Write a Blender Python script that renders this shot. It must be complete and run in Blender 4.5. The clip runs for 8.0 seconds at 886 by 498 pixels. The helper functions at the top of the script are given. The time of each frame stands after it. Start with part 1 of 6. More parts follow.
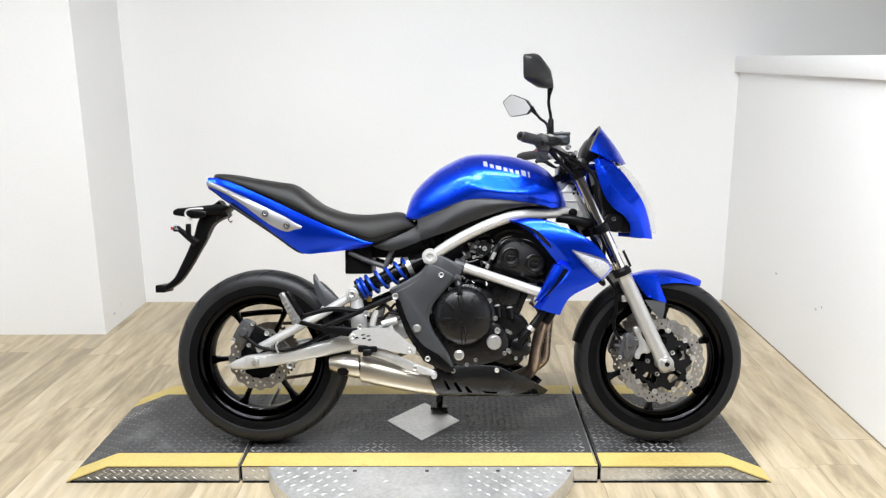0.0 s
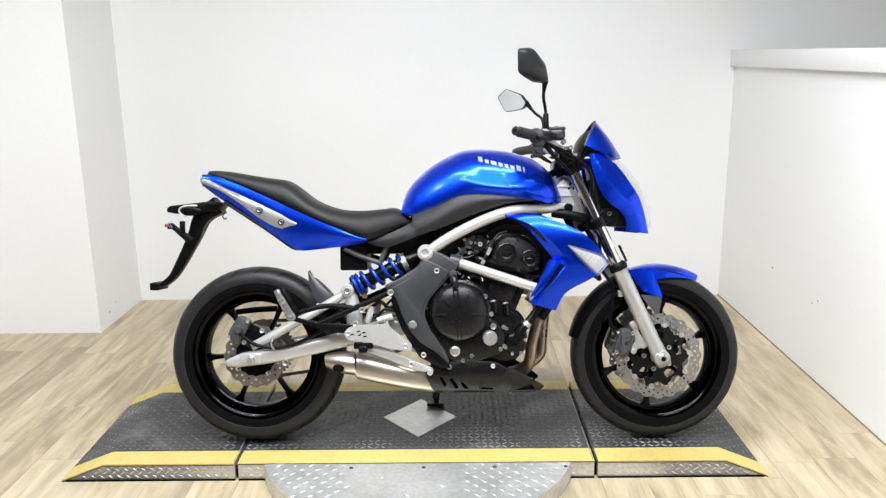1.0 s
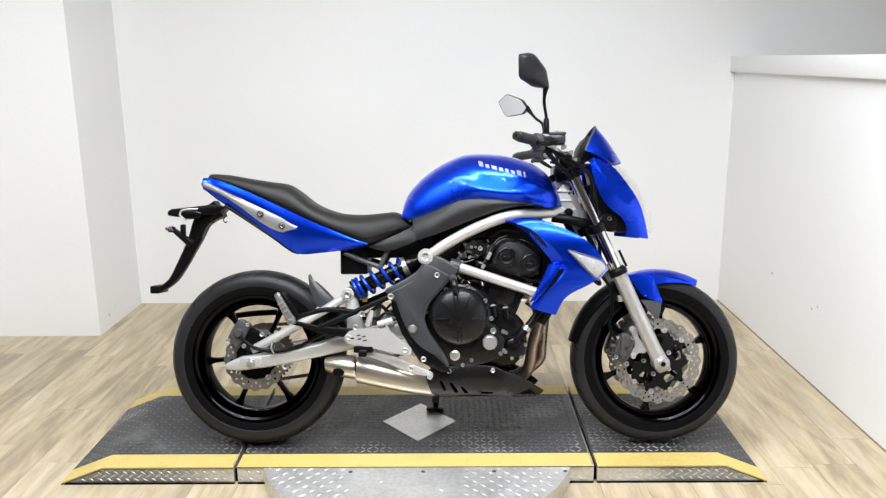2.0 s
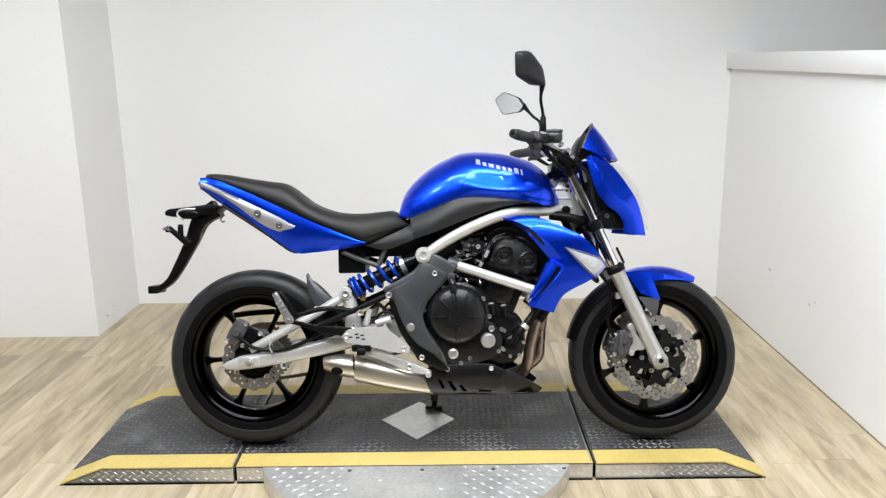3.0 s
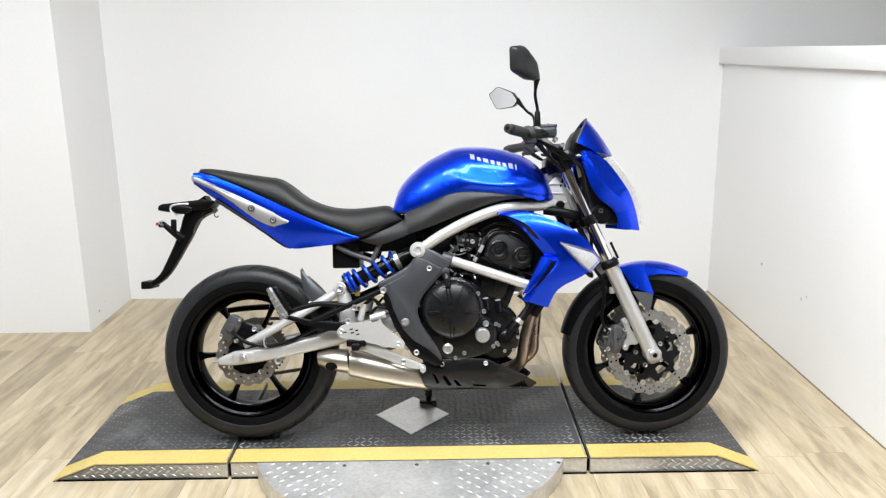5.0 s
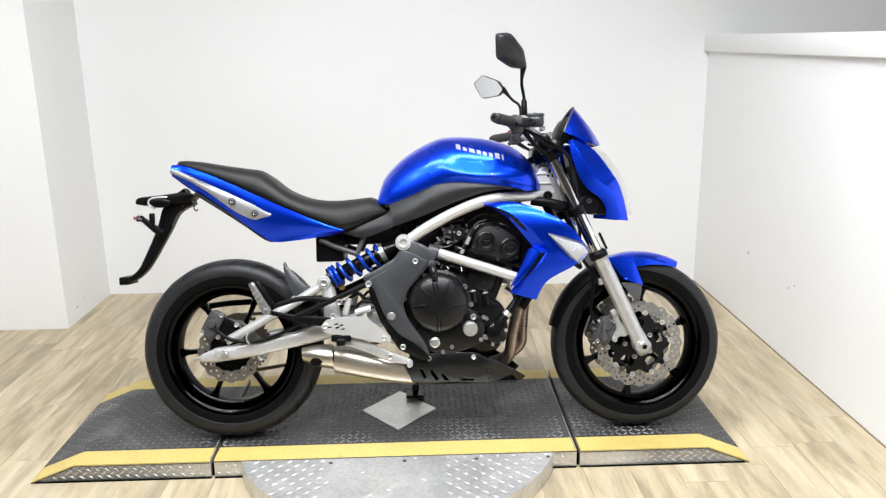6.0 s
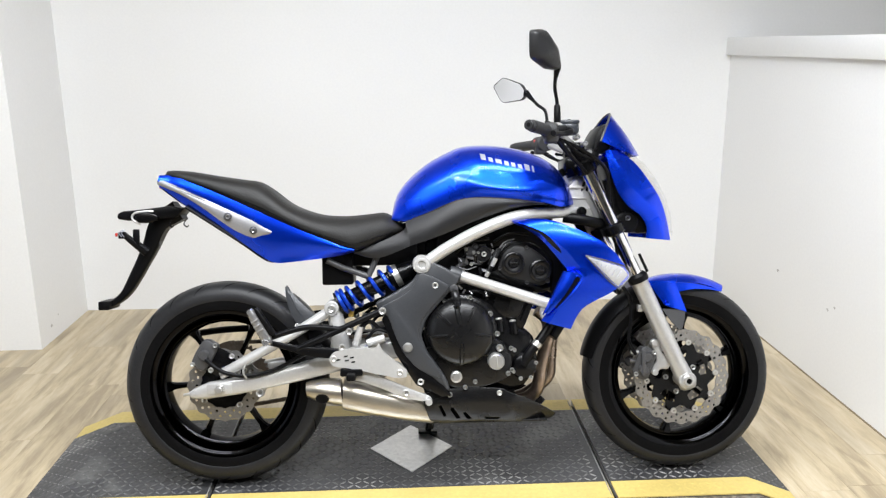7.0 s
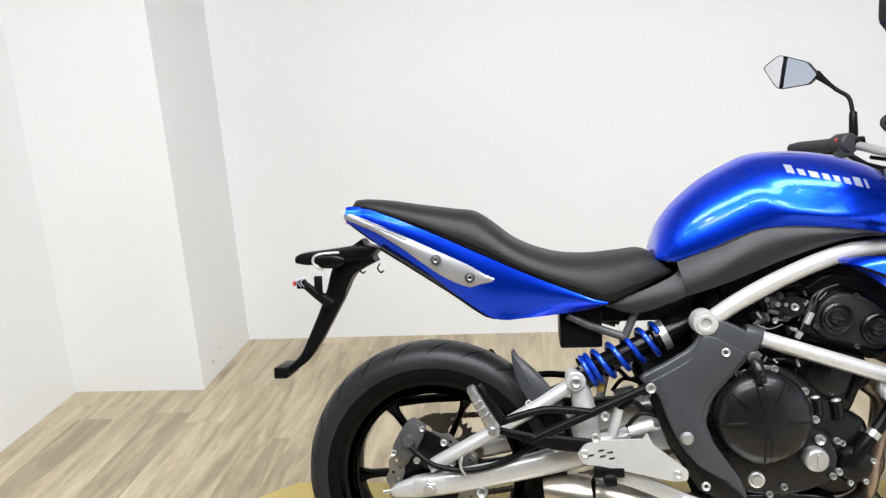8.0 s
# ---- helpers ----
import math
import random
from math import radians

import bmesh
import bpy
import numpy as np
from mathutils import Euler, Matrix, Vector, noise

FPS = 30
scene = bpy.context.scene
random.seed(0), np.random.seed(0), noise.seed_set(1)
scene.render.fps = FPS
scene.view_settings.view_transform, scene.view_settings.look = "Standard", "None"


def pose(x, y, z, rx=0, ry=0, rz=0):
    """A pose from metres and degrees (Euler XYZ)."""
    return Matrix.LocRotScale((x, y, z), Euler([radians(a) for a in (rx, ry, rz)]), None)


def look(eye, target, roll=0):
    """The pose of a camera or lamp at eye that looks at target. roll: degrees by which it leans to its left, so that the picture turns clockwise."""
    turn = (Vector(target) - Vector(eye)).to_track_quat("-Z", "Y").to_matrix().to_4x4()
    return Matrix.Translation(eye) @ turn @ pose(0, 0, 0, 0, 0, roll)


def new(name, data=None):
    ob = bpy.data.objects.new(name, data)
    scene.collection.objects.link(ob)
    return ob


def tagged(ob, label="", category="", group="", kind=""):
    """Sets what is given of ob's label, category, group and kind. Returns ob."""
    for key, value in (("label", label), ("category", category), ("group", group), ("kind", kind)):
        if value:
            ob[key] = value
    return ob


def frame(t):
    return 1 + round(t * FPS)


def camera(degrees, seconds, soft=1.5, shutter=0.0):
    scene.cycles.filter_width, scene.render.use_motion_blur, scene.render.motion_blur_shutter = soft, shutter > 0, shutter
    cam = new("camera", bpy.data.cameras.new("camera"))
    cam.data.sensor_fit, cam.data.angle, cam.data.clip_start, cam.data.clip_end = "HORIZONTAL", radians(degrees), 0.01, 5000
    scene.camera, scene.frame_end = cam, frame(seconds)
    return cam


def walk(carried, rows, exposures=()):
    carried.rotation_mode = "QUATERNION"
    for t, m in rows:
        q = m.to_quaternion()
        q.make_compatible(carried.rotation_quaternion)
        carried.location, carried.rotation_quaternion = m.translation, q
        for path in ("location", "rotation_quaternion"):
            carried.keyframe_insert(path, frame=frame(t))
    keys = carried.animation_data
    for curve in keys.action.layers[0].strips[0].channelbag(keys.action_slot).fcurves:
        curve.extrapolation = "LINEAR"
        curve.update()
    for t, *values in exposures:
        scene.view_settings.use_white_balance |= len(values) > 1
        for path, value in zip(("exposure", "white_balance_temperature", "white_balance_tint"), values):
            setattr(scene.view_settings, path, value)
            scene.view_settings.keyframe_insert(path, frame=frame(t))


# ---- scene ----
# ---- camera and its path ----
cam = camera(58.1, 8.0, soft=1.3)
PATH = [
    (0, (0.384, 0.266, 1.396), (0.359, 2.21, 0.928), -0.4),
    (0.5, (0.384, 0.271, 1.394), (0.364, 2.215, 0.923), -0.6),
    (0.8, (0.385, 0.27, 1.389), (0.363, 2.213, 0.914), -0.4),
    (1, (0.39, 0.275, 1.392), (0.372, 2.217, 0.915), -0.7),
    (1.5, (0.39, 0.278, 1.39), (0.374, 2.219, 0.908), -0.5),
    (1.7, (0.389, 0.273, 1.391), (0.372, 2.216, 0.92), -0.4),
    (2.8, (0.387, 0.27, 1.393), (0.372, 2.216, 0.93), -0.8),
    (3, (0.389, 0.27, 1.392), (0.377, 2.214, 0.922), -0.8),
    (3.5, (0.394, 0.275, 1.395), (0.396, 2.222, 0.938), -1.1),
    (4, (0.393, 0.274, 1.394), (0.394, 2.217, 0.922), -1.0),
    (4.2, (0.389, 0.273, 1.398), (0.391, 2.215, 0.921), -0.9),
    (5.3, (0.377, 0.271, 1.391), (0.389, 2.212, 0.908), -0.7),
    (5.5, (0.382, 0.278, 1.392), (0.405, 2.219, 0.912), -1.2),
    (5.8, (0.373, 0.3, 1.391), (0.428, 2.24, 0.905), -0.9),
    (6, (0.367, 0.323, 1.386), (0.42, 2.257, 0.879), -0.9),
    (6.1, (0.364, 0.34, 1.387), (0.432, 2.274, 0.879), -0.6),
    (6.2, (0.367, 0.359, 1.39), (0.45, 2.292, 0.883), 0.0),
    (6.3, (0.351, 0.38, 1.389), (0.457, 2.312, 0.885), -0.1),
    (6.4, (0.339, 0.403, 1.391), (0.457, 2.341, 0.908), -0.8),
    (6.5, (0.319, 0.426, 1.391), (0.428, 2.369, 0.93), -2.3),
    (6.6, (0.314, 0.446, 1.385), (0.404, 2.393, 0.934), -3.7),
    (6.7, (0.279, 0.467, 1.384), (0.371, 2.408, 0.912), -3.3),
    (6.8, (0.265, 0.512, 1.385), (0.383, 2.448, 0.897), -1.4),
    (6.9, (0.262, 0.559, 1.38), (0.369, 2.491, 0.876), -0.6),
    (7, (0.254, 0.621, 1.367), (0.354, 2.555, 0.869), -0.3),
    (7.1, (0.243, 0.69, 1.352), (0.305, 2.628, 0.86), 0.1),
    (7.2, (0.231, 0.758, 1.35), (0.252, 2.699, 0.867), -0.3),
    (7.3, (0.219, 0.832, 1.356), (0.181, 2.771, 0.864), -1.5),
    (7.4, (0.192, 0.89, 1.37), (0.091, 2.834, 0.91), -1.9),
    (7.5, (0.167, 0.948, 1.379), (0.010, 2.889, 0.923), -1.3),
    (7.6, (0.122, 0.998, 1.377), (-0.109, 2.922, 0.884), -0.8),
    (7.7, (0.09, 1.055, 1.37), (-0.198, 2.962, 0.842), -2.2),
    (7.8, (0.052, 1.123, 1.363), (-0.266, 3.02, 0.816), -3.1),
    (7.9, (0.009, 1.192, 1.351), (-0.273, 3.092, 0.792), -3.2),
    (8, (-0.036, 1.249, 1.355), (-0.266, 3.169, 0.842), -3.9),
]
EXPOSURES = [(0, 0.02), (1.7, 0.0), (2.8, -0.16), (4.2, -0.16), (5.3, 0.02), (7.0, 0.0), (8, -0.04)]
walk(cam, [(t, look(eye, target, roll)) for t, eye, target, roll in PATH], EXPOSURES)

# ---- light: a row of ceiling spots, soft ceiling panels, and daylight from the open hall beside the booth ----
world = bpy.data.worlds.new("world")
scene.world = world
world.use_nodes = True
world.node_tree.nodes["Background"].inputs[0].default_value = (0.9, 0.95, 1.0, 1)
world.node_tree.nodes["Background"].inputs[1].default_value = 0.3


def area(name, eye, target, sx, sy, watts, colour):
    data = bpy.data.lights.new(name, "AREA")
    data.shape, data.size, data.size_y, data.energy, data.color = "RECTANGLE", sx, sy, watts, colour
    ob = new(name, data)
    ob.matrix_world = look(eye, target)
    return ob


area("ceiling_panel", (0.32, 2.3, 2.74), (0.32, 2.35, 0), 2.7, 0.35, 92, (0.93, 0.962, 1.01))
area("ceiling_panel", (0.32, 0.9, 2.74), (0.32, 1.1, 0), 2.7, 0.35, 92, (0.93, 0.962, 1.01))
area("hall_light", (-4.3, 1.6, 1.45), (0.5, 2.4, 1.0), 3.6, 2.4, 22, (0.80, 0.89, 1.0))
for k in range(6):
    area("ceiling_spot", (-1.3 + 0.5 * k, 1.55, 2.70), (-1.3 + 0.5 * k, 2.4, 0), 0.08, 0.08, 6, (0.95, 0.98, 1.0))
# ---- materials ----
def mat(name, base, rough=0.5, metal=0.0, vary=0.12, scale=6.0, fine=60.0, bump=0.0, coat=0.0, spread=0.0, coat_rough=0.03, stretch=(1, 1, 1), wear=None, wear_at=0.62, spec=0.5, edge=None):
    """A surface with broad and fine variation in colour and gloss, optional relief, clear coat, wear patches and shift from piece to piece."""
    m = bpy.data.materials.new(name)
    m.use_nodes = True
    nt = m.node_tree
    n, l = nt.nodes, nt.links
    b = n["Principled BSDF"]
    tc = n.new("ShaderNodeTexCoord")
    mp = n.new("ShaderNodeMapping")
    mp.inputs["Scale"].default_value = stretch
    l.new(tc.outputs["Object"], mp.inputs[0])
    big, small = n.new("ShaderNodeTexNoise"), n.new("ShaderNodeTexNoise")
    big.inputs["Scale"].default_value, small.inputs["Scale"].default_value = scale, fine
    big.inputs["Detail"].default_value, small.inputs["Detail"].default_value = 5, 4
    l.new(mp.outputs[0], big.inputs["Vector"])
    l.new(mp.outputs[0], small.inputs["Vector"])
    add = n.new("ShaderNodeMath")
    add.operation = "ADD"
    l.new(big.outputs["Fac"], add.inputs[0])
    l.new(small.outputs["Fac"], add.inputs[1])
    val = n.new("ShaderNodeMapRange")
    val.inputs["From Min"].default_value, val.inputs["From Max"].default_value = 0.6, 1.4
    val.inputs["To Min"].default_value, val.inputs["To Max"].default_value = 1 - vary, 1 + vary
    l.new(add.outputs[0], val.inputs["Value"])
    last = val.outputs[0]
    if spread:
        info = n.new("ShaderNodeObjectInfo")
        ran = n.new("ShaderNodeMapRange")
        ran.inputs["To Min"].default_value, ran.inputs["To Max"].default_value = 1 - spread, 1 + spread
        l.new(info.outputs["Random"], ran.inputs["Value"])
        mul = n.new("ShaderNodeMath")
        mul.operation = "MULTIPLY"
        l.new(last, mul.inputs[0])
        l.new(ran.outputs[0], mul.inputs[1])
        last = mul.outputs[0]
    hsv = n.new("ShaderNodeHueSaturation")
    hsv.inputs["Color"].default_value = (*base, 1)
    l.new(last, hsv.inputs["Value"])
    colour = hsv.outputs[0]
    if wear:
        ramp = n.new("ShaderNodeMapRange")
        ramp.inputs["From Min"].default_value, ramp.inputs["From Max"].default_value = wear_at, wear_at + 0.08
        l.new(big.outputs["Fac"], ramp.inputs["Value"])
        mix = n.new("ShaderNodeMix")
        mix.data_type = "RGBA"
        mix.inputs["B"].default_value = (*wear, 1)
        l.new(ramp.outputs[0], mix.inputs["Factor"])
        l.new(colour, mix.inputs["A"])
        colour = mix.outputs["Result"]
    l.new(colour, b.inputs["Base Color"])
    gloss = n.new("ShaderNodeMapRange")
    gloss.inputs["From Min"].default_value, gloss.inputs["From Max"].default_value = 0.3, 0.7
    gloss.inputs["To Min"].default_value, gloss.inputs["To Max"].default_value = rough * 0.85, min(1, rough * 1.15)
    l.new(big.outputs["Fac"], gloss.inputs["Value"])
    l.new(gloss.outputs[0], b.inputs["Roughness"])
    b.inputs["Metallic"].default_value = metal
    b.inputs["Specular IOR Level"].default_value = spec
    if edge is not None:
        b.inputs["Specular Tint"].default_value = (edge, edge, edge, 1)
    b.inputs["Coat Weight"].default_value = coat
    b.inputs["Coat Roughness"].default_value = coat_rough
    b.inputs["Coat IOR"].default_value = 1.35
    if bump:
        bp = n.new("ShaderNodeBump")
        bp.inputs["Strength"].default_value, bp.inputs["Distance"].default_value = bump, 0.002
        l.new(small.outputs["Fac"], bp.inputs["Height"])
        l.new(bp.outputs[0], b.inputs["Normal"])
    return m


def clear(name, tint=(0.85, 0.87, 0.90), rough=0.04, film=0.14):
    """Clear moulded plastic: a thin glossy film that lets most light straight through."""
    m = bpy.data.materials.new(name)
    m.use_nodes = True
    b = m.node_tree.nodes["Principled BSDF"]
    b.inputs["Base Color"].default_value = (*tint, 1)
    b.inputs["Alpha"].default_value = film
    b.inputs["Roughness"].default_value = rough
    b.inputs["IOR"].default_value = 1.45
    return m


def plank_wood():
    """Vinyl plank: beige to grey-brown, long streaks along the board, each board its own tone."""
    m = bpy.data.materials.new("plank_wood")
    m.use_nodes = True
    n, l = m.node_tree.nodes, m.node_tree.links
    b = n["Principled BSDF"]
    tc, info = n.new("ShaderNodeTexCoord"), n.new("ShaderNodeObjectInfo")
    shift = n.new("ShaderNodeVectorMath")
    shift.operation = "MULTIPLY_ADD"
    l.new(info.outputs["Random"], shift.inputs[0])
    shift.inputs[1].default_value = (37.0, 19.0, 11.0)
    l.new(tc.outputs["Object"], shift.inputs[2])
    mp = n.new("ShaderNodeMapping")
    mp.inputs["Scale"].default_value = (1.0, 0.13, 1.0)
    l.new(shift.outputs[0], mp.inputs[0])
    streak, grain = n.new("ShaderNodeTexNoise"), n.new("ShaderNodeTexNoise")
    streak.inputs["Scale"].default_value, streak.inputs["Detail"].default_value, streak.inputs["Distortion"].default_value = 22, 4, 0.6
    grain.inputs["Scale"].default_value, grain.inputs["Detail"].default_value = 160, 3
    l.new(mp.outputs[0], streak.inputs["Vector"])
    l.new(mp.outputs[0], grain.inputs["Vector"])
    ramp = n.new("ShaderNodeValToRGB")
    e = ramp.color_ramp.elements
    e[0].position, e[0].color = 0.28, (0.30, 0.240, 0.155, 1)
    e[1].position, e[1].color = 0.75, (0.58, 0.500, 0.362, 1)
    mid = ramp.color_ramp.elements.new(0.5)
    mid.color = (0.46, 0.376, 0.245, 1)
    mixf = n.new("ShaderNodeMath")
    mixf.operation = "MULTIPLY_ADD"
    l.new(grain.outputs["Fac"], mixf.inputs[0])
    mixf.inputs[1].default_value = 0.25
    l.new(streak.outputs["Fac"], mixf.inputs[2])
    tone = n.new("ShaderNodeMath")
    tone.operation = "MULTIPLY_ADD"
    l.new(info.outputs["Random"], tone.inputs[0])
    tone.inputs[1].default_value = 0.22
    tone.inputs[2].default_value = -0.225
    tot = n.new("ShaderNodeMath")
    tot.operation = "ADD"
    l.new(mixf.outputs[0], tot.inputs[0])
    l.new(tone.outputs[0], tot.inputs[1])
    l.new(tot.outputs[0], ramp.inputs[0])
    # broad grey weathered patches across the boards
    cloud = n.new("ShaderNodeTexNoise")
    cloud.inputs["Scale"].default_value, cloud.inputs["Detail"].default_value = 9, 3
    l.new(mp.outputs[0], cloud.inputs["Vector"])
    patch = n.new("ShaderNodeMapRange")
    patch.inputs["From Min"].default_value, patch.inputs["From Max"].default_value = 0.50, 0.72
    patch.inputs["To Max"].default_value = 0.60
    l.new(cloud.outputs["Fac"], patch.inputs["Value"])
    grey = n.new("ShaderNodeMix")
    grey.data_type = "RGBA"
    grey.inputs["B"].default_value = (0.27, 0.222, 0.155, 1)
    l.new(patch.outputs[0], grey.inputs["Factor"])
    l.new(ramp.outputs[0], grey.inputs["A"])
    l.new(grey.outputs["Result"], b.inputs["Base Color"])
    b.inputs["Roughness"].default_value = 0.42
    bp = n.new("ShaderNodeBump")
    bp.inputs["Strength"].default_value, bp.inputs["Distance"].default_value = 0.12, 0.001
    l.new(grain.outputs["Fac"], bp.inputs["Height"])
    l.new(bp.outputs[0], b.inputs["Normal"])
    return m


M = {
    "wall": mat("wall_paint", (0.80, 0.80, 0.795), 0.7, vary=0.03, scale=1.5, fine=90, bump=0.08),
    "ceiling": mat("ceiling_paint", (0.50, 0.495, 0.48), 0.8, vary=0.03),
    # hall walls kept dark to cut fill and reflections on the motorcycle
    "hall": mat("hall_paint", (0.11, 0.11, 0.113), 0.7, vary=0.06, scale=2),
    "plank": plank_wood(),
    "gap": mat("floor_gap", (0.24, 0.19, 0.12), 0.8),
    "deck": mat("deck_black", (0.032, 0.032, 0.034), 0.46, vary=0.5, scale=4, fine=120, bump=0.3, wear=(0.10, 0.099, 0.096), wear_at=0.56),
    "yellow": mat("deck_yellow", (0.55, 0.425, 0.135), 0.5, vary=0.14, scale=9, fine=80, bump=0.15, wear=(0.48, 0.36, 0.10), wear_at=0.64),
    "lug": mat("deck_lug", (0.110, 0.108, 0.106), 0.34, vary=0.5, scale=5, fine=90, bump=0.2, wear=(0.25, 0.245, 0.235), wear_at=0.52),
    "tread": mat("tread_plate", (0.66, 0.655, 0.64), 0.44, 0.75, vary=0.22, scale=8, fine=70, bump=0.15),
    "dark_gap": mat("dark_gap", (0.003, 0.003, 0.003), 0.8, spec=0.1),
    "blue": mat("blue_paint", (0.003, 0.052, 0.82), 0.27, 0.92, vary=0.05, scale=4, fine=300, coat=0.6, coat_rough=0.02, spec=0.3),
    "spring": mat("spring_blue", (0.004, 0.05, 0.50), 0.28, 0.6, vary=0.08, coat=0.5),
    "grip": mat("grip_rubber", (0.027, 0.027, 0.028), 0.5, vary=0.2, fine=260, bump=0.3, spec=0.3),
    "seat": mat("seat_vinyl", (0.014, 0.0135, 0.0128), 0.46, vary=0.15, scale=5, fine=200, bump=0.5, spec=0.22),
    "plastic": mat("black_plastic", (0.0035, 0.0035, 0.004), 0.36, vary=0.2, fine=200, bump=0.12, spec=0.11),
    "grey": mat("grey_plastic", (0.050, 0.0505, 0.053), 0.38, vary=0.14, fine=220, bump=0.12, spec=0.45),
    "darkgrey": mat("dark_grey_cover", (0.015, 0.015, 0.016), 0.36, vary=0.15, fine=420, bump=0.3, spec=0.28),
    "engine": mat("engine_black", (0.003, 0.003, 0.0034), 0.22, 0.0, vary=0.25, scale=10, fine=150, bump=0.08, spec=0.26),
    "silver": mat("silver_paint", (0.52, 0.516, 0.505), 0.36, 0.45, vary=0.08, scale=8, fine=140, bump=0.05),
    "alloy": mat("cast_alloy", (0.52, 0.516, 0.505), 0.42, 0.5, vary=0.14, scale=14, fine=160, bump=0.15),
    "steel": mat("brushed_steel", (0.47, 0.435, 0.37), 0.33, 0.95, vary=0.16, scale=9, fine=220, bump=0.05, stretch=(0.25, 3, 3)),
    "chrome": mat("chrome", (0.80, 0.80, 0.81), 0.08, 1.0, vary=0.03),
    "header": mat("header_steel", (0.30, 0.235, 0.19), 0.30, 0.9, vary=0.25, scale=12, fine=90),
    "rubber": mat("tyre_rubber", (0.0032, 0.0032, 0.0034), 0.5, vary=0.25, scale=9, fine=150, bump=0.2, spec=0.05),
    "tread_rubber": mat("tread_rubber", (0.0135, 0.0135, 0.0145), 0.40, vary=0.35, scale=9, fine=180, bump=0.2, spec=0.25),
    "mark": mat("wall_mark", (0.45, 0.44, 0.42), 0.7),
    "rim": mat("rim_black", (0.014, 0.014, 0.015), 0.11, 1.0, vary=0.1, edge=0.5),
    "disc": mat("disc_steel", (0.30, 0.29, 0.278), 0.36, 0.85, vary=0.18, scale=20, fine=200),
    "bolt": mat("bolt_zinc", (0.55, 0.545, 0.53), 0.32, 0.8, vary=0.12),
    "caliper": mat("caliper_grey", (0.070, 0.070, 0.073), 0.38, 0.4, vary=0.2, fine=160, bump=0.1),
    "chain": mat("chain_steel", (0.16, 0.13, 0.10), 0.45, 0.8, vary=0.3, fine=200),
    "lens": clear("clear_lens"),
    "reflector": mat("lamp_reflector", (0.82, 0.83, 0.85), 0.12, 1.0, vary=0.02),
    "mirror": mat("mirror_glass", (0.68, 0.69, 0.72), 0.02, 1.0, vary=0.01),
    "satin": mat("satin_black", (0.006, 0.006, 0.0064), 0.26, vary=0.3, fine=180, bump=0.08, spec=0.35, scale=14),
    "pivot": mat("pivot_cover_grey", (0.034, 0.036, 0.040), 0.34, vary=0.2, fine=220, bump=0.12, spec=0.42),
    "reservoir": mat("reservoir_grey", (0.022, 0.025, 0.031), 0.30, vary=0.1, spec=0.4),
    "inlay": mat("inlay_silver", (0.33, 0.33, 0.34), 0.34, 0.55, vary=0.06, scale=8, fine=160, bump=0.04),
    "casing": mat("casing_black", (0.0055, 0.0055, 0.006), 0.28, vary=0.25, scale=14, fine=260, bump=0.10, spec=0.34),
    "fork": mat("fork_silver", (0.45, 0.445, 0.435), 0.34, 0.55, vary=0.08, scale=8, fine=140, bump=0.05),
    "peg": mat("peg_alloy", (0.34, 0.34, 0.345), 0.28, 0.75, vary=0.2, scale=30, fine=160, bump=0.1),
    "cam": mat("cap_black", (0.008, 0.008, 0.009), 0.24, 0.2, vary=0.25, scale=30, fine=160, bump=0.08, spec=0.5),
    "red": mat("red_plastic", (0.45, 0.02, 0.015), 0.4),
    "brass": mat("brass", (0.55, 0.38, 0.10), 0.35, 0.8),
    "badge": mat("badge_silver", (0.30, 0.32, 0.38), 0.36, 0.4, vary=0.03),
}
# ---- mesh tools ----
def cr(pts, n=8, closed=False):
    """A smooth curve through the points, n steps for each span."""
    p = [Vector(a) for a in pts]
    out, k = [], len(p)
    for i in range(k if closed else k - 1):
        a, b, c, d = (p[(i - 1) % k], p[i], p[(i + 1) % k], p[(i + 2) % k]) if closed else (p[max(i - 1, 0)], p[i], p[i + 1], p[min(i + 2, k - 1)])
        for j in range(n):
            t = j / n
            out.append(0.5 * (2 * b + (c - a) * t + (2 * a - 5 * b + 4 * c - d) * t * t + (3 * b - a - 3 * c + d) * t ** 3))
    if not closed:
        out.append(p[-1])
    return out


def at(table, x):
    """Linear reading of a table of (x, value)."""
    return float(np.interp(x, [a for a, _ in table], [b for _, b in table]))


def smooth_at(table, x):
    """Like at(), eased between the entries by a finer smooth curve."""
    c = cr([(a, b, 0) for a, b in table], 6)
    return float(np.interp(x, [v[0] for v in c], [v[1] for v in c]))


def rings(bm, sections, closed=True, caps=True):
    """Join rings of equal length into a skin."""
    rows = [[bm.verts.new(v) for v in s] for s in sections]
    k = len(rows[0])
    for a, b in zip(rows, rows[1:]):
        for i in range(k if closed else k - 1):
            j = (i + 1) % k
            try:
                bm.faces.new((a[i], a[j], b[j], b[i]))
            except ValueError:
                pass
    if caps and closed:
        bm.faces.new(rows[0][::-1])
        bm.faces.new(rows[-1])
    return rows


def tube(bm, pts, r, n=12, caps=True, flat=1.0):
    """A round bar along the points; r is one radius or one for each point."""
    p = [Vector(a) for a in pts]
    rs = r if isinstance(r, (list, tuple)) else [r] * len(p)
    up = None
    secs = []
    for i, c in enumerate(p):
        d = (p[min(i + 1, len(p) - 1)] - p[max(i - 1, 0)]).normalized()
        if up is None:
            up = d.orthogonal().normalized()
        up = (up - d * up.dot(d)).normalized()
        side = d.cross(up)
        secs.append([c + (up * math.cos(a) + side * math.sin(a) * flat) * rs[i] for a in (2 * math.pi * k / n for k in range(n))])
    rings(bm, secs, caps=caps)


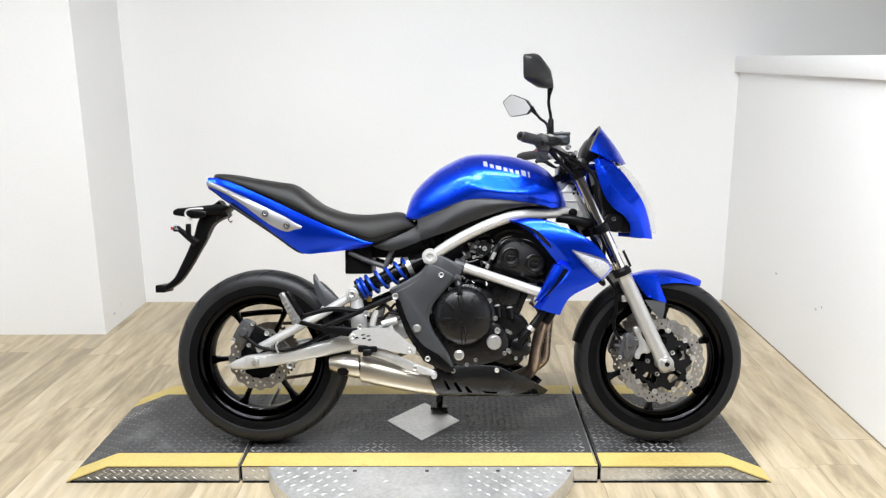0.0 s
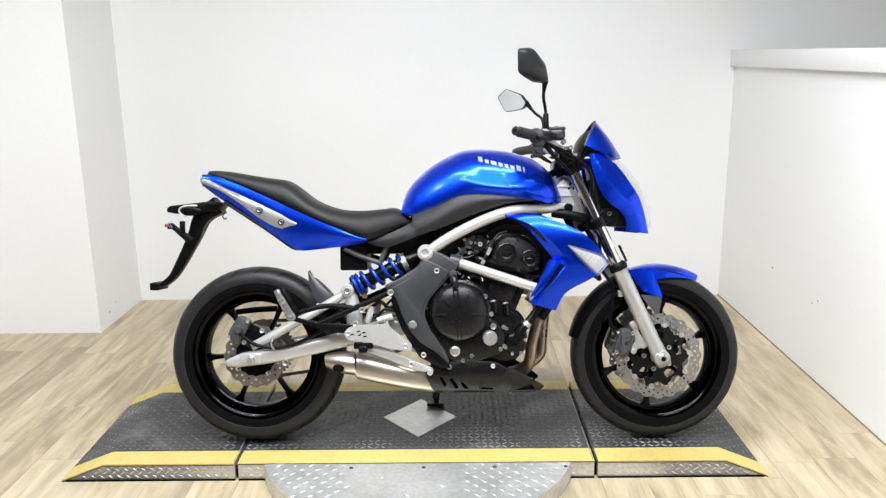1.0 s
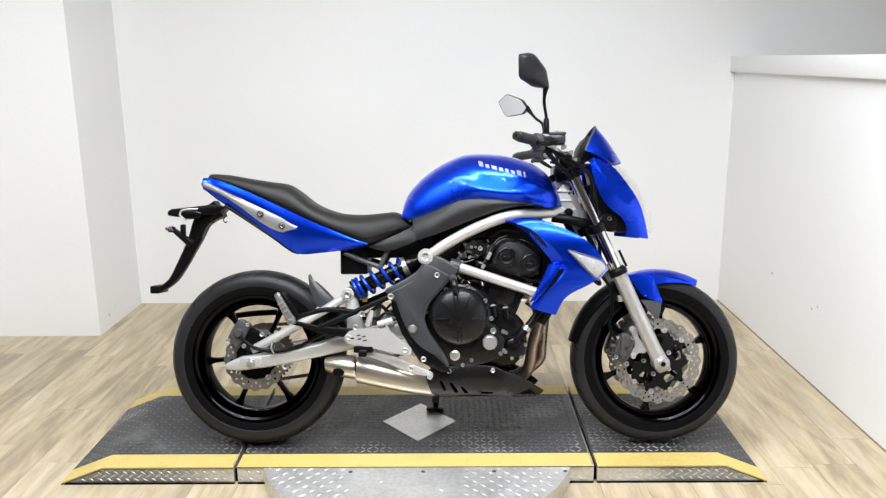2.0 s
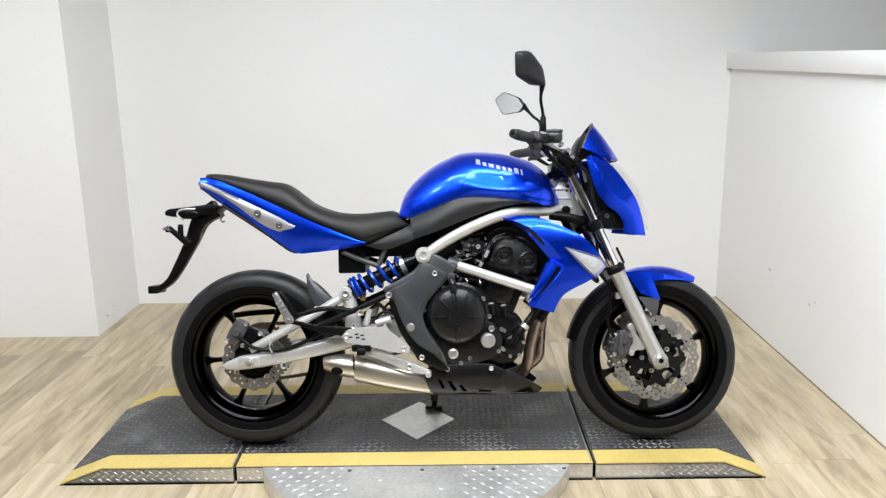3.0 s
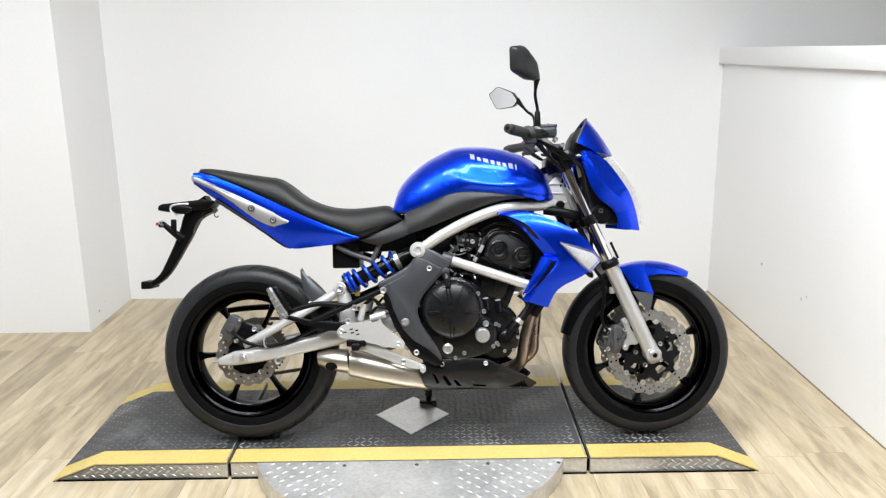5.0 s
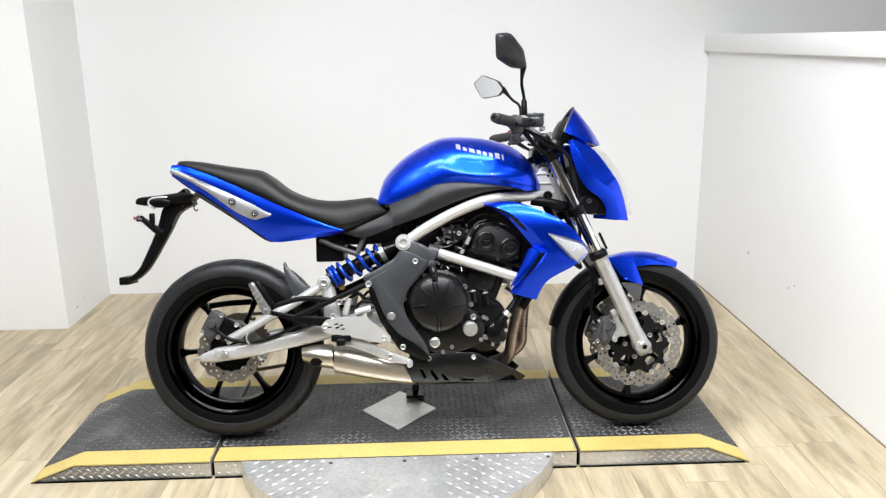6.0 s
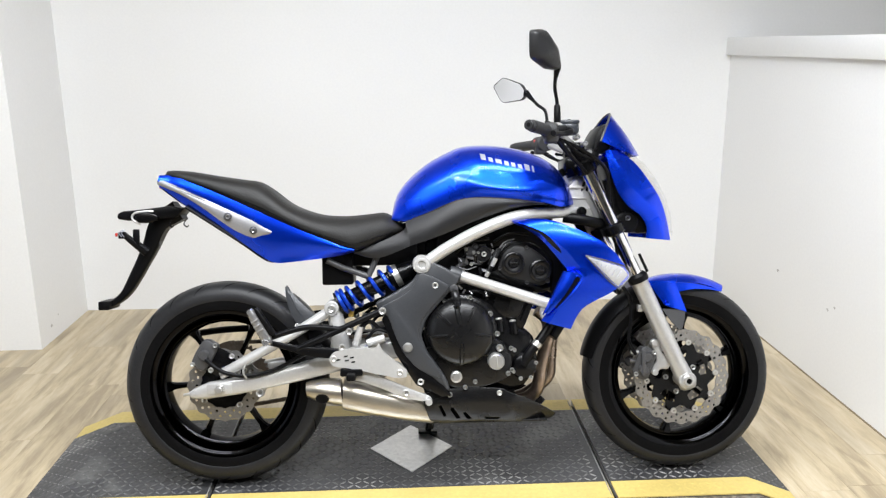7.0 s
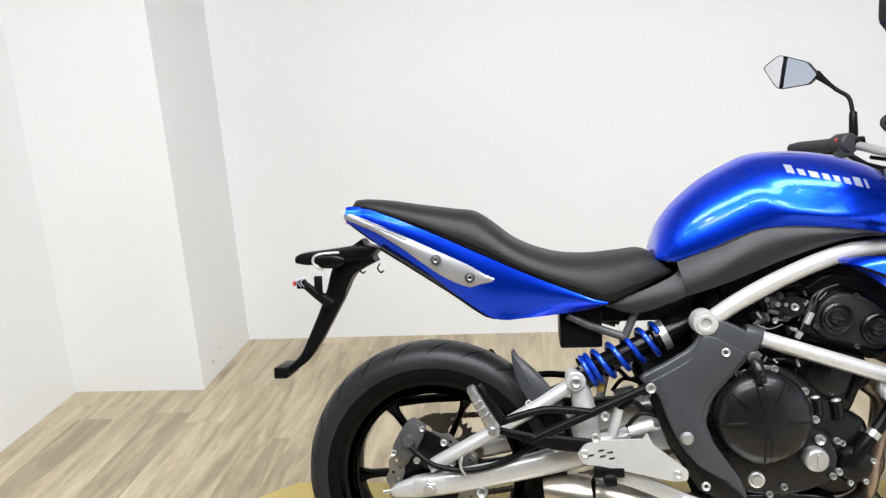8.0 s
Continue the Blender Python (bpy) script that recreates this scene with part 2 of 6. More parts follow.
def rod(bm, a, b, r, n=16, edge=0.12):
    """A short round piece with chamfered ends."""
    a, b = Vector(a), Vector(b)
    d = (b - a).normalized() * r * edge
    tube(bm, [a, a + d, b - d, b], [r * (1 - edge), r, r, r * (1 - edge)], n)


def lathe(bm, profile, centre, n=64, closed=False):
    """Turn (radius, offset along y) about the y axis through centre."""
    c = Vector(centre)
    secs = []
    for k in range(n):
        a = 2 * math.pi * k / n
        secs.append([c + Vector((r * math.cos(a), y, r * math.sin(a))) for r, y in profile])
    rows = [[bm.verts.new(v) for v in s] for s in secs]
    m = len(profile)
    for k in range(n):
        p, q = rows[k], rows[(k + 1) % n]
        for i in range(m if closed else m - 1):
            j = (i + 1) % m
            bm.faces.new((p[i], p[j], q[j], q[i]))
    bmesh.ops.remove_doubles(bm, verts=bm.verts, dist=1e-6)


def slab(bm, outline, y0, y1, holes=(), bevel=0.0, bend=None):
    """A plate in the xz plane from y0 to y1, with holes through it, edges rounded; bend(x, z) moves it along y."""
    own = bmesh.new()
    edges = []
    for loop in (outline, *holes):
        vs = [own.verts.new((x, y0, z)) for x, z in loop]
        edges += [own.edges.new((vs[i], vs[(i + 1) % len(vs)])) for i in range(len(vs))]
    if holes:
        bmesh.ops.triangle_fill(own, use_beauty=True, use_dissolve=False, edges=edges)
    else:
        own.faces.new(own.verts)
    got = bmesh.ops.extrude_face_region(own, geom=own.faces[:])
    for v in got["geom"]:
        if isinstance(v, bmesh.types.BMVert):
            v.co.y = y1
    bmesh.ops.recalc_face_normals(own, faces=own.faces)
    if bevel:
        sharp = [e for e in own.edges if len(e.link_faces) == 2 and e.calc_face_angle(0) > 0.7]
        bmesh.ops.bevel(own, geom=sharp, offset=bevel, segments=2, affect="EDGES", profile=0.5)
    if bend:
        for v in own.verts:
            v.co.y += bend(v.co.x, v.co.z)
    take(bm, own)


def take(bm, own):
    """Put the mesh own into bm."""
    tmp = bpy.data.meshes.new("tmp")
    own.to_mesh(tmp)
    own.free()
    bm.from_mesh(tmp)
    bpy.data.meshes.remove(tmp)


def box(bm, lo, hi, bevel=0.0):
    own = bmesh.new()
    bmesh.ops.create_cube(own, size=1)
    lo, hi = Vector(lo), Vector(hi)
    for v in own.verts:
        v.co = (lo + hi) / 2 + Vector(a * b for a, b in zip(v.co, hi - lo))
    if bevel:
        bmesh.ops.bevel(own, geom=own.edges[:], offset=bevel, segments=2, affect="EDGES", profile=0.5)
    take(bm, own)


def shell(bm, rows, thick, swell=None):
    """A skin through rows of points with a thickness to its back."""
    own = bmesh.new()
    grid = [[own.verts.new(v) for v in r] for r in rows]
    for a, b in zip(grid, grid[1:]):
        for i in range(len(a) - 1):
            own.faces.new((a[i], a[i + 1], b[i + 1], b[i]))
    own.normal_update()
    bmesh.ops.recalc_face_normals(own, faces=own.faces)
    bmesh.ops.solidify(own, geom=own.faces[:], thickness=thick)
    take(bm, own)


def band(a, b, n=8, m=6, bulge=0.0, out=(0, -1, 0)):
    """Rows of points between two edge curves, bulged between them."""
    a, b = cr(a, n), cr(b, n)
    k = max(len(a), len(b))
    a = [a[round(i * (len(a) - 1) / (k - 1))] for i in range(k)]
    b = [b[round(i * (len(b) - 1) / (k - 1))] for i in range(k)]
    o = Vector(out)
    return [[p.lerp(q, j / m) + o * bulge * 4 * (j / m) * (1 - j / m) for j in range(m + 1)] for p, q in zip(a, b)]


def finish(bm, name, material, sharp=0.6):
    bmesh.ops.recalc_face_normals(bm, faces=bm.faces)
    for f in bm.faces:
        f.smooth = True
    for e in bm.edges:
        if len(e.link_faces) == 2 and e.calc_face_angle(0) > sharp:
            e.smooth = False
    me = bpy.data.meshes.new(name)
    bm.to_mesh(me)
    bm.free()
    me.materials.append(material)
    return me


def part(name, bm, material, parent, label="", sharp=0.6):
    ob = new(name, finish(bm, name, M[material], sharp))
    ob.parent = parent
    return tagged(ob, label) if label else ob


def thing(name, label, category, m=None, group="", kind=""):
    ob = tagged(new(name), label, category, group, kind)
    if m is not None:
        ob.matrix_world = m
    return ob


def structure(name, bm, material, label, category):
    return tagged(new(name, finish(bm, name, M[material])), label, category, kind="structure")
# ---- the room: a white corner booth with a pier in one corner and a low wall with a cap board on one side ----
XL, XP, XR, XE, YB, YP, YF, ZC = -2.0, -1.43, 1.955, 4.6, 4.755, 4.19, -3.0, 2.8


def wall(name, lo, hi, label, paint="wall"):
    bm = bmesh.new()
    box(bm, lo, hi)
    return structure(name, bm, paint, label, "wall")


wall("wall_back", (XP, YB, 0), (XE, YB + 0.1, ZC), "plain white painted wall behind the motorcycle")
wall("wall_pier", (XL, YP, 0), (XP, YB + 0.1, ZC), "white painted corner pier standing out from the wall")
XH, YO = -4.5, 3.0
wall("wall_side", (XL - 0.1, YO, 0), (XL, YB + 0.1, ZC), "short white painted side wall beside the opening")
wall("wall_hall_back", (XH, YB, 0), (XL - 0.1, YB + 0.1, ZC), "plain grey hall wall", "hall")
wall("wall_hall_side", (XH - 0.1, YF, 0), (XH, YB + 0.1, ZC), "plain grey hall wall with a bright window", "hall")
bm = bmesh.new()
box(bm, (XL - 0.1, YO - 0.065, 0), (XL + 0.004, YO, ZC), 0.004)
structure("door_post", bm, "plastic", "dark post at the end of the side wall", "post")
wall("wall_low", (XR, YF, 0), (XR + 0.1, YB, 1.305), "low white painted side wall with scuffs under a cap board")
# unseen wall, added white to brighten the back wall's right end
wall("wall_beyond", (XE, YF - 0.1, 0), (XE + 0.1, YB + 0.1, ZC), "unseen white wall beyond the low wall, added to bounce light")
# unseen wall behind the camera, added dark to hold back fill light
wall("wall_front", (XH - 0.1, YF - 0.1, 0), (XE, YF, ZC), "unseen dark grey wall closing the hall, added to cut fill light", "hall")
bm = bmesh.new()
box(bm, (XH - 0.1, YF - 0.1, ZC), (XE + 0.1, YB + 0.1, ZC + 0.1))
structure("ceiling", bm, "ceiling", "plain pale ceiling of the booth", "ceiling")
bm = bmesh.new()
box(bm, (XR - 0.028, YF, 1.305), (XR + 0.1, YB, 1.392), 0.004)
structure("trim", bm, "wall", "white painted cap board along the low side wall", "trim")
# shade of the gap at the wall's base, made as a dark strip
bm = bmesh.new()
box(bm, (XR - 0.005, 0.6, 0.0), (XR, YB, 0.004))
structure("wall_shadow_line", bm, "gap", "thin dark strip standing for the shadow gap between wall and floor", "trim")


def scuff(name, c, n, r, seed):
    """A faint grey rub mark with an uneven outline, on the wall with normal n."""
    rng = random.Random(seed)
    c, n = Vector(c), Vector(n)
    u = n.cross(Vector((0, 0, 1)))
    bm = bmesh.new()
    bm.faces.new([bm.verts.new(c + n * 0.0006 + u * r * math.cos(a) * rng.uniform(0.5, 1.2) + Vector((0, 0, 1)) * r * 0.6 * math.sin(a) * rng.uniform(0.5, 1.2)) for a in (2 * math.pi * k / 11 for k in range(11))])
    return structure(name, bm, "mark", "faint grey scuff on the white wall", "scuff")


for k, (c, n, r) in enumerate((((XR, 4.025, 0.362), (-1, 0, 0), 0.012), ((XR, 3.583, 0.323), (-1, 0, 0), 0.010), ((XR, 3.534, 0.347), (-1, 0, 0), 0.009), ((XP, 4.315, 0.073), (1, 0, 0), 0.012), ((XP, 4.40, 0.10), (1, 0, 0), 0.007))):
    scuff("scuff", c, n, r, k)

bm = bmesh.new()
box(bm, (XH - 0.1, YF - 0.1, -0.1), (XE + 0.1, YB + 0.1, -0.004))
floor = structure("floor", bm, "gap", "worn beige wood-look plank floor with grey streaks", "floor")

# ---- the low drive-on stand: three sections, ramped at both ends ----
HT, Y0, Y1, YI0, YI1 = 0.060, 2.697, 3.370, 2.787, 3.283
stand = thing("motorcycle_stand", "low black tread-plate stand with worn yellow edges and ramped ends", "stand")


def section(xs, name, label):
    """A stretch of the stand: xs are (x, height) along its top."""
    bm = bmesh.new()
    for (xa, za), (xb, zb) in zip(xs, xs[1:]):
        own = bmesh.new()
        v = [own.verts.new(p) for p in ((xa, Y0 + 0.004, 0), (xb, Y0 + 0.004, 0), (xb, Y1 - 0.004, 0), (xa, Y1 - 0.004, 0), (xa, Y0 + 0.004, za), (xb, Y0 + 0.004, zb), (xb, Y1 - 0.004, zb), (xa, Y1 - 0.004, za))]
        for q in ((0, 1, 2, 3), (4, 5, 6, 7), (0, 1, 5, 4), (1, 2, 6, 5), (2, 3, 7, 6), (3, 0, 4, 7)):
            own.faces.new([v[k] for k in q])
        take(bm, own)
    bmesh.ops.remove_doubles(bm, verts=bm.verts, dist=1e-5)
    body = part(name, bm, "tread", stand, label)
    for y_a, y_b, m, nm, lab in ((YI0, YI1, "deck", "deck", "black ribbed tread deck"), (Y0, YI0, "yellow", "edge_strip", "worn yellow safety edge"), (YI1, Y1, "yellow", "edge_strip", "worn yellow safety edge")):
        bm = bmesh.new()
        top = [[Vector((x, y, z + 0.003)) for y in np.linspace(y_a, y_b, 3)] for x, z in xs]
        shell(bm, top, 0.004)
        part(nm, bm, m, body, lab)
    # raised lugs of the tread, alternating in direction
    bm = bmesh.new()
    step = 0.0235
    for i in range(int((xs[-1][0] - xs[0][0]) / step)):
        x = xs[0][0] + (i + 0.5) * step
        z, slope = at(xs, x) + 0.003, (at(xs, x + 0.005) - at(xs, x - 0.005)) / 0.01
        for j in range(int((Y1 - Y0) / step)):
            y = Y0 + (j + 0.5) * step
            if abs((x - 0.27) / 0.145) + abs((y - 3.035) / 0.168) < 1.0 or YI0 - 0.010 < y < YI0 + 0.010 or YI1 - 0.010 < y < YI1 + 0.010 or not YI0 < y < YI1:
                continue
            a = math.radians(40 if (i + j) % 2 else -40)
            c, s = math.cos(a), math.sin(a)
            ring = []
            for du, dv, dz in ((-0.0125, 0, 0), (0, -0.0034, 0), (0.0125, 0, 0), (0, 0.0034, 0), (-0.008, 0, 0.0026), (0.008, 0, 0.0026)):
                ring.append(bm.verts.new((x + du * c - dv * s, y + du * s + dv * c, z + dz + slope * (du * c - dv * s))))
            p, q, r_, t_, u, w = ring
            for f in ((p, q, u), (q, w, u), (q, r_, w), (r_, t_, w), (t_, u, w), (t_, p, u)):
                bm.faces.new(f)
    lugs = part("tread_pattern", bm, "lug", body, "", 3)
    tagged(lugs, kind="stuff")
    # fainter lugs under the yellow paint
    bm = bmesh.new()
    for i in range(int((xs[-1][0] - xs[0][0]) / step)):
        x = xs[0][0] + (i + 0.5) * step
        z, slope = at(xs, x) + 0.003, (at(xs, x + 0.005) - at(xs, x - 0.005)) / 0.01
        for j, y in enumerate([Y0 + 0.014 + step * k for k in range(3)] + [YI1 + 0.014 + step * k for k in range(3)]):
            a = math.radians(40 if (i + j) % 2 else -40)
            c, s = math.cos(a), math.sin(a)
            v = [bm.verts.new((x + du * c - dv * s, y + du * s + dv * c, z + dz + slope * (du * c - dv * s))) for du, dv, dz in ((-0.0115, 0, 0), (0, -0.003, 0), (0.0115, 0, 0), (0, 0.003, 0), (-0.007, 0, 0.0012), (0.007, 0, 0.0012))]
            for f in ((0, 1, 4), (1, 5, 4), (1, 2, 5), (2, 3, 5), (3, 4, 5), (3, 0, 4)):
                bm.faces.new([v[k] for k in f])
    tagged(part("edge_pattern", bm, "yellow", body, "", 3), kind="stuff")
    # contact shadow along the section's foot, laid in as a dark strip
    bm = bmesh.new()
    lo, hi = [x for x, z in xs if z > 0.01][0], [x for x, z in xs if z > 0.01][-1]
    box(bm, (min(lo, xs[0][0] + 0.012), Y0 - 0.001, 0.0002), (max(hi, xs[-1][0] - 0.012), Y0 + 0.010, 0.0045))
    part("contact_shadow_strip", bm, "dark_gap", body, "dark strip standing for the contact shadow along the foot")
    # dark line where the yellow paint ends
    bm = bmesh.new()
    shell(bm, [[Vector((x, Y0 - 0.0016, z - 0.001)), Vector((x, Y0 - 0.0004, z - 0.001))] for x, z in xs], 0.003)
    part("edge_line", bm, "caliper", body, "dark line under the yellow edge")
    # lugs on the bare front face
    bm = bmesh.new()
    for i in range(int((xs[-1][0] - xs[0][0]) / 0.030)):
        for j, (dx, z, deg, rise) in enumerate(((0, 0.016, -33, 0.0040), (-0.006, 0.042, -33, 0.0040), (0.012, 0.029, 33, 0.0012), (0.010, 0.051, 33, 0.0012))):
            x = xs[0][0] + (i + 0.5) * 0.030 + dx
            if z + 0.009 > at(xs, x) or not xs[0][0] + 0.012 < x < xs[-1][0] - 0.012:
                continue
            a = math.radians(deg)
            c, s = math.cos(a) * 0.014, math.sin(a) * 0.014
            n_ = Vector((-math.sin(a), 0, math.cos(a))) * 0.0028
            o = Vector((x, Y0 + 0.0041, z))
            e, up = Vector((c, 0, s)), Vector((0, -rise, 0))
            v = [bm.verts.new(q) for q in (o - e, o + n_, o + e, o - n_, o - e * 0.6 + up, o + e * 0.6 + up)]
            for f in ((0, 1, 4), (1, 5, 4), (1, 2, 5), (2, 3, 5), (3, 4, 5), (3, 0, 4)):
                bm.faces.new([v[k] for k in f])
    tagged(part("face_pattern", bm, "tread", body, "", 3), kind="stuff")
    return body


section([(-0.930, 0.003), (-0.785, HT), (-0.343, HT)], "ramp_section", "ramped end section with bare tread-plate face")
section([(-0.331, HT), (0.866, HT)], "middle_section", "flat middle section with bare tread-plate face")
section([(0.878, HT), (1.305, HT), (1.448, 0.003)], "ramp_section", "ramped end section with bare tread-plate face")
bm = bmesh.new()
box(bm, (-0.345, Y0 + 0.02, 0.001), (-0.329, Y1 - 0.02, 0.045))
part("joint", bm, "dark_gap", stand)
bm = bmesh.new()
box(bm, (0.864, Y0 + 0.02, 0.001), (0.880, Y1 - 0.02, 0.045))
part("joint", bm, "dark_gap", stand)
for x in (-0.348, 0.8605):
    bm = bmesh.new()
    box(bm, (x, Y0 + 0.01, HT), (x + 0.0035, Y1 - 0.01, HT + 0.0042), 0.001)
    part("joint_edge", bm, "lug", stand, "worn edge of the joint")
# bare metal diamond in the deck
bm = bmesh.new()
top = [(0.133, 3.035), (0.27, 2.876), (0.407, 3.035), (0.27, 3.194)]
lo = [bm.verts.new((x, y, HT)) for x, y in top]
hi = [bm.verts.new((x, y, HT + 0.0055)) for x, y in top]
bm.faces.new(hi)
for k in range(4):
    bm.faces.new((lo[k], lo[(k + 1) % 4], hi[(k + 1) % 4], hi[k]))
diamond = part("diamond_plate", bm, "tread", stand, "worn bare metal diamond in the deck")


def apron():
    """Rounded tread-plate apron standing before the middle section."""
    cx, cy, r = 0.273, 2.863, 0.540
    half = math.acos((cy - Y0) / r)
    arc = [(cx + r * math.sin(a), cy - r * math.cos(a)) for a in np.linspace(-half, half, 41)]
    bm = bmesh.new()
    lo = [bm.verts.new((x, y, 0.001)) for x, y in arc]
    hi = [bm.verts.new((x, y, HT)) for x, y in arc]
    bm.faces.new(hi)
    bm.faces.new(lo[::-1])
    k = len(arc)
    for i in range(k):
        bm.faces.new((lo[i], lo[(i + 1) % k], hi[(i + 1) % k], hi[i]))
    plate = part("apron_plate", bm, "tread", stand, "bare rounded tread-plate apron")
    bm = bmesh.new()
    step = 0.027
    for i in range(40):
        for j in range(15):
            x, y = cx - 0.54 + i * step, Y0 - 0.010 - j * step
            if math.hypot(x - cx, y - cy) > r - 0.014 or (0.03 < x < 0.43 and (i * 7 + j * 3) % 11):
                continue
            a = math.radians(40 if (i + j) % 2 else -40)
            c, s = math.cos(a), math.sin(a)
            # lugs running the dimmer way are flattened, copying direction-dependent light by height
            worn = 0.35 if ((i + j) % 2 == 0) == (x < 0.23) else 1.0
            v = [bm.verts.new((x + du * c - dv * s, y + du * s + dv * c, HT + dz * worn)) for du, dv, dz in ((-0.0145, 0, 0), (0, -0.0026, 0), (0.0145, 0, 0), (0, 0.0026, 0), (-0.008, 0, 0.0026), (0.008, 0, 0.0026))]
            for f in ((0, 1, 4), (1, 5, 4), (1, 2, 5), (2, 3, 5), (3, 4, 5), (3, 0, 4)):
                bm.faces.new([v[q] for q in f])
    tagged(part("apron_pattern", bm, "tread", plate, "", 3), kind="stuff")
    for x in (0.055, 0.295, 0.53, 0.765):
        bm = bmesh.new()
        rod(bm, (x, Y0 - 0.03, HT - 0.002), (x, Y0 - 0.03, HT + 0.002), 0.007, 12)
        part("screw", bm, "caliper", plate)


apron()
# ---- the motorcycle: x forward, y to its left side, z up from the deck; it leans on its side stand ----
BIKE = pose(0.409, 2.874, HT + 0.016, -12, 0, 0) @ Matrix.Scale(0.99, 4)
bike = thing("motorcycle", "blue naked sport motorcycle with black seat, leaning on its side stand", "motorcycle", BIKE)
RA, FA = Vector((-0.7025, 0, 0.300)), Vector((0.7025, 0, 0.287))


def bolt(c, parent, r=0.008, h=0.007, material="bolt", out=-1, name="bolt"):
    """A hex-socket bolt head facing the side out."""
    bm = bmesh.new()
    c = Vector(c)
    s = out
    lathe(bm, [(0, 0.0), (r * 0.45, 0.0), (r * 0.5, s * h * 0.6), (r * 0.82, s * h), (r, s * h * 0.7), (r, 0)], c, 14)
    return part(name, bm, material, parent)


# -- wheels
def tyre(c, R, half, rim_r, parent):
    def crown(a):
        return rim_r + 0.004 + (R - rim_r - 0.004) * math.sin(a) ** 0.62, -half * math.cos(a) * (0.80 + 0.20 * math.sin(a))
    bm = bmesh.new()
    prof = [crown(math.pi * k / 40) for k in range(41)]
    prof += [(rim_r - 0.006, half * 0.72), (rim_r - 0.006, -half * 0.72)]
    lathe(bm, prof, c, 128, True)
    t = part("tyre", bm, "rubber", parent, "black rubber tyre with slanting tread grooves", 1.2)
    edge = math.asin(min(1, ((0.254 - rim_r - 0.004) / (R - rim_r - 0.004)) ** (1 / 0.62)))
    bm = bmesh.new()
    band_ = [crown(edge + (math.pi - 2 * edge) * k / 24) for k in range(25)]
    lift = [(r + 0.0012, y * 1.012) for r, y in band_]
    lathe(bm, [band_[0]] + lift + [band_[-1]], c, 128)
    part("tread", bm, "tread_rubber", t, "worn grey tread", 1.2)
    for side in (-1, 1):
        for k in range(22):
            g = bmesh.new()
            secs = []
            for i in range(7):
                f = i / 6
                yy = side * half * (0.22 + 0.62 * f)
                # place on the crown
                a = math.acos(max(-1, min(1, -yy / half)))
                y = -half * math.cos(a) * (0.80 + 0.20 * math.sin(a)) * 1.012
                r = rim_r + 0.004 + (R - rim_r - 0.004) * math.sin(a) ** 0.62 + 0.0018
                th = 2 * math.pi * (k + 0.5 * (side > 0)) / 22 + 0.17 * f
                w = 0.0032 * math.sin(math.pi * (0.08 + 0.84 * f)) / R
                secs.append([c + Vector(((r + d) * math.cos(th + q * w), y, (r + d) * math.sin(th + q * w))) for q, d in ((-1, 0), (1, 0), (0, -0.002))])
            rings(g, secs)
            part("groove", g, "dark_gap", t)
    return t


def petal(bm, c, r_in, r_out, wave, lobes, rows, hole, y0, y1, phase=0.0):
    """A scalloped brake disc with drilled holes."""
    n = lobes * 10
    outer = [(c.x + (r_out + wave * math.cos(lobes * a)) * math.cos(a), c.z + (r_out + wave * math.cos(lobes * a)) * math.sin(a)) for a in (2 * math.pi * k / n for k in range(n))]
    loops = []
    inner = [(c.x + (r_in + wave * 0.6 * math.cos(lobes * a)) * math.cos(a), c.z + (r_in + wave * 0.6 * math.cos(lobes * a)) * math.sin(a)) for a in (2 * math.pi * k / 72 for k in range(72))]
    loops.append(inner)
    for r, count, off in rows:
        for k in range(count):
            a = 2 * math.pi * (k + off) / count + phase
            hx, hz = c.x + r * math.cos(a), c.z + r * math.sin(a)
            loops.append([(hx + hole * math.cos(b), hz + hole * math.sin(b)) for b in (2 * math.pi * q / 8 for q in range(8))])
    slab(bm, outer, y0, y1, loops)


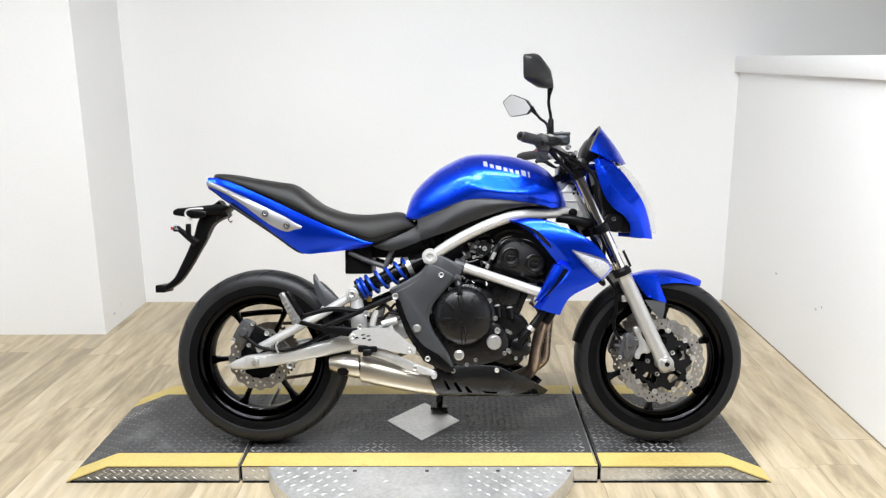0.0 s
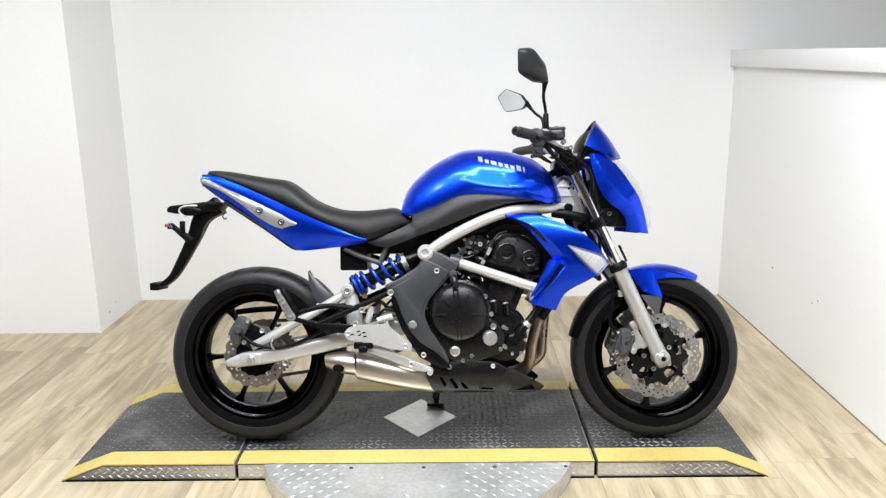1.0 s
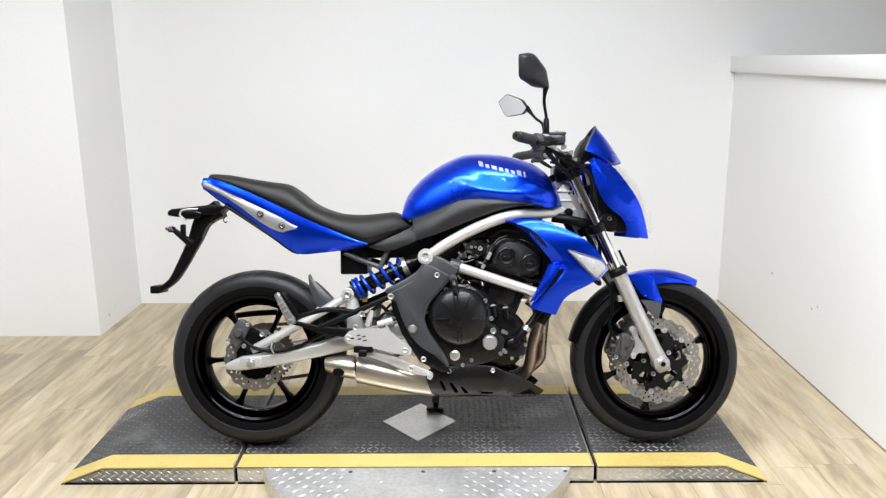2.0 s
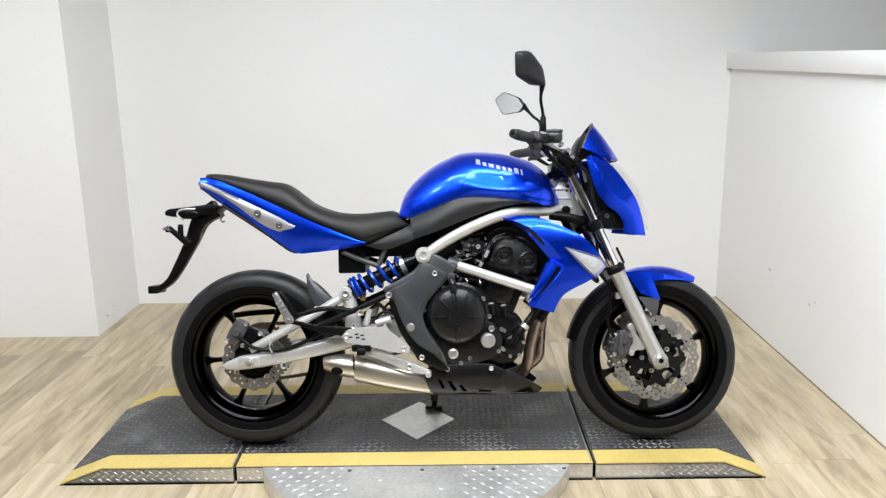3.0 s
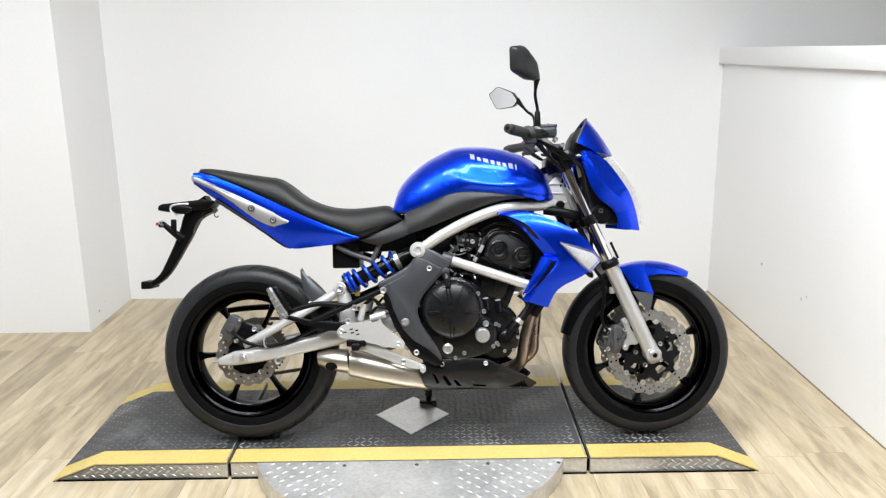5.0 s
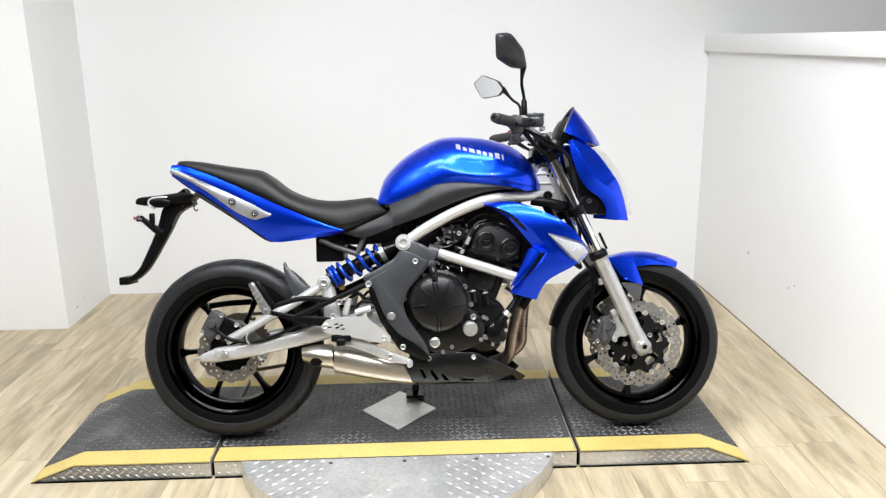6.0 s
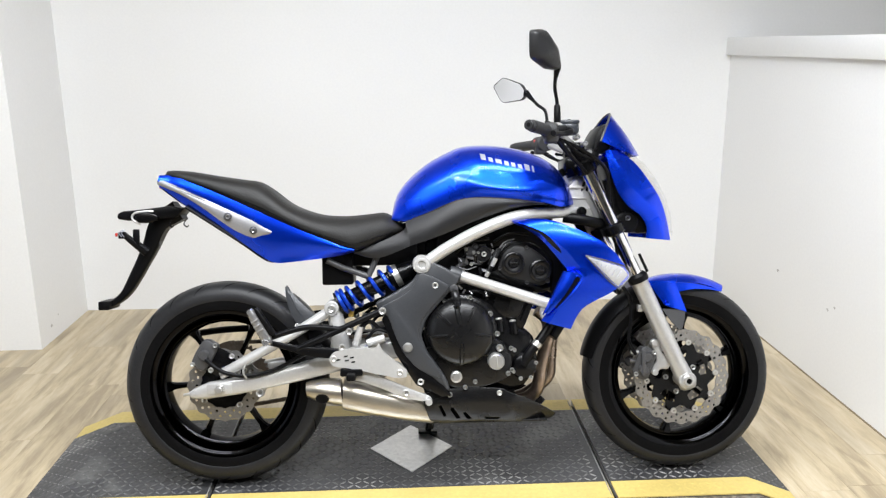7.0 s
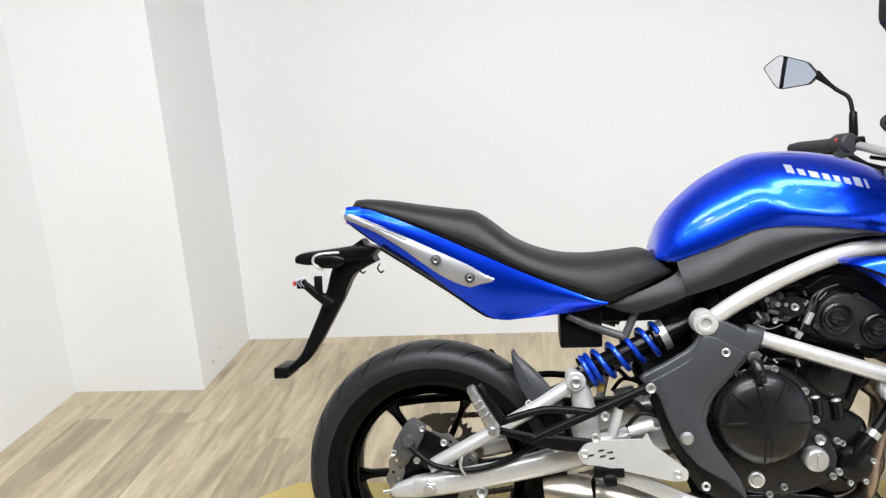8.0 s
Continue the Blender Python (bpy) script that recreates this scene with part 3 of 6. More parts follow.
def wheel(name, c, R, half, spokes, phase, label):
    bm = bmesh.new()
    h = half * 0.80
    prof = [(0.228, -h), (0.229, -h + 0.006), (0.214, -h + 0.014), (0.207, -h + 0.03), (0.196, -h * 0.4), (0.196, h * 0.4), (0.207, h - 0.03), (0.214, h - 0.014), (0.229, h - 0.006), (0.228, h), (0.218, h), (0.205, h - 0.010), (0.199, h - 0.032), (0.186, h * 0.4), (0.184, 0), (0.186, -h * 0.4), (0.199, -h + 0.032), (0.205, -h + 0.010), (0.218, -h)]
    lathe(bm, prof, c, 128, True)
    w = part(name, bm, "rim", bike, label, 0.9)
    bm = bmesh.new()
    lathe(bm, [(0.016, -0.055), (0.034, -0.055), (0.040, -0.045), (0.036, -0.02), (0.036, 0.02), (0.040, 0.045), (0.034, 0.055), (0.016, 0.055)], c, 40, True)
    part("hub", bm, "rim", w)
    for k in range(spokes):
        a = phase + 2 * math.pi * k / spokes
        d, s = Vector((math.cos(a), 0, math.sin(a))), Vector((-math.sin(a), 0, math.cos(a)))
        bm = bmesh.new()
        secs = []
        for f in np.linspace(0, 1, 7):
            r = 0.030 + (0.190 - 0.030) * f
            wide = 0.0105 - 0.003 * math.sin(math.pi * f) + 0.006 * max(0, f - 0.85) / 0.15
            deep = 0.026 - 0.010 * f + 0.006 * max(0, f - 0.85) / 0.15
            secs.append([c + d * r + s * wide * p + Vector((0, deep * q, 0)) for p, q in ((-1, -0.5), (-0.6, -1), (0.6, -1), (1, -0.5), (1, 0.5), (0.6, 1), (-0.6, 1), (-1, 0.5))])
        rings(bm, secs)
        part("spoke", bm, "rim", w, "", 0.9)
    tyre(c, R, half, 0.222, w)
    return w


rear = wheel("rear_wheel", RA, 0.308, 0.080, 6, math.radians(5), "gloss black six-spoke rear wheel")
front = wheel("front_wheel", FA, 0.295, 0.062, 6, math.radians(21), "gloss black six-spoke front wheel")

# front discs on black carriers, with fixing buttons
for s in (-1, 1):
    bm = bmesh.new()
    petal(bm, FA, 0.112, 0.147, 0.0035, 20, [(0.120, 26, 0.0), (0.1295, 26, 0.5), (0.139, 26, 0.0)], 0.0042, s * 0.064, s * 0.069)
    d = part("front_brake_disc", bm, "disc", front, "drilled petal-shaped steel brake disc")
    bm = bmesh.new()
    n = 60
    outer = [(FA.x + (0.100 + 0.010 * math.cos(10 * a)) * math.cos(a), FA.z + (0.100 + 0.010 * math.cos(10 * a)) * math.sin(a)) for a in (2 * math.pi * k / n for k in range(n))]
    holes = []
    for k in range(5):
        a = 2 * math.pi * (k + 0.3) / 5
        q = Vector((math.cos(a), math.sin(a)))
        t = Vector((-q.y, q.x))
        holes.append([(FA.x + q.x * u + t.x * v, FA.z + q.y * u + t.y * v) for u, v in ((0.060, -0.022), (0.080, -0.026), (0.086, 0.0), (0.080, 0.026), (0.060, 0.022), (0.056, 0.0))])
    slab(bm, outer, s * 0.058, s * 0.063, holes)
    part("disc_carrier", bm, "engine", front, "black disc carrier")
    for k in range(10):
        a = 2 * math.pi * (k + 0.15) / 10
        bm = bmesh.new()
        p = FA + Vector((0.109 * math.cos(a), 0, 0.109 * math.sin(a)))
        lathe(bm, [(0.003, s * 0.066), (0.003, s * 0.071), (0.0085, s * 0.071), (0.0095, s * 0.066)], p, 14)
        part("disc_button", bm, "bolt", front)
    for k in range(5):
        a = 2 * math.pi * (k + 0.5) / 5
        bolt(FA + Vector((0.048 * math.cos(a), s * 0.063, 0.048 * math.sin(a))), front, 0.008, 0.007, out=s)

# rear disc, sprocket and chain
bm = bmesh.new()
petal(bm, RA, 0.070, 0.108, 0.003, 16, [(0.082, 20, 0.0), (0.095, 20, 0.5)], 0.0042, -0.074, -0.079)
part("rear_brake_disc", bm, "disc", rear, "drilled petal-shaped steel brake disc")
bm = bmesh.new()
lathe(bm, [(0.020, -0.060), (0.030, -0.072), (0.074, -0.073), (0.074, -0.068), (0.030, -0.055)], RA, 40, True)
part("disc_carrier", bm, "engine", rear)
for k in range(4):
    a = 2 * math.pi * (k + 0.4) / 4
    bolt(RA + Vector((0.075 * math.cos(a), -0.078, 0.075 * math.sin(a))), rear, 0.009, 0.006)
bm = bmesh.new()
teeth = 43
outline = []
for k in range(teeth * 4):
    r = 0.108 if k % 4 in (0, 1) else 0.100
    a = 2 * math.pi * k / (teeth * 4)
    outline.append((RA.x + r * math.cos(a), RA.z + r * math.sin(a)))
holes = []
for k in range(6):
    a = 2 * math.pi * k / 6
    holes.append([(RA.x + 0.075 * math.cos(a) + 0.018 * math.cos(b), RA.z + 0.075 * math.sin(a) + 0.018 * math.sin(b)) for b in (2 * math.pi * q / 12 for q in range(12))])
slab(bm, outline, 0.078, 0.084, holes)
part("sprocket", bm, "chain", rear, "steel rear sprocket")
SP = Vector((-0.02, 0, 0.385))
links = []
for k in range(64):
    f = k / 63
    links.append((Vector((RA.x, 0, RA.z)) + Vector((0.010, 0, 0.104))).lerp(Vector((SP.x, 0, SP.z + 0.036)), f))
for k in range(64):
    f = k / 63
    links.append((Vector((RA.x, 0, RA.z)) + Vector((0.012, 0, -0.104))).lerp(Vector((SP.x, 0, SP.z - 0.036)), f) + Vector((0, 0, -0.020 * math.sin(math.pi * f))))
for k in range(30):
    a = math.radians(90 + 180 * (k + 0.5) / 30)
    links.append(RA + Vector((0.105 * math.cos(a), 0, 0.105 * math.sin(a))))
bm = bmesh.new()
for k, p in enumerate(links):
    q = links[k + 1] if k + 1 < len(links) and (links[k + 1] - p).length < 0.03 else p * 2 - links[k - 1]
    d = (q - p).normalized()
    u = Vector((-d.z, 0, d.x))
    for s in (-1, 1):
        y = 0.081 + s * (0.0075 if k % 2 else 0.0052)
        rings(bm, [[p + d * 0.0085 * math.cos(b) + u * 0.006 * math.sin(b) + Vector((0, y + e, 0)) for b in (2 * math.pi * i / 8 for i in range(8))] for e in (-0.001, 0.001)])
tagged(part("chain", bm, "chain", bike, "oily steel drive chain"), kind="stuff")

# -- fork, triple clamps, front calliper
def round_loop_near(pts):
    """The outline as a smooth closed curve."""
    return [(v.x, v.y) for v in cr([(a, b, 0) for a, b in pts], 3, True)]


D = Vector((-0.301, 0, 0.648)).normalized()
for s in (-1, 1):
    foot = Vector((0.7025, s * 0.103, 0.287))
    bm = bmesh.new()
    tube(bm, [foot + D * q for q in (-0.030, -0.024, 0.02, 0.06, 0.30, 0.332, 0.336, 0.345)], [0.020, 0.026, 0.0275, 0.0248, 0.0258, 0.0262, 0.030, 0.029], 24)
    leg = part("fork_leg", bm, "fork", bike, "silver fork leg", 0.9)
    bm = bmesh.new()
    rod(bm, foot + Vector((0, -s * 0.040, 0)), foot + Vector((0, s * 0.028, 0)), 0.027, 28, 0.15)
    part("axle_clamp", bm, "fork", leg)
    bm = bmesh.new()
    rod(bm, foot + Vector((0, s * 0.028, 0)), foot + Vector((0, s * 0.034, 0)), 0.019, 24)
    lathe(bm, [(0.008, s * 0.030), (0.009, s * 0.039), (0.014, s * 0.039), (0.0155, s * 0.033)], foot, 20)
    part("axle_end", bm, "bolt", leg, "bright hollow axle end")
    bm = bmesh.new()
    rod(bm, foot + Vector((0, s * 0.030, 0)), foot + Vector((0, s * 0.0375, 0)), 0.0082, 16)
    part("axle_bore", bm, "dark_gap", leg)
    bm = bmesh.new()
    tube(bm, [foot + D * q for q in (0.335, 0.345, 0.352, 0.362)], [0.031, 0.032, 0.032, 0.024], 24)
    part("dust_seal", bm, "plastic", leg, "black rubber dust seal")
    bm = bmesh.new()
    tube(bm, [foot + D * q for q in (0.35, 0.50, 0.62, 0.735)], 0.0205, 24)
    part("fork_tube", bm, "chrome", leg, "chromed fork tube")
    bm = bmesh.new()
    tube(bm, [foot + D * q for q in (0.495, 0.50, 0.525, 0.53)], [0.024, 0.030, 0.030, 0.024], 24)
    part("lower_clamp_ring", bm, "engine", leg)
    bm = bmesh.new()
    tube(bm, [foot + D * q for q in (0.70, 0.705, 0.735, 0.742)], [0.026, 0.031, 0.031, 0.024], 24)
    part("upper_clamp_ring", bm, "engine", leg)
    # two chrome fender-stay bars along the front of the tube
    bm = bmesh.new()
    o = Vector((0.030, s * 0.012, 0.012))
    tube(bm, [foot + D * q + o for q in (0.355, 0.39, 0.415)], 0.0045, 10)
    part("reflector_stay", bm, "plastic", leg)
    bm = bmesh.new()
    slab(bm, round_loop_near([(0.596, 0.402), (0.610, 0.412), (0.624, 0.404), (0.628, 0.380), (0.640, 0.362), (0.660, 0.340), (0.652, 0.318), (0.628, 0.318), (0.616, 0.300), (0.602, 0.304), (0.606, 0.326), (0.616, 0.345), (0.610, 0.375)]), s * 0.084, s * 0.098, bevel=0.004)
    for x, z in ((0.608, 0.400), (0.610, 0.309)):
        rod(bm, (x, s * 0.084, z), (x, s * 0.106, z), 0.009, 14)
    part("calliper_mount", bm, "fork", leg, "cast alloy calliper mount")
    bm = bmesh.new()
    box(bm, (0.560, s * 0.092 - 0.004, 0.499), (0.596, s * 0.092 + 0.004, 0.507), 0.002)
    box(bm, (0.558, s * 0.092 - 0.008, 0.497), (0.572, s * 0.092 + 0.008, 0.519), 0.002)
    part("hose_bracket", bm, "bolt", leg, "bright bracket holding the brake hose")
for q, deep in ((0.515, 0.030), (0.722, 0.026)):
    bm = bmesh.new()
    o = Vector((0.7025, 0, 0.287)) + D * q + Vector((-0.02, 0, -0.008))
    secs = [[o + Vector((0, y, 0)) + D * u * 0.013 + Vector((D.z, 0, -D.x)) * v * deep * (1.5 - abs(y) / 0.11) for u, v in ((-1, -1), (-1, 1), (1, 1), (1, -1))] for y in np.linspace(-0.095, 0.095, 9)]
    rings(bm, secs)
    part("triple_clamp", bm, "engine", bike)
bm = bmesh.new()
o = Vector((0.7025, 0, 0.287)) + Vector((-0.055, 0, -0.02))
tube(bm, [o + D * q for q in (0.50, 0.74)], 0.028, 20)
part("steering_stem", bm, "engine", bike)


def calliper(c, ang, parent, y, size=1.0, cyl=2):
    """A sliding calliper: rounded body over the disc edge with its piston bosses and bolts."""
    bm = bmesh.new()
    out = []
    for x, z in ((-0.045, -0.026), (0.040, -0.030), (0.052, -0.006), (0.044, 0.026), (-0.040, 0.030), (-0.054, 0.004)):
        out.append((x * size, z * size))
    pts = [(v.x, v.y) for v in cr([(a, b, 0) for a, b in out], 4, True)]
    slab(bm, pts, y - 0.030, y - 0.008, bevel=0.006)
    slab(bm, [(a * 0.9, b * 0.9) for a, b in pts], y - 0.010, y + 0.022, bevel=0.005)
    for k in range(cyl):
        x = (k - (cyl - 1) / 2) * 0.042 * size
        lathe(bm, [(0, y - 0.042), (0.014 * size, y - 0.042), (0.018 * size, y - 0.036), (0.019 * size, y - 0.026)], (x, 0, 0), 20)
    for v in bm.verts:
        x, z = v.co.x, v.co.z
        v.co.x, v.co.z = c[0] + x * math.cos(ang) - z * math.sin(ang), c[1] + x * math.sin(ang) + z * math.cos(ang)
    ob = part("calliper", bm, "caliper", parent, "dark grey brake calliper")
    for x, z in ((-0.040, 0.018), (0.040, -0.016)):
        bolt((c[0] + x * math.cos(ang) - z * math.sin(ang), y - 0.030, c[1] + x * math.sin(ang) + z * math.cos(ang)), ob, 0.007, 0.006)
    return ob


fc = calliper((0.580, 0.338), math.radians(72), bike, -0.068, 0.92)
for k, (x, z) in enumerate(((0.552, 0.372), (0.548, 0.345), (0.556, 0.318))):
    bm = bmesh.new()
    rod(bm, (x - 0.014, -0.085, z), (x + 0.014, -0.085, z - 0.004), 0.007, 12, 0.2)
    part("pad_pin", bm, "bolt" if k == 0 else "caliper", fc)
bm = bmesh.new()
box(bm, (0.566, -0.112, 0.300), (0.578, -0.096, 0.380), 0.003)
part("calliper_bridge", bm, "caliper", fc)
calliper((0.585, 0.335), math.radians(72), bike, 0.100)
calliper((-0.752, 0.398), math.radians(62), bike, -0.080, 0.85, 1)

# chain guard on the far side
bm = bmesh.new()
tube(bm, cr([(-0.825, 0.095, 0.434), (-0.74, 0.095, 0.444), (-0.64, 0.095, 0.448), (-0.52, 0.095, 0.452), (-0.40, 0.095, 0.455)], 5), 0.012, 10, flat=0.7)
part("chain_guard", bm, "plastic", bike, "black chain guard")
# -- front fender: blue front half with side legs, black rear half
def arc_pt(c, r, deg, y):
    a = math.radians(deg)
    return Vector((c.x + r * math.cos(a), y, c.z + r * math.sin(a)))


bm = bmesh.new()
rows = []
for d in np.linspace(112, 61, 15):
    f = (112 - d) / 51
    wide = 0.068 * (1 - 0.55 * max(0, f - 0.55) / 0.45)
    rows.append([arc_pt(FA, 0.313 + 0.004 * math.sin(math.pi * f) + 0.006 * f * f - 0.022 * (abs(q) ** 2.6), d, wide * q) for q in np.linspace(-1, 1, 13)])
shell(bm, rows, 0.003)
fender = part("front_fender", bm, "blue", bike, "gloss blue front fender", 0.9)
for s in (-1, 1):
    bm = bmesh.new()
    shell(bm, band([(0.598, s * 0.068, 0.588), (0.648, s * 0.080, 0.512)], [(0.683, s * 0.068, 0.588), (0.7165, s * 0.080, 0.492)], 8, 5, 0.003, (0, s, 0)), 0.003)
    shell(bm, band([(0.676, s * 0.067, 0.584), (0.74, s * 0.063, 0.578), (0.800, s * 0.047, 0.565), (0.838, s * 0.033, 0.552)], [(0.692, s * 0.071, 0.553), (0.74, s * 0.067, 0.560), (0.800, s * 0.049, 0.556), (0.838, s * 0.034, 0.548)], 6, 3), 0.003)
    part("fender_side", bm, "blue", fender, "", 0.9)
    bm = bmesh.new()
    shell(bm, band([(0.640, s * 0.079, 0.503), (0.668, s * 0.082, 0.462), (0.694, s * 0.082, 0.436)], [(0.713, s * 0.079, 0.496), (0.708, s * 0.082, 0.462), (0.701, s * 0.082, 0.435)], 5, 4), 0.003)
    part("fender_bracket", bm, "grey", fender, "dark grey fender bracket")
    bolt((0.652, s * 0.083, 0.520), fender, 0.008, 0.006, "blue", out=s)
bm = bmesh.new()
rows = []
for d in np.linspace(168, 110, 17):
    f = (168 - d) / 58
    wide = 0.062 * (0.75 + 0.25 * min(1, f / 0.4))
    rows.append([arc_pt(FA, 0.309 - 0.028 * (abs(q) ** 2.8), d, wide * q) for q in np.linspace(-1, 1, 13)])
shell(bm, rows, 0.003)
part("fender_rear", bm, "plastic", fender, "matt black rear half of the fender", 0.9)

# -- fuel tank, lofted along x
TOP = [(-0.190, 0.800), (-0.183, 0.835), (-0.172, 0.868), (-0.138, 0.912), (-0.078, 0.962), (-0.007, 1.000), (0.040, 1.015), (0.114, 1.017), (0.194, 1.007), (0.275, 0.980), (0.325, 0.942), (0.358, 0.888), (0.368, 0.850)]
LOW = [(-0.190, 0.790), (-0.147, 0.786), (-0.066, 0.814), (0.011, 0.846), (0.069, 0.852), (0.164, 0.846), (0.241, 0.836), (0.317, 0.822), (0.368, 0.828)]
HALF = [(-0.190, 0.085), (-0.147, 0.112), (-0.066, 0.132), (0.011, 0.148), (0.114, 0.168), (0.20, 0.170), (0.29, 0.150), (0.34, 0.115), (0.368, 0.070)]
# half width against height: round behind, full shoulders ahead, and a recess below the crease
REAR = [(0, 0.97), (0.12, 1.0), (0.3, 0.98), (0.5, 0.90), (0.7, 0.74), (0.86, 0.52), (0.95, 0.30), (1, 0)]
FORE = [(0, 0.98), (0.10, 1.0), (0.30, 1.0), (0.50, 0.95), (0.70, 0.80), (0.86, 0.56), (0.95, 0.33), (1, 0)]
CREASE = [(-0.05, 0.10), (0.09, 0.12), (0.16, 0.10), (0.30, 0.12), (0.4, 0.2)]
DEPTH = [(-0.06, 0.0), (0.02, 0.0), (0.08, 0.035), (0.16, 0.045), (0.30, 0.04), (0.37, 0.02)]
# the flatter upper panel lies inside this line
PANEL = [(-0.05, 0.985), (0.008, 0.956), (0.040, 0.925), (0.086, 0.903), (0.152, 0.892), (0.217, 0.894), (0.37, 0.900)]
INSET = [(-0.03, 0.0), (0.02, 0.030), (0.06, 0.065), (0.15, 0.075), (0.25, 0.060), (0.33, 0.03), (0.37, 0.0)]


def tank_half(x, h):
    k = at([(-0.19, 0), (-0.06, 0.2), (0.10, 1), (0.4, 1)], x)
    w = smooth_at(REAR, h) * (1 - k) + smooth_at(FORE, h) * k
    t = max(0.0, min(1.0, (h - at(CREASE, x)) / at([(-0.05, 0.30), (0.03, 0.18), (0.09, 0.10), (0.4, 0.09)], x) + 0.5))
    w *= 1 - at(DEPTH, x) * (1 - t * t * (3 - 2 * t))
    zb, zt = smooth_at(LOW, x), smooth_at(TOP, x)
    q = max(0.0, min(1.0, (zb + (zt - zb) * h - smooth_at(PANEL, x)) / 0.055 + 0.5))
    w *= 1 - at(INSET, x) * q * q * (3 - 2 * q) * (1 - max(0.0, h) ** 5)
    return w * smooth_at(HALF, x)


bm = bmesh.new()
secs = []
for x in [-0.190, -0.187, -0.182] + list(np.linspace(-0.172, 0.355, 60)) + [0.361, 0.365, 0.368]:
    zt, zb = smooth_at(TOP, x), smooth_at(LOW, x)
    zt = max(zt, zb + 0.004)
    hs = [k / 40 for k in range(38)] + [0.95, 0.975, 0.99]
    near = [Vector((x, -tank_half(x, h), zb + (zt - zb) * h)) for h in hs]
    secs.append(near + [Vector((x, 0, zt))] + [Vector((v.x, -v.y, v.z)) for v in near[::-1]])
rings(bm, secs)
tank = part("fuel_tank", bm, "blue", bike, "gloss metallic blue fuel tank", 1.0)
# dark seam under the tank's edge
for s in (-1, 1):
    bm = bmesh.new()
    tube(bm, cr([(x, s * (tank_half(x, 0.03) - 0.003), smooth_at(LOW, x) - 0.001) for x in (-0.165, -0.10, 0.0, 0.07, 0.16, 0.24, 0.33)], 6), 0.004, 8)
    part("tank_seam", bm, "plastic", tank)
# badge drawn as plain raised bars
for s in (-1, 1):
    x = 0.080
    for k, w in enumerate((0.015, 0.013, 0.018, 0.013, 0.012, 0.013, 0.015, 0.006)):
        z0 = 0.992 - 0.262 * (x - 0.080)
        tall = 0.019 if k in (0, 6, 7) else 0.0135
        bm = bmesh.new()
        rows = []
        for f in (0, 0.5, 1):
            xx = x + w * f
            zt, zb = smooth_at(TOP, xx), smooth_at(LOW, xx)
            r = []
            for g in (0, 0.5, 1):
                z = z0 - 0.262 * w * f - 0.026 + tall * g
                r.append(Vector((xx - 0.002 * g, s * (tank_half(xx, (z - zb) / (zt - zb)) + 0.0012), z)))
            rows.append(r)
        shell(bm, rows, 0.002)
        part("badge_bar", bm, "badge", tank, "plain silver badge bar")
        x += w + 0.0075
# filler cap
bm = bmesh.new()
lathe(bm, [(0, 0.003), (0.030, 0.003), (0.034, 0.001), (0.036, -0.006)], (0, 0, 0), 28)
for v in bm.verts:
    v.co = Vector((0.19 + v.co.x, v.co.z, 1.001 + v.co.y - 0.12 * v.co.x))
part("filler_cap", bm, "chrome", tank, "metal filler cap")

# -- grey side covers under the tank, down to the seat's nose
for s in (-1, 1):
    bm = bmesh.new()
    up = [(x, s * (tank_half(x, 0.02) + 0.003) if x > -0.15 else s * 0.112, smooth_at(LOW, x) - 0.003) for x in (-0.147, -0.066, 0.011, 0.069, 0.164, 0.241, 0.300)]
    lo = [(-0.133, s * 0.140, 0.714), (-0.09, s * 0.148, 0.728), (-0.028, s * 0.150, 0.751), (0.068, s * 0.152, 0.790), (0.164, s * 0.152, 0.820), (0.241, s * 0.148, 0.832), (0.300, s * 0.140, 0.822)]
    shell(bm, band(up, lo, 6, 6, 0.010, (0, s, 0)), 0.004)
    c = part("side_cover", bm, "darkgrey", bike, "dark grey textured plastic side cover", 0.9)
    bm = bmesh.new()
    shell(bm, band([(-0.147, s * 0.116, 0.781), (-0.157, s * 0.122, 0.757), (-0.242, s * 0.120, 0.718), (-0.303, s * 0.110, 0.701)], [(-0.134, s * 0.142, 0.714), (-0.165, s * 0.138, 0.700), (-0.237, s * 0.122, 0.677), (-0.303, s * 0.111, 0.692)], 6, 5, 0.006, (0, s, 0)), 0.004)
    part("cover_tail", bm, "darkgrey", c, "dark grey cover below the seat")

# -- seat: rider and pillion in one long cushion
ST = [(-0.872, 0.935), (-0.860, 0.950), (-0.796, 0.947), (-0.715, 0.933), (-0.634, 0.920), (-0.590, 0.913), (-0.553, 0.890), (-0.492, 0.843), (-0.412, 0.812), (-0.331, 0.804), (-0.250, 0.810), (-0.214, 0.813), (-0.185, 0.800), (-0.155, 0.770)]
SL = [(-0.872, 0.928), (-0.834, 0.926), (-0.708, 0.876), (-0.572, 0.813), (-0.455, 0.760), (-0.339, 0.713), (-0.300, 0.702), (-0.242, 0.720), (-0.185, 0.745), (-0.155, 0.760)]
SW = [(-0.872, 0.045), (-0.84, 0.080), (-0.70, 0.105), (-0.572, 0.118), (-0.455, 0.138), (-0.339, 0.150), (-0.300, 0.148), (-0.242, 0.128), (-0.185, 0.105), (-0.155, 0.085)]
bm = bmesh.new()
secs = []
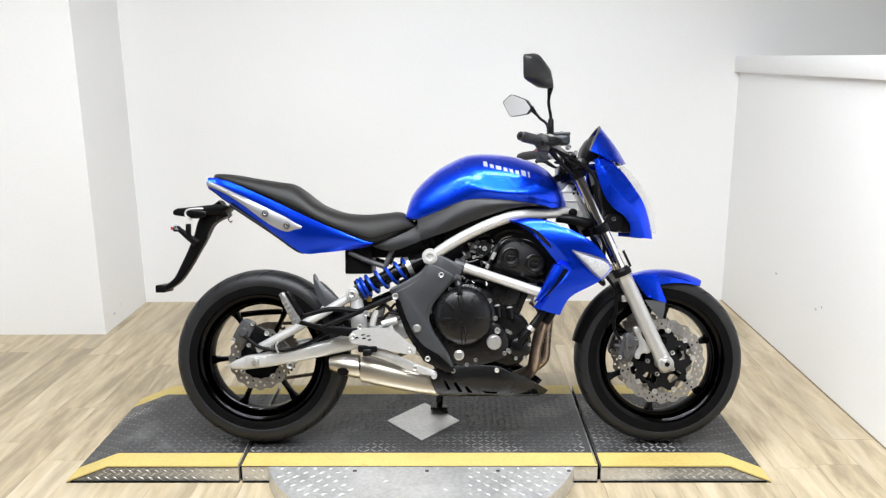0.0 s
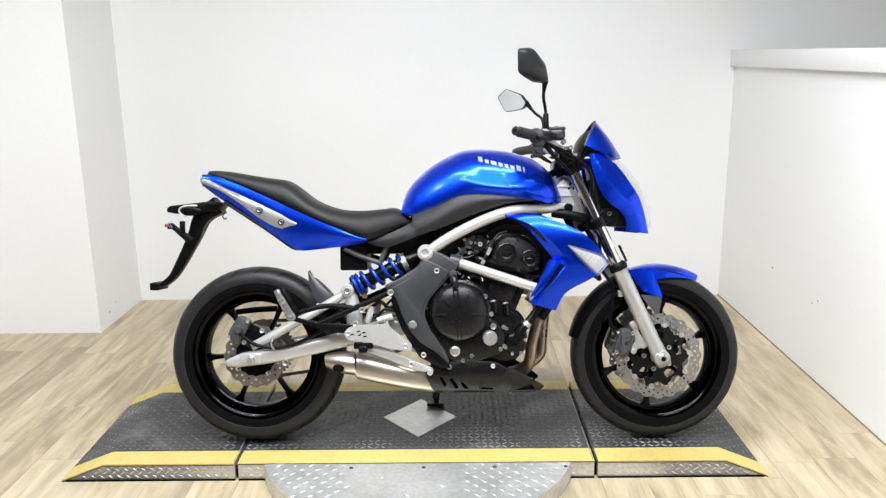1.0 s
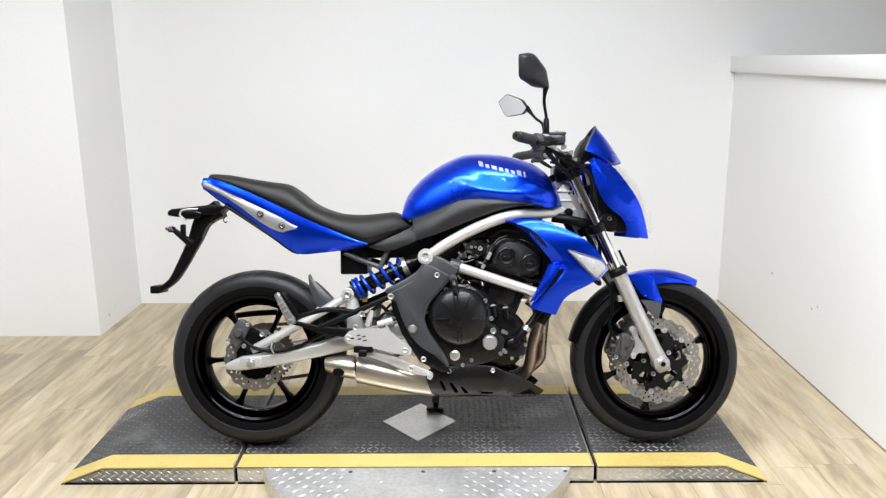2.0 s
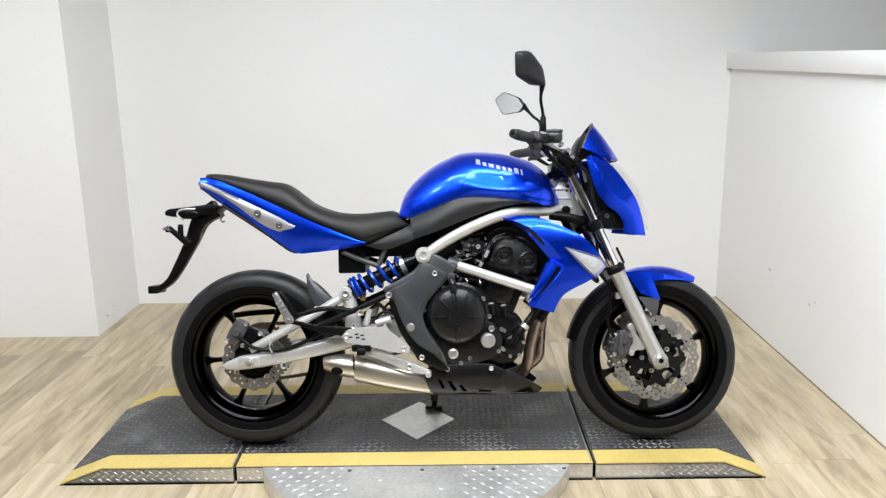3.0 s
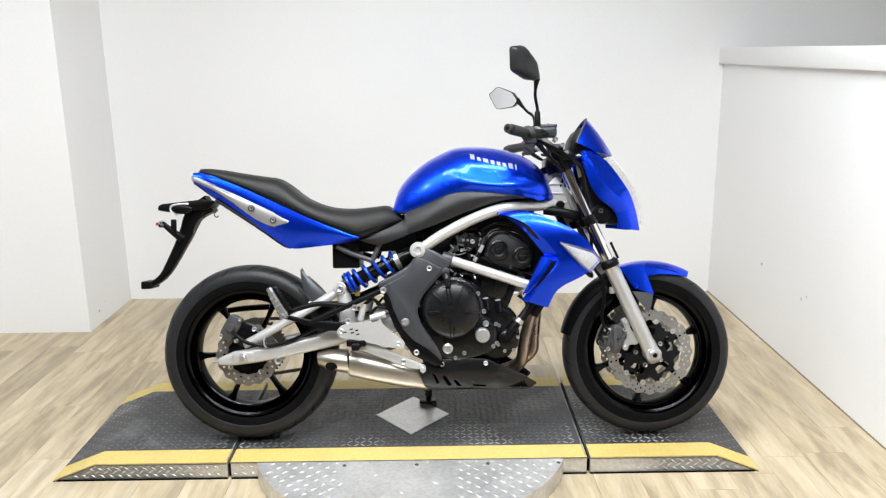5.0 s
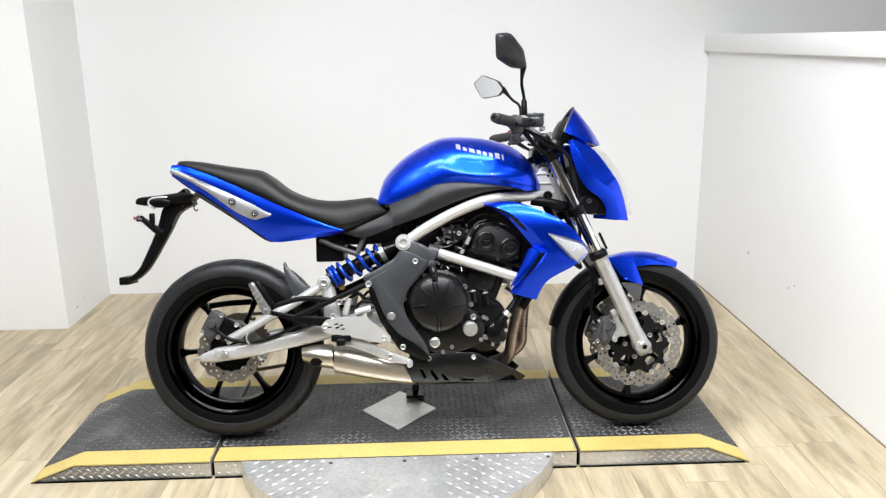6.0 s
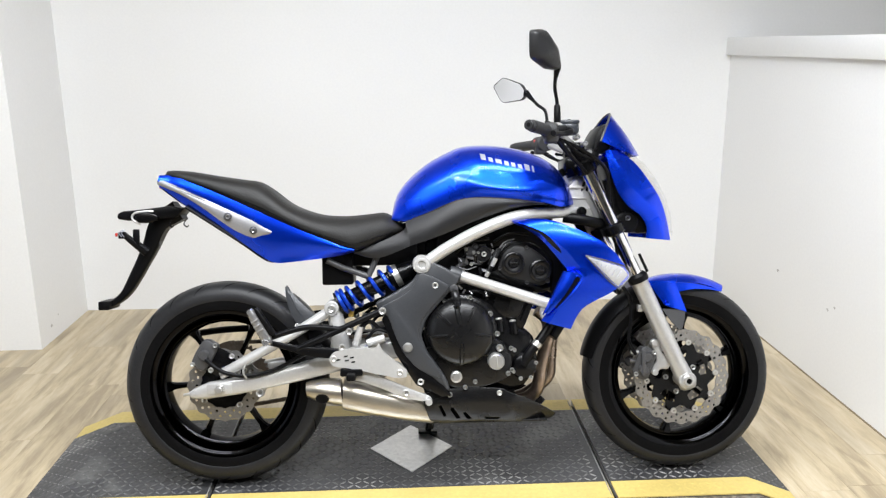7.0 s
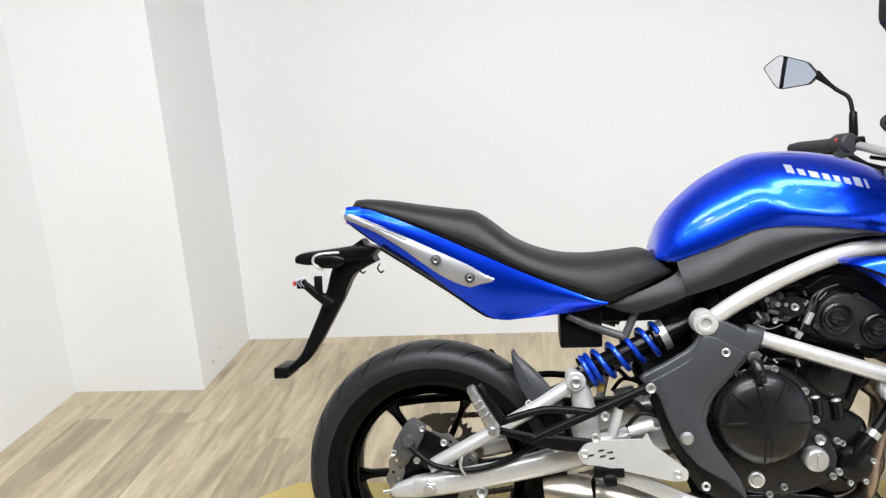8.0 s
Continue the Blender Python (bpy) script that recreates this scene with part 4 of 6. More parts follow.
for x in np.linspace(-0.872, -0.155, 60):
    zt, zb, w = smooth_at(ST, x), smooth_at(SL, x), smooth_at(SW, x)
    zt = max(zt, zb + 0.006)
    prof = [(0.90, 0.0), (0.97, 0.10), (1.0, 0.25), (0.985, 0.42), (0.94, 0.60), (0.85, 0.77), (0.70, 0.90), (0.48, 0.97), (0.24, 0.995)]
    near = [Vector((x, -w * a, zb + (zt - zb) * b)) for a, b in prof]
    secs.append(near + [Vector((x, 0, zt))] + [Vector((v.x, -v.y, v.z)) for v in near[::-1]])
rings(bm, secs)
seat = part("seat", bm, "seat", bike, "black vinyl stepped seat, rider and pillion in one", 1.0)
for s in (-1, 1):
    bm = bmesh.new()
    tube(bm, cr([(x, s * smooth_at(SW, x) * 1.005, smooth_at(SL, x) + 0.20 * (smooth_at(ST, x) - smooth_at(SL, x))) for x in (-0.84, -0.70, -0.572, -0.455, -0.339, -0.300, -0.242, -0.185)], 6), 0.0022, 6)
    part("seat_piping", bm, "plastic", seat)

# -- tail: blue side panels with a silver inlay, undertail, lamp, plate carrier
TL = [(-0.876, 0.900), (-0.838, 0.867), (-0.750, 0.808), (-0.653, 0.743), (-0.554, 0.674), (-0.500, 0.669), (-0.340, 0.687), (-0.300, 0.698)]
for s in (-1, 1):
    bm = bmesh.new()
    up, lo = [], []
    for x in np.linspace(-0.878, -0.300, 22):
        up.append((x, s * (smooth_at(SW, max(x, -0.85)) * 0.96 + 0.004), smooth_at(SL, max(x, -0.862)) + 0.004))
        lo.append((x, s * at([(-0.878, 0.075), (-0.70, 0.085), (-0.55, 0.100), (-0.40, 0.118), (-0.30, 0.120)], x), smooth_at(TL, max(x, -0.874))))
    shell(bm, band(up, lo, 2, 8, 0.012, (0, s, 0)), 0.004)
    p = part("tail_panel", bm, "blue", bike, "gloss blue tail side panel", 1.0)
    bm = bmesh.new()
    a = [(-0.882, s * 0.081, 0.926), (-0.806, s * 0.100, 0.893), (-0.707, s * 0.110, 0.846), (-0.606, s * 0.118, 0.798), (-0.540, s * 0.123, 0.765)]
    b = [(-0.882, s * 0.081, 0.906), (-0.808, s * 0.100, 0.874), (-0.742, s * 0.107, 0.832), (-0.696, s * 0.109, 0.797), (-0.650, s * 0.111, 0.766), (-0.596, s * 0.113, 0.744), (-0.548, s * 0.121, 0.753)]
    shell(bm, band(a, b, 8, 5, 0.005, (0, s, 0)), 0.006)
    g = part("grab_inlay", bm, "inlay", p, "silver inlay strip with two bolts", 0.9)
    for dz in (0.010, 0.016):
        bm = bmesh.new()
        tube(bm, cr([(-0.870, s * 0.0855, 0.926 - dz), (-0.808, s * 0.1035, 0.902 - dz), (-0.735, s * 0.1115, 0.870 - dz)], 5), 0.0012, 6)
        part("inlay_groove", bm, "caliper", p)
    for x, z in ((-0.670, 0.808), (-0.596, 0.766)):
        bm = bmesh.new()
        lathe(bm, [(0.0, s * 0.003), (0.005, s * 0.003), (0.006, s * 0.007), (0.009, s * 0.006), (0.010, s * 0.004), (0.0115, s * 0.004), (0.0115, s * -0.004)], (x, s * 0.119, z), 20)
        part("inlay_bolt", bm, "caliper", p)
        bolt((x, s * 0.120, z), p, 0.009, 0.005, out=s, name="bolt_head")
    bm = bmesh.new()
    tube(bm, cr([(x, s * 0.085, smooth_at(TL, x) - 0.002) for x in (-0.80, -0.72, -0.64, -0.58, -0.545)], 5), [0.006] * 18 + [0.004, 0.003, 0.002], 8)
    part("undertail_edge", bm, "plastic", p)
bm = bmesh.new()
shell(bm, [[Vector((x, y, smooth_at(SL, max(x, -0.862)) - 0.004)) for y in np.linspace(-0.08, 0.08, 5)] for x in np.linspace(-0.870, -0.50, 10)], 0.02)
part("tail_top", bm, "blue", bike, "blue tail end", 0.9)
bm = bmesh.new()
rows = [[Vector((x, y, smooth_at(TL, x) + 0.006 + 0.0)) for y in np.linspace(-0.080, 0.080, 5)] for x in np.linspace(-0.865, -0.42, 12)]
shell(bm, rows, 0.006)
part("undertail", bm, "plastic", bike, "black undertail tray")
bm = bmesh.new()
rows = [[Vector((-0.880 - 0.012 * (1 - (y / 0.07) ** 2), y, z)) for z in np.linspace(0.895, 0.918, 4)] for y in np.linspace(-0.07, 0.07, 7)]
shell(bm, rows, 0.012)
part("tail_lamp", bm, "red", bike, "red tail lamp")

# plate carrier: an arm from the undertail to a cross piece, lamp stub and clipped wires
bm = bmesh.new()
path = cr([(-0.815, 0, 0.832), (-0.875, 0, 0.792), (-0.908, 0, 0.720), (-0.955, 0, 0.630), (-0.990, 0, 0.575), (-1.030, 0, 0.545)], 6)
secs = []
for i, c in enumerate(path):
    f = i / (len(path) - 1)
    d = (path[min(i + 1, len(path) - 1)] - path[max(i - 1, 0)]).normalized()
    u = Vector((-d.z, 0, d.x))
    deep, wide = at([(0, 0.032), (0.25, 0.026), (0.5, 0.018), (0.8, 0.011), (1, 0.009)], f), at([(0, 0.034), (0.5, 0.024), (1, 0.028)], f)
    secs.append([c + u * deep * a + Vector((0, wide * b, 0)) for a, b in ((-1, -0.8), (-0.7, -1), (0.7, -1), (1, -0.8), (1, 0.8), (0.7, 1), (-0.7, 1), (-1, 0.8))])
rings(bm, secs)
carrier = part("plate_carrier", bm, "plastic", bike, "black plastic plate carrier arm without a plate", 0.9)
carrier.location = (-0.028, 0.015, -0.002)
bm = bmesh.new()
box(bm, (-1.058, -0.048, 0.531), (-1.024, 0.048, 0.558), 0.004)
part("plate_foot", bm, "plastic", carrier)
bm = bmesh.new()
slab(bm, [(-0.992, 0.808), (-0.990, 0.824), (-0.975, 0.831), (-0.940, 0.834), (-0.900, 0.838), (-0.830, 0.846), (-0.790, 0.836), (-0.815, 0.810), (-0.900, 0.804), (-0.960, 0.802)], -0.052, 0.052, bevel=0.006)
part("lamp_bracket", bm, "plastic", carrier)
bm = bmesh.new()
tube(bm, cr([(-0.880, -0.0545, 0.830), (-0.915, -0.0545, 0.829), (-0.938, -0.0545, 0.824), (-0.945, -0.0545, 0.811), (-0.936, -0.0545, 0.799), (-0.920, -0.0545, 0.791)], 5), [0.0015] + [0.0034] * 24 + [0.0015], 8)
part("bracket_mark", bm, "silver", carrier, "curved silver mark")
bm = bmesh.new()
slab(bm, round_loop_near([(-0.934, 0.812), (-0.925, 0.823), (-0.890, 0.824), (-0.866, 0.816), (-0.872, 0.800), (-0.900, 0.794), (-0.925, 0.797)]), -0.066, -0.050, bevel=0.004)
part("signal_mount", bm, "engine", carrier, "gloss black signal mount")
bm = bmesh.new()
tube(bm, [(-0.912, -0.03, 0.706), (-0.945, -0.044, 0.735), (-0.970, -0.05, 0.758)], [0.015, 0.011, 0.009], 10)
box(bm, (-0.986, -0.064, 0.748), (-0.966, -0.038, 0.769), 0.004)
box(bm, (-0.946, -0.052, 0.728), (-0.927, -0.042, 0.776), 0.003)
part("signal_stub", bm, "plastic", carrier)
bm = bmesh.new()
box(bm, (-0.995, -0.062, 0.755), (-0.990, -0.048, 0.766), 0.002)
part("wire_plug", bm, "red", carrier, "red wire plug")
for x in (-0.965, -0.972):
    bm = bmesh.new()
    tube(bm, cr([(x, -0.070, 0.754), (x - 0.006, -0.075, 0.766), (x + 0.004, -0.071, 0.775)], 4), 0.0014, 6)
    part("loose_wire", bm, "badge", carrier)
for x in (-0.825, -0.782):
    bm = bmesh.new()
    tube(bm, cr([(x, -0.065, 0.802), (x - 0.005, -0.07, 0.790), (x + 0.003, -0.07, 0.781), (x + 0.009, -0.07, 0.786)], 5), 0.0020, 6)
    part("wire_clip", bm, "plastic", carrier)
# -- frame: silver tubes and castings
def round_loop(pts, n=3):
    """Outline with eased corners, as (x, z)."""
    out = []
    k = len(pts)
    for i in range(k):
        p, a, b = Vector(pts[i]), Vector(pts[i - 1]), Vector(pts[(i + 1) % k])
        r = min((a - p).length, (b - p).length) * 0.30
        s, e = p + (a - p).normalized() * r, p + (b - p).normalized() * r
        for j in range(n + 1):
            t = j / n
            q = s * (1 - t) ** 2 + p * 2 * t * (1 - t) + e * t * t
            out.append((q.x, q.y))
    return out


for s in (-1, 1):
    bm = bmesh.new()
    tube(bm, cr([(-0.100, s * 0.152, 0.655), (-0.028, s * 0.158, 0.704), (0.068, s * 0.160, 0.754), (0.164, s * 0.152, 0.790), (0.240, s * 0.130, 0.802), (0.330, s * 0.085, 0.806), (0.385, s * 0.045, 0.812)], 6), 0.0182, 18)
    fr = part("frame_rail", bm, "silver", bike, "silver tubular frame rail")
    bm = bmesh.new()
    tube(bm, [(-0.02, s * 0.150, 0.632), (0.10, s * 0.152, 0.592), (0.285, s * 0.150, 0.530)], 0.0165, 18)
    lower = part("lower_frame_rail", bm, "silver", bike, "silver lower frame rail")
    bm = bmesh.new()
    tube(bm, [(-0.022, s * 0.150, 0.6327), (-0.006, s * 0.150, 0.6275), (0.012, s * 0.1503, 0.6215)], [0.021, 0.022, 0.020], 18)
    part("rail_collar", bm, "pivot", lower, "dark collar of the rail")
    bm = bmesh.new()
    lathe(bm, [(0, s * -0.002), (0.010, s * -0.002), (0.012, s * 0.004), (0.018, s * 0.004), (0.019, 0.0), (0.0245, 0.0), (0.027, s * -0.004), (0.027, s * -0.045)], (-0.103, s * 0.176, 0.659), 32)
    part("pivot_boss", bm, "alloy", fr, "bright frame boss")
    bm = bmesh.new()
    rod(bm, (0.262, s * 0.145, 0.500), (0.262, s * 0.172, 0.500), 0.014, 18)
    box(bm, (0.248, s * 0.14 - 0.01, 0.498), (0.276, s * 0.14 + 0.012, 0.532), 0.004)
    part("engine_mount", bm, "alloy", fr)
bm = bmesh.new()
slab(bm, round_loop([(0.335, 0.800), (0.352, 0.880), (0.378, 0.912), (0.405, 0.900), (0.452, 0.790), (0.452, 0.755), (0.400, 0.770)]), -0.068, 0.068, bevel=0.008)
tube(bm, [(0.365, 0, 0.925), (0.455, 0, 0.735)], 0.040, 24)
head = part("steering_head", bm, "alloy", bike, "cast alloy steering head")
for z in (0.880, 0.848, 0.816):
    bm = bmesh.new()
    x = 0.352 + (0.885 - z) * 0.18
    box(bm, (x, -0.074, z - 0.003), (x + 0.05, -0.066, z + 0.003), 0.001)
    part("head_rib", bm, "alloy", head)
bm = bmesh.new()
lathe(bm, [(0, -0.012), (0.006, -0.012), (0.008, -0.006), (0.014, -0.006), (0.016, 0), (0.016, 0.02)], (0.392, -0.074, 0.806), 20)
part("cable_end", bm, "engine", head)
bm = bmesh.new()
tube(bm, cr([(0.335, -0.075, 0.790), (0.385, -0.085, 0.782), (0.440, -0.08, 0.770), (0.470, -0.07, 0.765)], 5), 0.017, 12)
part("wiring_sleeve", bm, "plastic", bike, "black wiring sleeve")

# grey pivot covers
PC = round_loop([(-0.095, 0.675), (-0.045, 0.655), (0.012, 0.622), (0.000, 0.600), (-0.050, 0.548), (-0.092, 0.500), (-0.108, 0.450), (-0.092, 0.405), (-0.040, 0.330), (-0.022, 0.282), (-0.060, 0.290), (-0.118, 0.325), (-0.160, 0.375), (-0.190, 0.440), (-0.215, 0.515), (-0.245, 0.548), (-0.190, 0.575), (-0.130, 0.610)])
for s in (-1, 1):
    bm = bmesh.new()
    slab(bm, PC, s * 0.146, s * 0.166, bevel=0.006, bend=lambda x, z: s * 0.010 * math.cos((z - 0.48) * 6))
    pc = part("pivot_cover", bm, "pivot", bike, "dark grey plastic frame pivot cover", 0.8)
    bm = bmesh.new()
    inset = [(-0.128 + (x + 0.128) * 0.80 - 0.006, 0.490 + (z - 0.490) * 0.80) for x, z in PC]
    slab(bm, inset, s * 0.170, s * 0.1785, bevel=0.003)
    part("cover_face", bm, "pivot", pc, "", 0.8)
    bm = bmesh.new()
    lathe(bm, [(0, s * 0.186), (0.010, s * 0.186), (0.013, s * 0.182), (0.016, s * 0.176)], (-0.148, 0, 0.417), 20)
    part("swing_pivot", bm, "bolt", pc, "bright swingarm pivot end")
    for x, z in ((-0.065, 0.598), (-0.112, 0.315)):
        bolt((x, s * 0.176, z), pc, 0.0095, 0.006, out=s)
    bm = bmesh.new()
    slab(bm, [(-0.215, 0.520), (-0.200, 0.512), (-0.165, 0.420), (-0.120, 0.365), (-0.045, 0.300), (-0.020, 0.270), (-0.050, 0.268), (-0.125, 0.305), (-0.185, 0.400), (-0.222, 0.500)], s * 0.150, s * 0.176, bevel=0.004)
    part("cover_rim", bm, "engine", pc)

# -- engine: crankcase, cylinder block, head, covers
bm = bmesh.new()
slab(bm, round_loop([(-0.130, 0.500), (-0.070, 0.560), (0.080, 0.560), (0.170, 0.470), (0.230, 0.440), (0.245, 0.350), (0.200, 0.280), (0.060, 0.255), (-0.080, 0.270), (-0.130, 0.360)]), -0.130, 0.130, bevel=0.012)
engine = part("engine", bm, "engine", bike, "black-painted twin cylinder engine", 0.8)
bm = bmesh.new()
slab(bm, round_loop([(0.060, 0.540), (0.105, 0.600), (0.250, 0.570), (0.202, 0.452), (0.150, 0.440)]), -0.118, 0.118, bevel=0.008)
blk = part("cylinder_block", bm, "engine", engine, "", 0.8)
bm = bmesh.new()
slab(bm, round_loop([(0.100, 0.498), (0.122, 0.572), (0.212, 0.556), (0.186, 0.486)]), -0.124, -0.116, bevel=0.004)
part("cylinder_panel", bm, "casing", blk, "smooth black cylinder wall")
for a, b in (((0.226, 0.556), (0.196, 0.480)), ((0.096, 0.575), (0.082, 0.520))):
    bm = bmesh.new()
    tube(bm, [(a[0], -0.119, a[1]), (b[0], -0.119, b[1])], 0.006, 10)
    part("cylinder_rib", bm, "engine", blk)
for x, z in ((0.130, 0.470), (0.172, 0.463)):
    bm = bmesh.new()
    rod(bm, (x, -0.130, z - 0.022), (x - 0.004, -0.130, z + 0.018), 0.0125, 16, 0.2)
    box(bm, (x - 0.012, -0.124, z - 0.030), (x + 0.012, -0.112, z + 0.006), 0.004)
    plug = part("cover_plug", bm, "engine", engine)
    bm = bmesh.new()
    rod(bm, (x - 0.004, -0.131, z + 0.016), (x - 0.005, -0.131, z + 0.023), 0.0105, 14, 0.3)
    part("plug_top", bm, "bolt", engine, "bright plug top")
bm = bmesh.new()
slab(bm, round_loop([(0.085, 0.610), (0.090, 0.650), (0.135, 0.715), (0.180, 0.735), (0.250, 0.715), (0.305, 0.660), (0.295, 0.570), (0.255, 0.560)]), -0.105, 0.110, bevel=0.012)
hd = part("cylinder_head", bm, "engine", engine, "", 0.8)
bm = bmesh.new()
slab(bm, round_loop([(0.122, 0.640), (0.140, 0.690), (0.176, 0.712), (0.230, 0.700), (0.278, 0.662), (0.284, 0.604), (0.258, 0.584), (0.148, 0.612)]), -0.128, -0.100, bevel=0.008)
cov = part("cam_cover", bm, "darkgrey", engine, "black cam cover with two round caps", 0.8)
for x, z in ((0.172, 0.656), (0.252, 0.632)):
    bm = bmesh.new()
    lathe(bm, [(0, -0.010), (0.006, -0.012), (0.013, -0.012), (0.016, -0.006), (0.024, -0.008), (0.029, -0.014), (0.033, -0.012), (0.034, 0.0)], (x, -0.128, z), 32)
    part("round_cap", bm, "cam", cov)
    bm = bmesh.new()
    box(bm, (x - 0.012, -0.144, z - 0.003), (x + 0.012, -0.136, z + 0.003), 0.001)
    part("cap_slot", bm, "cam", cov)
for x, z in ((0.130, 0.640), (0.212, 0.596), (0.275, 0.600), (0.212, 0.702)):
    bolt((x, -0.128, z), cov, 0.006, 0.006, "caliper")

CL = Vector((0.009, 0, 0.457))
bm = bmesh.new()
secs_prof = [(0, -0.204), (0.042, -0.202), (0.074, -0.197), (0.090, -0.188), (0.098, -0.172), (0.100, -0.150), (0.107, -0.147), (0.110, -0.143), (0.110, -0.120)]
lathe(bm, secs_prof, CL, 72)
clutch = part("clutch_cover", bm, "casing", engine, "black round clutch cover with raised spokes", 0.7)
for k, deg in enumerate((62, 100, 138, 185, 270, 355)):
    a = math.radians(deg)
    d, u = Vector((math.cos(a), 0, math.sin(a))), Vector((-math.sin(a), 0, math.cos(a)))
    bm = bmesh.new()
    long_ = (0.042, 0.094) if deg not in (100, 270) else (0.026, 0.096)
    secs = []
    for f in np.linspace(0, 1, 6):
        r = long_[0] + (long_[1] - long_[0]) * f
        y = float(np.interp(r, [0, 0.042, 0.074, 0.090, 0.098], [-0.204, -0.202, -0.197, -0.188, -0.172]))
        w = (0.0042 if deg not in (100, 270) else 0.008) * (0.5 + 0.5 * math.sin(math.pi * (0.15 + 0.7 * f)))
        secs.append([CL + d * r + u * w * p + Vector((0, y + q, 0)) for p, q in ((-1.4, 0.004), (-0.5, -0.0055), (0.5, -0.0055), (1.4, 0.004))])
    rings(bm, secs)
    part("cover_spoke", bm, "casing", clutch)
# lower lobe of the cover with the filler cap
bm = bmesh.new()
slab(bm, round_loop([(-0.095, 0.400), (-0.098, 0.345), (-0.060, 0.300), (0.000, 0.288), (0.080, 0.290), (0.150, 0.315), (0.165, 0.370), (0.140, 0.420), (0.100, 0.440), (-0.050, 0.440)]), -0.156, -0.120, bevel=0.006)
lobe = part("cover_lobe", bm, "casing", engine, "", 0.8)
bm = bmesh.new()
lathe(bm, [(0, -0.184), (0.020, -0.184), (0.0235, -0.181), (0.025, -0.176), (0.025, -0.150)], (0.112, 0, 0.369), 32)
cap = part("oil_filler_cap", bm, "bolt", engine, "bright round oil filler cap")
bm = bmesh.new()
box(bm, (0.110, -0.188, 0.356), (0.114, -0.183, 0.382), 0.001)
part("cap_grip", bm, "bolt", cap)
bm = bmesh.new()
lathe(bm, [(0, -0.172), (0.010, -0.172), (0.012, -0.168), (0.017, -0.166), (0.018, -0.150)], (-0.006, 0, 0.324), 24)
part("drain_plug", bm, "bolt", engine, "bright drain plug")
bm = bmesh.new()
lathe(bm, [(0, -0.158), (0.016, -0.160), (0.020, -0.164), (0.022, -0.150)], (-0.080, 0, 0.392), 24)
part("oil_window", bm, "dark_gap", engine, "dark oil sight window")
for x, z, r in ((-0.036, 0.548, 0.0075), (0.038, 0.556, 0.008), (0.098, 0.508, 0.008), (0.118, 0.448, 0.008), (0.124, 0.407, 0.011), (0.050, 0.308, 0.007), (0.020, 0.292, 0.007), (-0.045, 0.318, 0.008), (-0.108, 0.360, 0.006), (0.148, 0.330, 0.007), (0.160, 0.340, 0.007), (0.158, 0.405, 0.007), (0.168, 0.400, 0.006), (-0.103, 0.470, 0.0065)):
    bolt((x, -0.150 if z > 0.42 else -0.158, z), engine, r, 0.010)
# water pump, hoses and filter at the engine's front
bm = bmesh.new()
lathe(bm, [(0, -0.150), (0.022, -0.150), (0.034, -0.144), (0.040, -0.130), (0.040, -0.08)], (0.200, 0, 0.345), 28)
part("water_pump", bm, "engine", engine)
for a in (200, 250, 300, 20):
    bolt((0.200 + 0.036 * math.cos(math.radians(a)), -0.146, 0.345 + 0.036 * math.sin(math.radians(a))), engine, 0.006, 0.006)
bm = bmesh.new()
tube(bm, cr([(0.195, -0.140, 0.350), (0.215, -0.142, 0.385), (0.250, -0.135, 0.425), (0.285, -0.120, 0.470), (0.310, -0.10, 0.52)], 6), 0.014, 14)
hose = part("coolant_hose", bm, "plastic", engine, "black coolant hose with a clip")
bm = bmesh.new()
tube(bm, [(0.234, -0.139, 0.405), (0.244, -0.137, 0.416)], 0.0155, 14)
part("hose_clip", bm, "bolt", hose)
# header pipes and the collector under the engine
for y, x, out in ((-0.060, 0.0, 0.0), (0.020, 0.026, 0.016)):
    bm = bmesh.new()
    tube(bm, cr([(0.252 + x, y, 0.505), (0.282 + x, y, 0.478), (0.290 + x, y, 0.435), (0.278 + x + out * 0.4, y, 0.385), (0.264 + x + out, y, 0.330), (0.258 + x + out, y, 0.285), (0.246 + x * 0.6, y * 0.9, 0.250), (0.205 + x * 0.2, y * 0.7, 0.222), (0.12, -0.02 + y * 0.3, 0.215), (0.0, -0.05, 0.215)], 7), 0.0205, 20)
    part("header_pipe", bm, "header", bike, "heat-tinted steel header pipe")

bm = bmesh.new()
tube(bm, cr([(0.345, -0.085, 0.535), (0.330, -0.095, 0.492), (0.308, -0.105, 0.462), (0.285, -0.112, 0.430)], 6), 0.021, 16)
part("radiator_hose", bm, "plastic", engine, "thick black radiator hose")
# clutch release arm over the cover's top
bm = bmesh.new()
tube(bm, cr([(-0.014, -0.158, 0.588), (-0.010, -0.186, 0.578), (-0.005, -0.202, 0.560), (-0.002, -0.206, 0.538)], 6), [0.009] * 7 + [0.0125] * 6 + [0.010] * 6, 14)
part("clutch_arm", bm, "casing", engine, "black clutch release arm")
bm = bmesh.new()
rod(bm, (-0.010, -0.150, 0.586), (-0.010, -0.186, 0.586), 0.013, 18, 0.2)
part("arm_pivot", bm, "caliper", engine)
# throttle wheel with its bright centre bolt and the silver hose beside it
bm = bmesh.new()
lathe(bm, [(0, -0.150), (0.008, -0.150), (0.010, -0.146), (0.021, -0.146), (0.024, -0.142), (0.024, -0.120)], (0.082, 0, 0.685), 28)
part("throttle_wheel", bm, "cam", engine, "round black throttle wheel")
bolt((0.082, -0.150, 0.685), engine, 0.008, 0.006)
bolt((0.066, -0.146, 0.690), engine, 0.004, 0.004)
bm = bmesh.new()
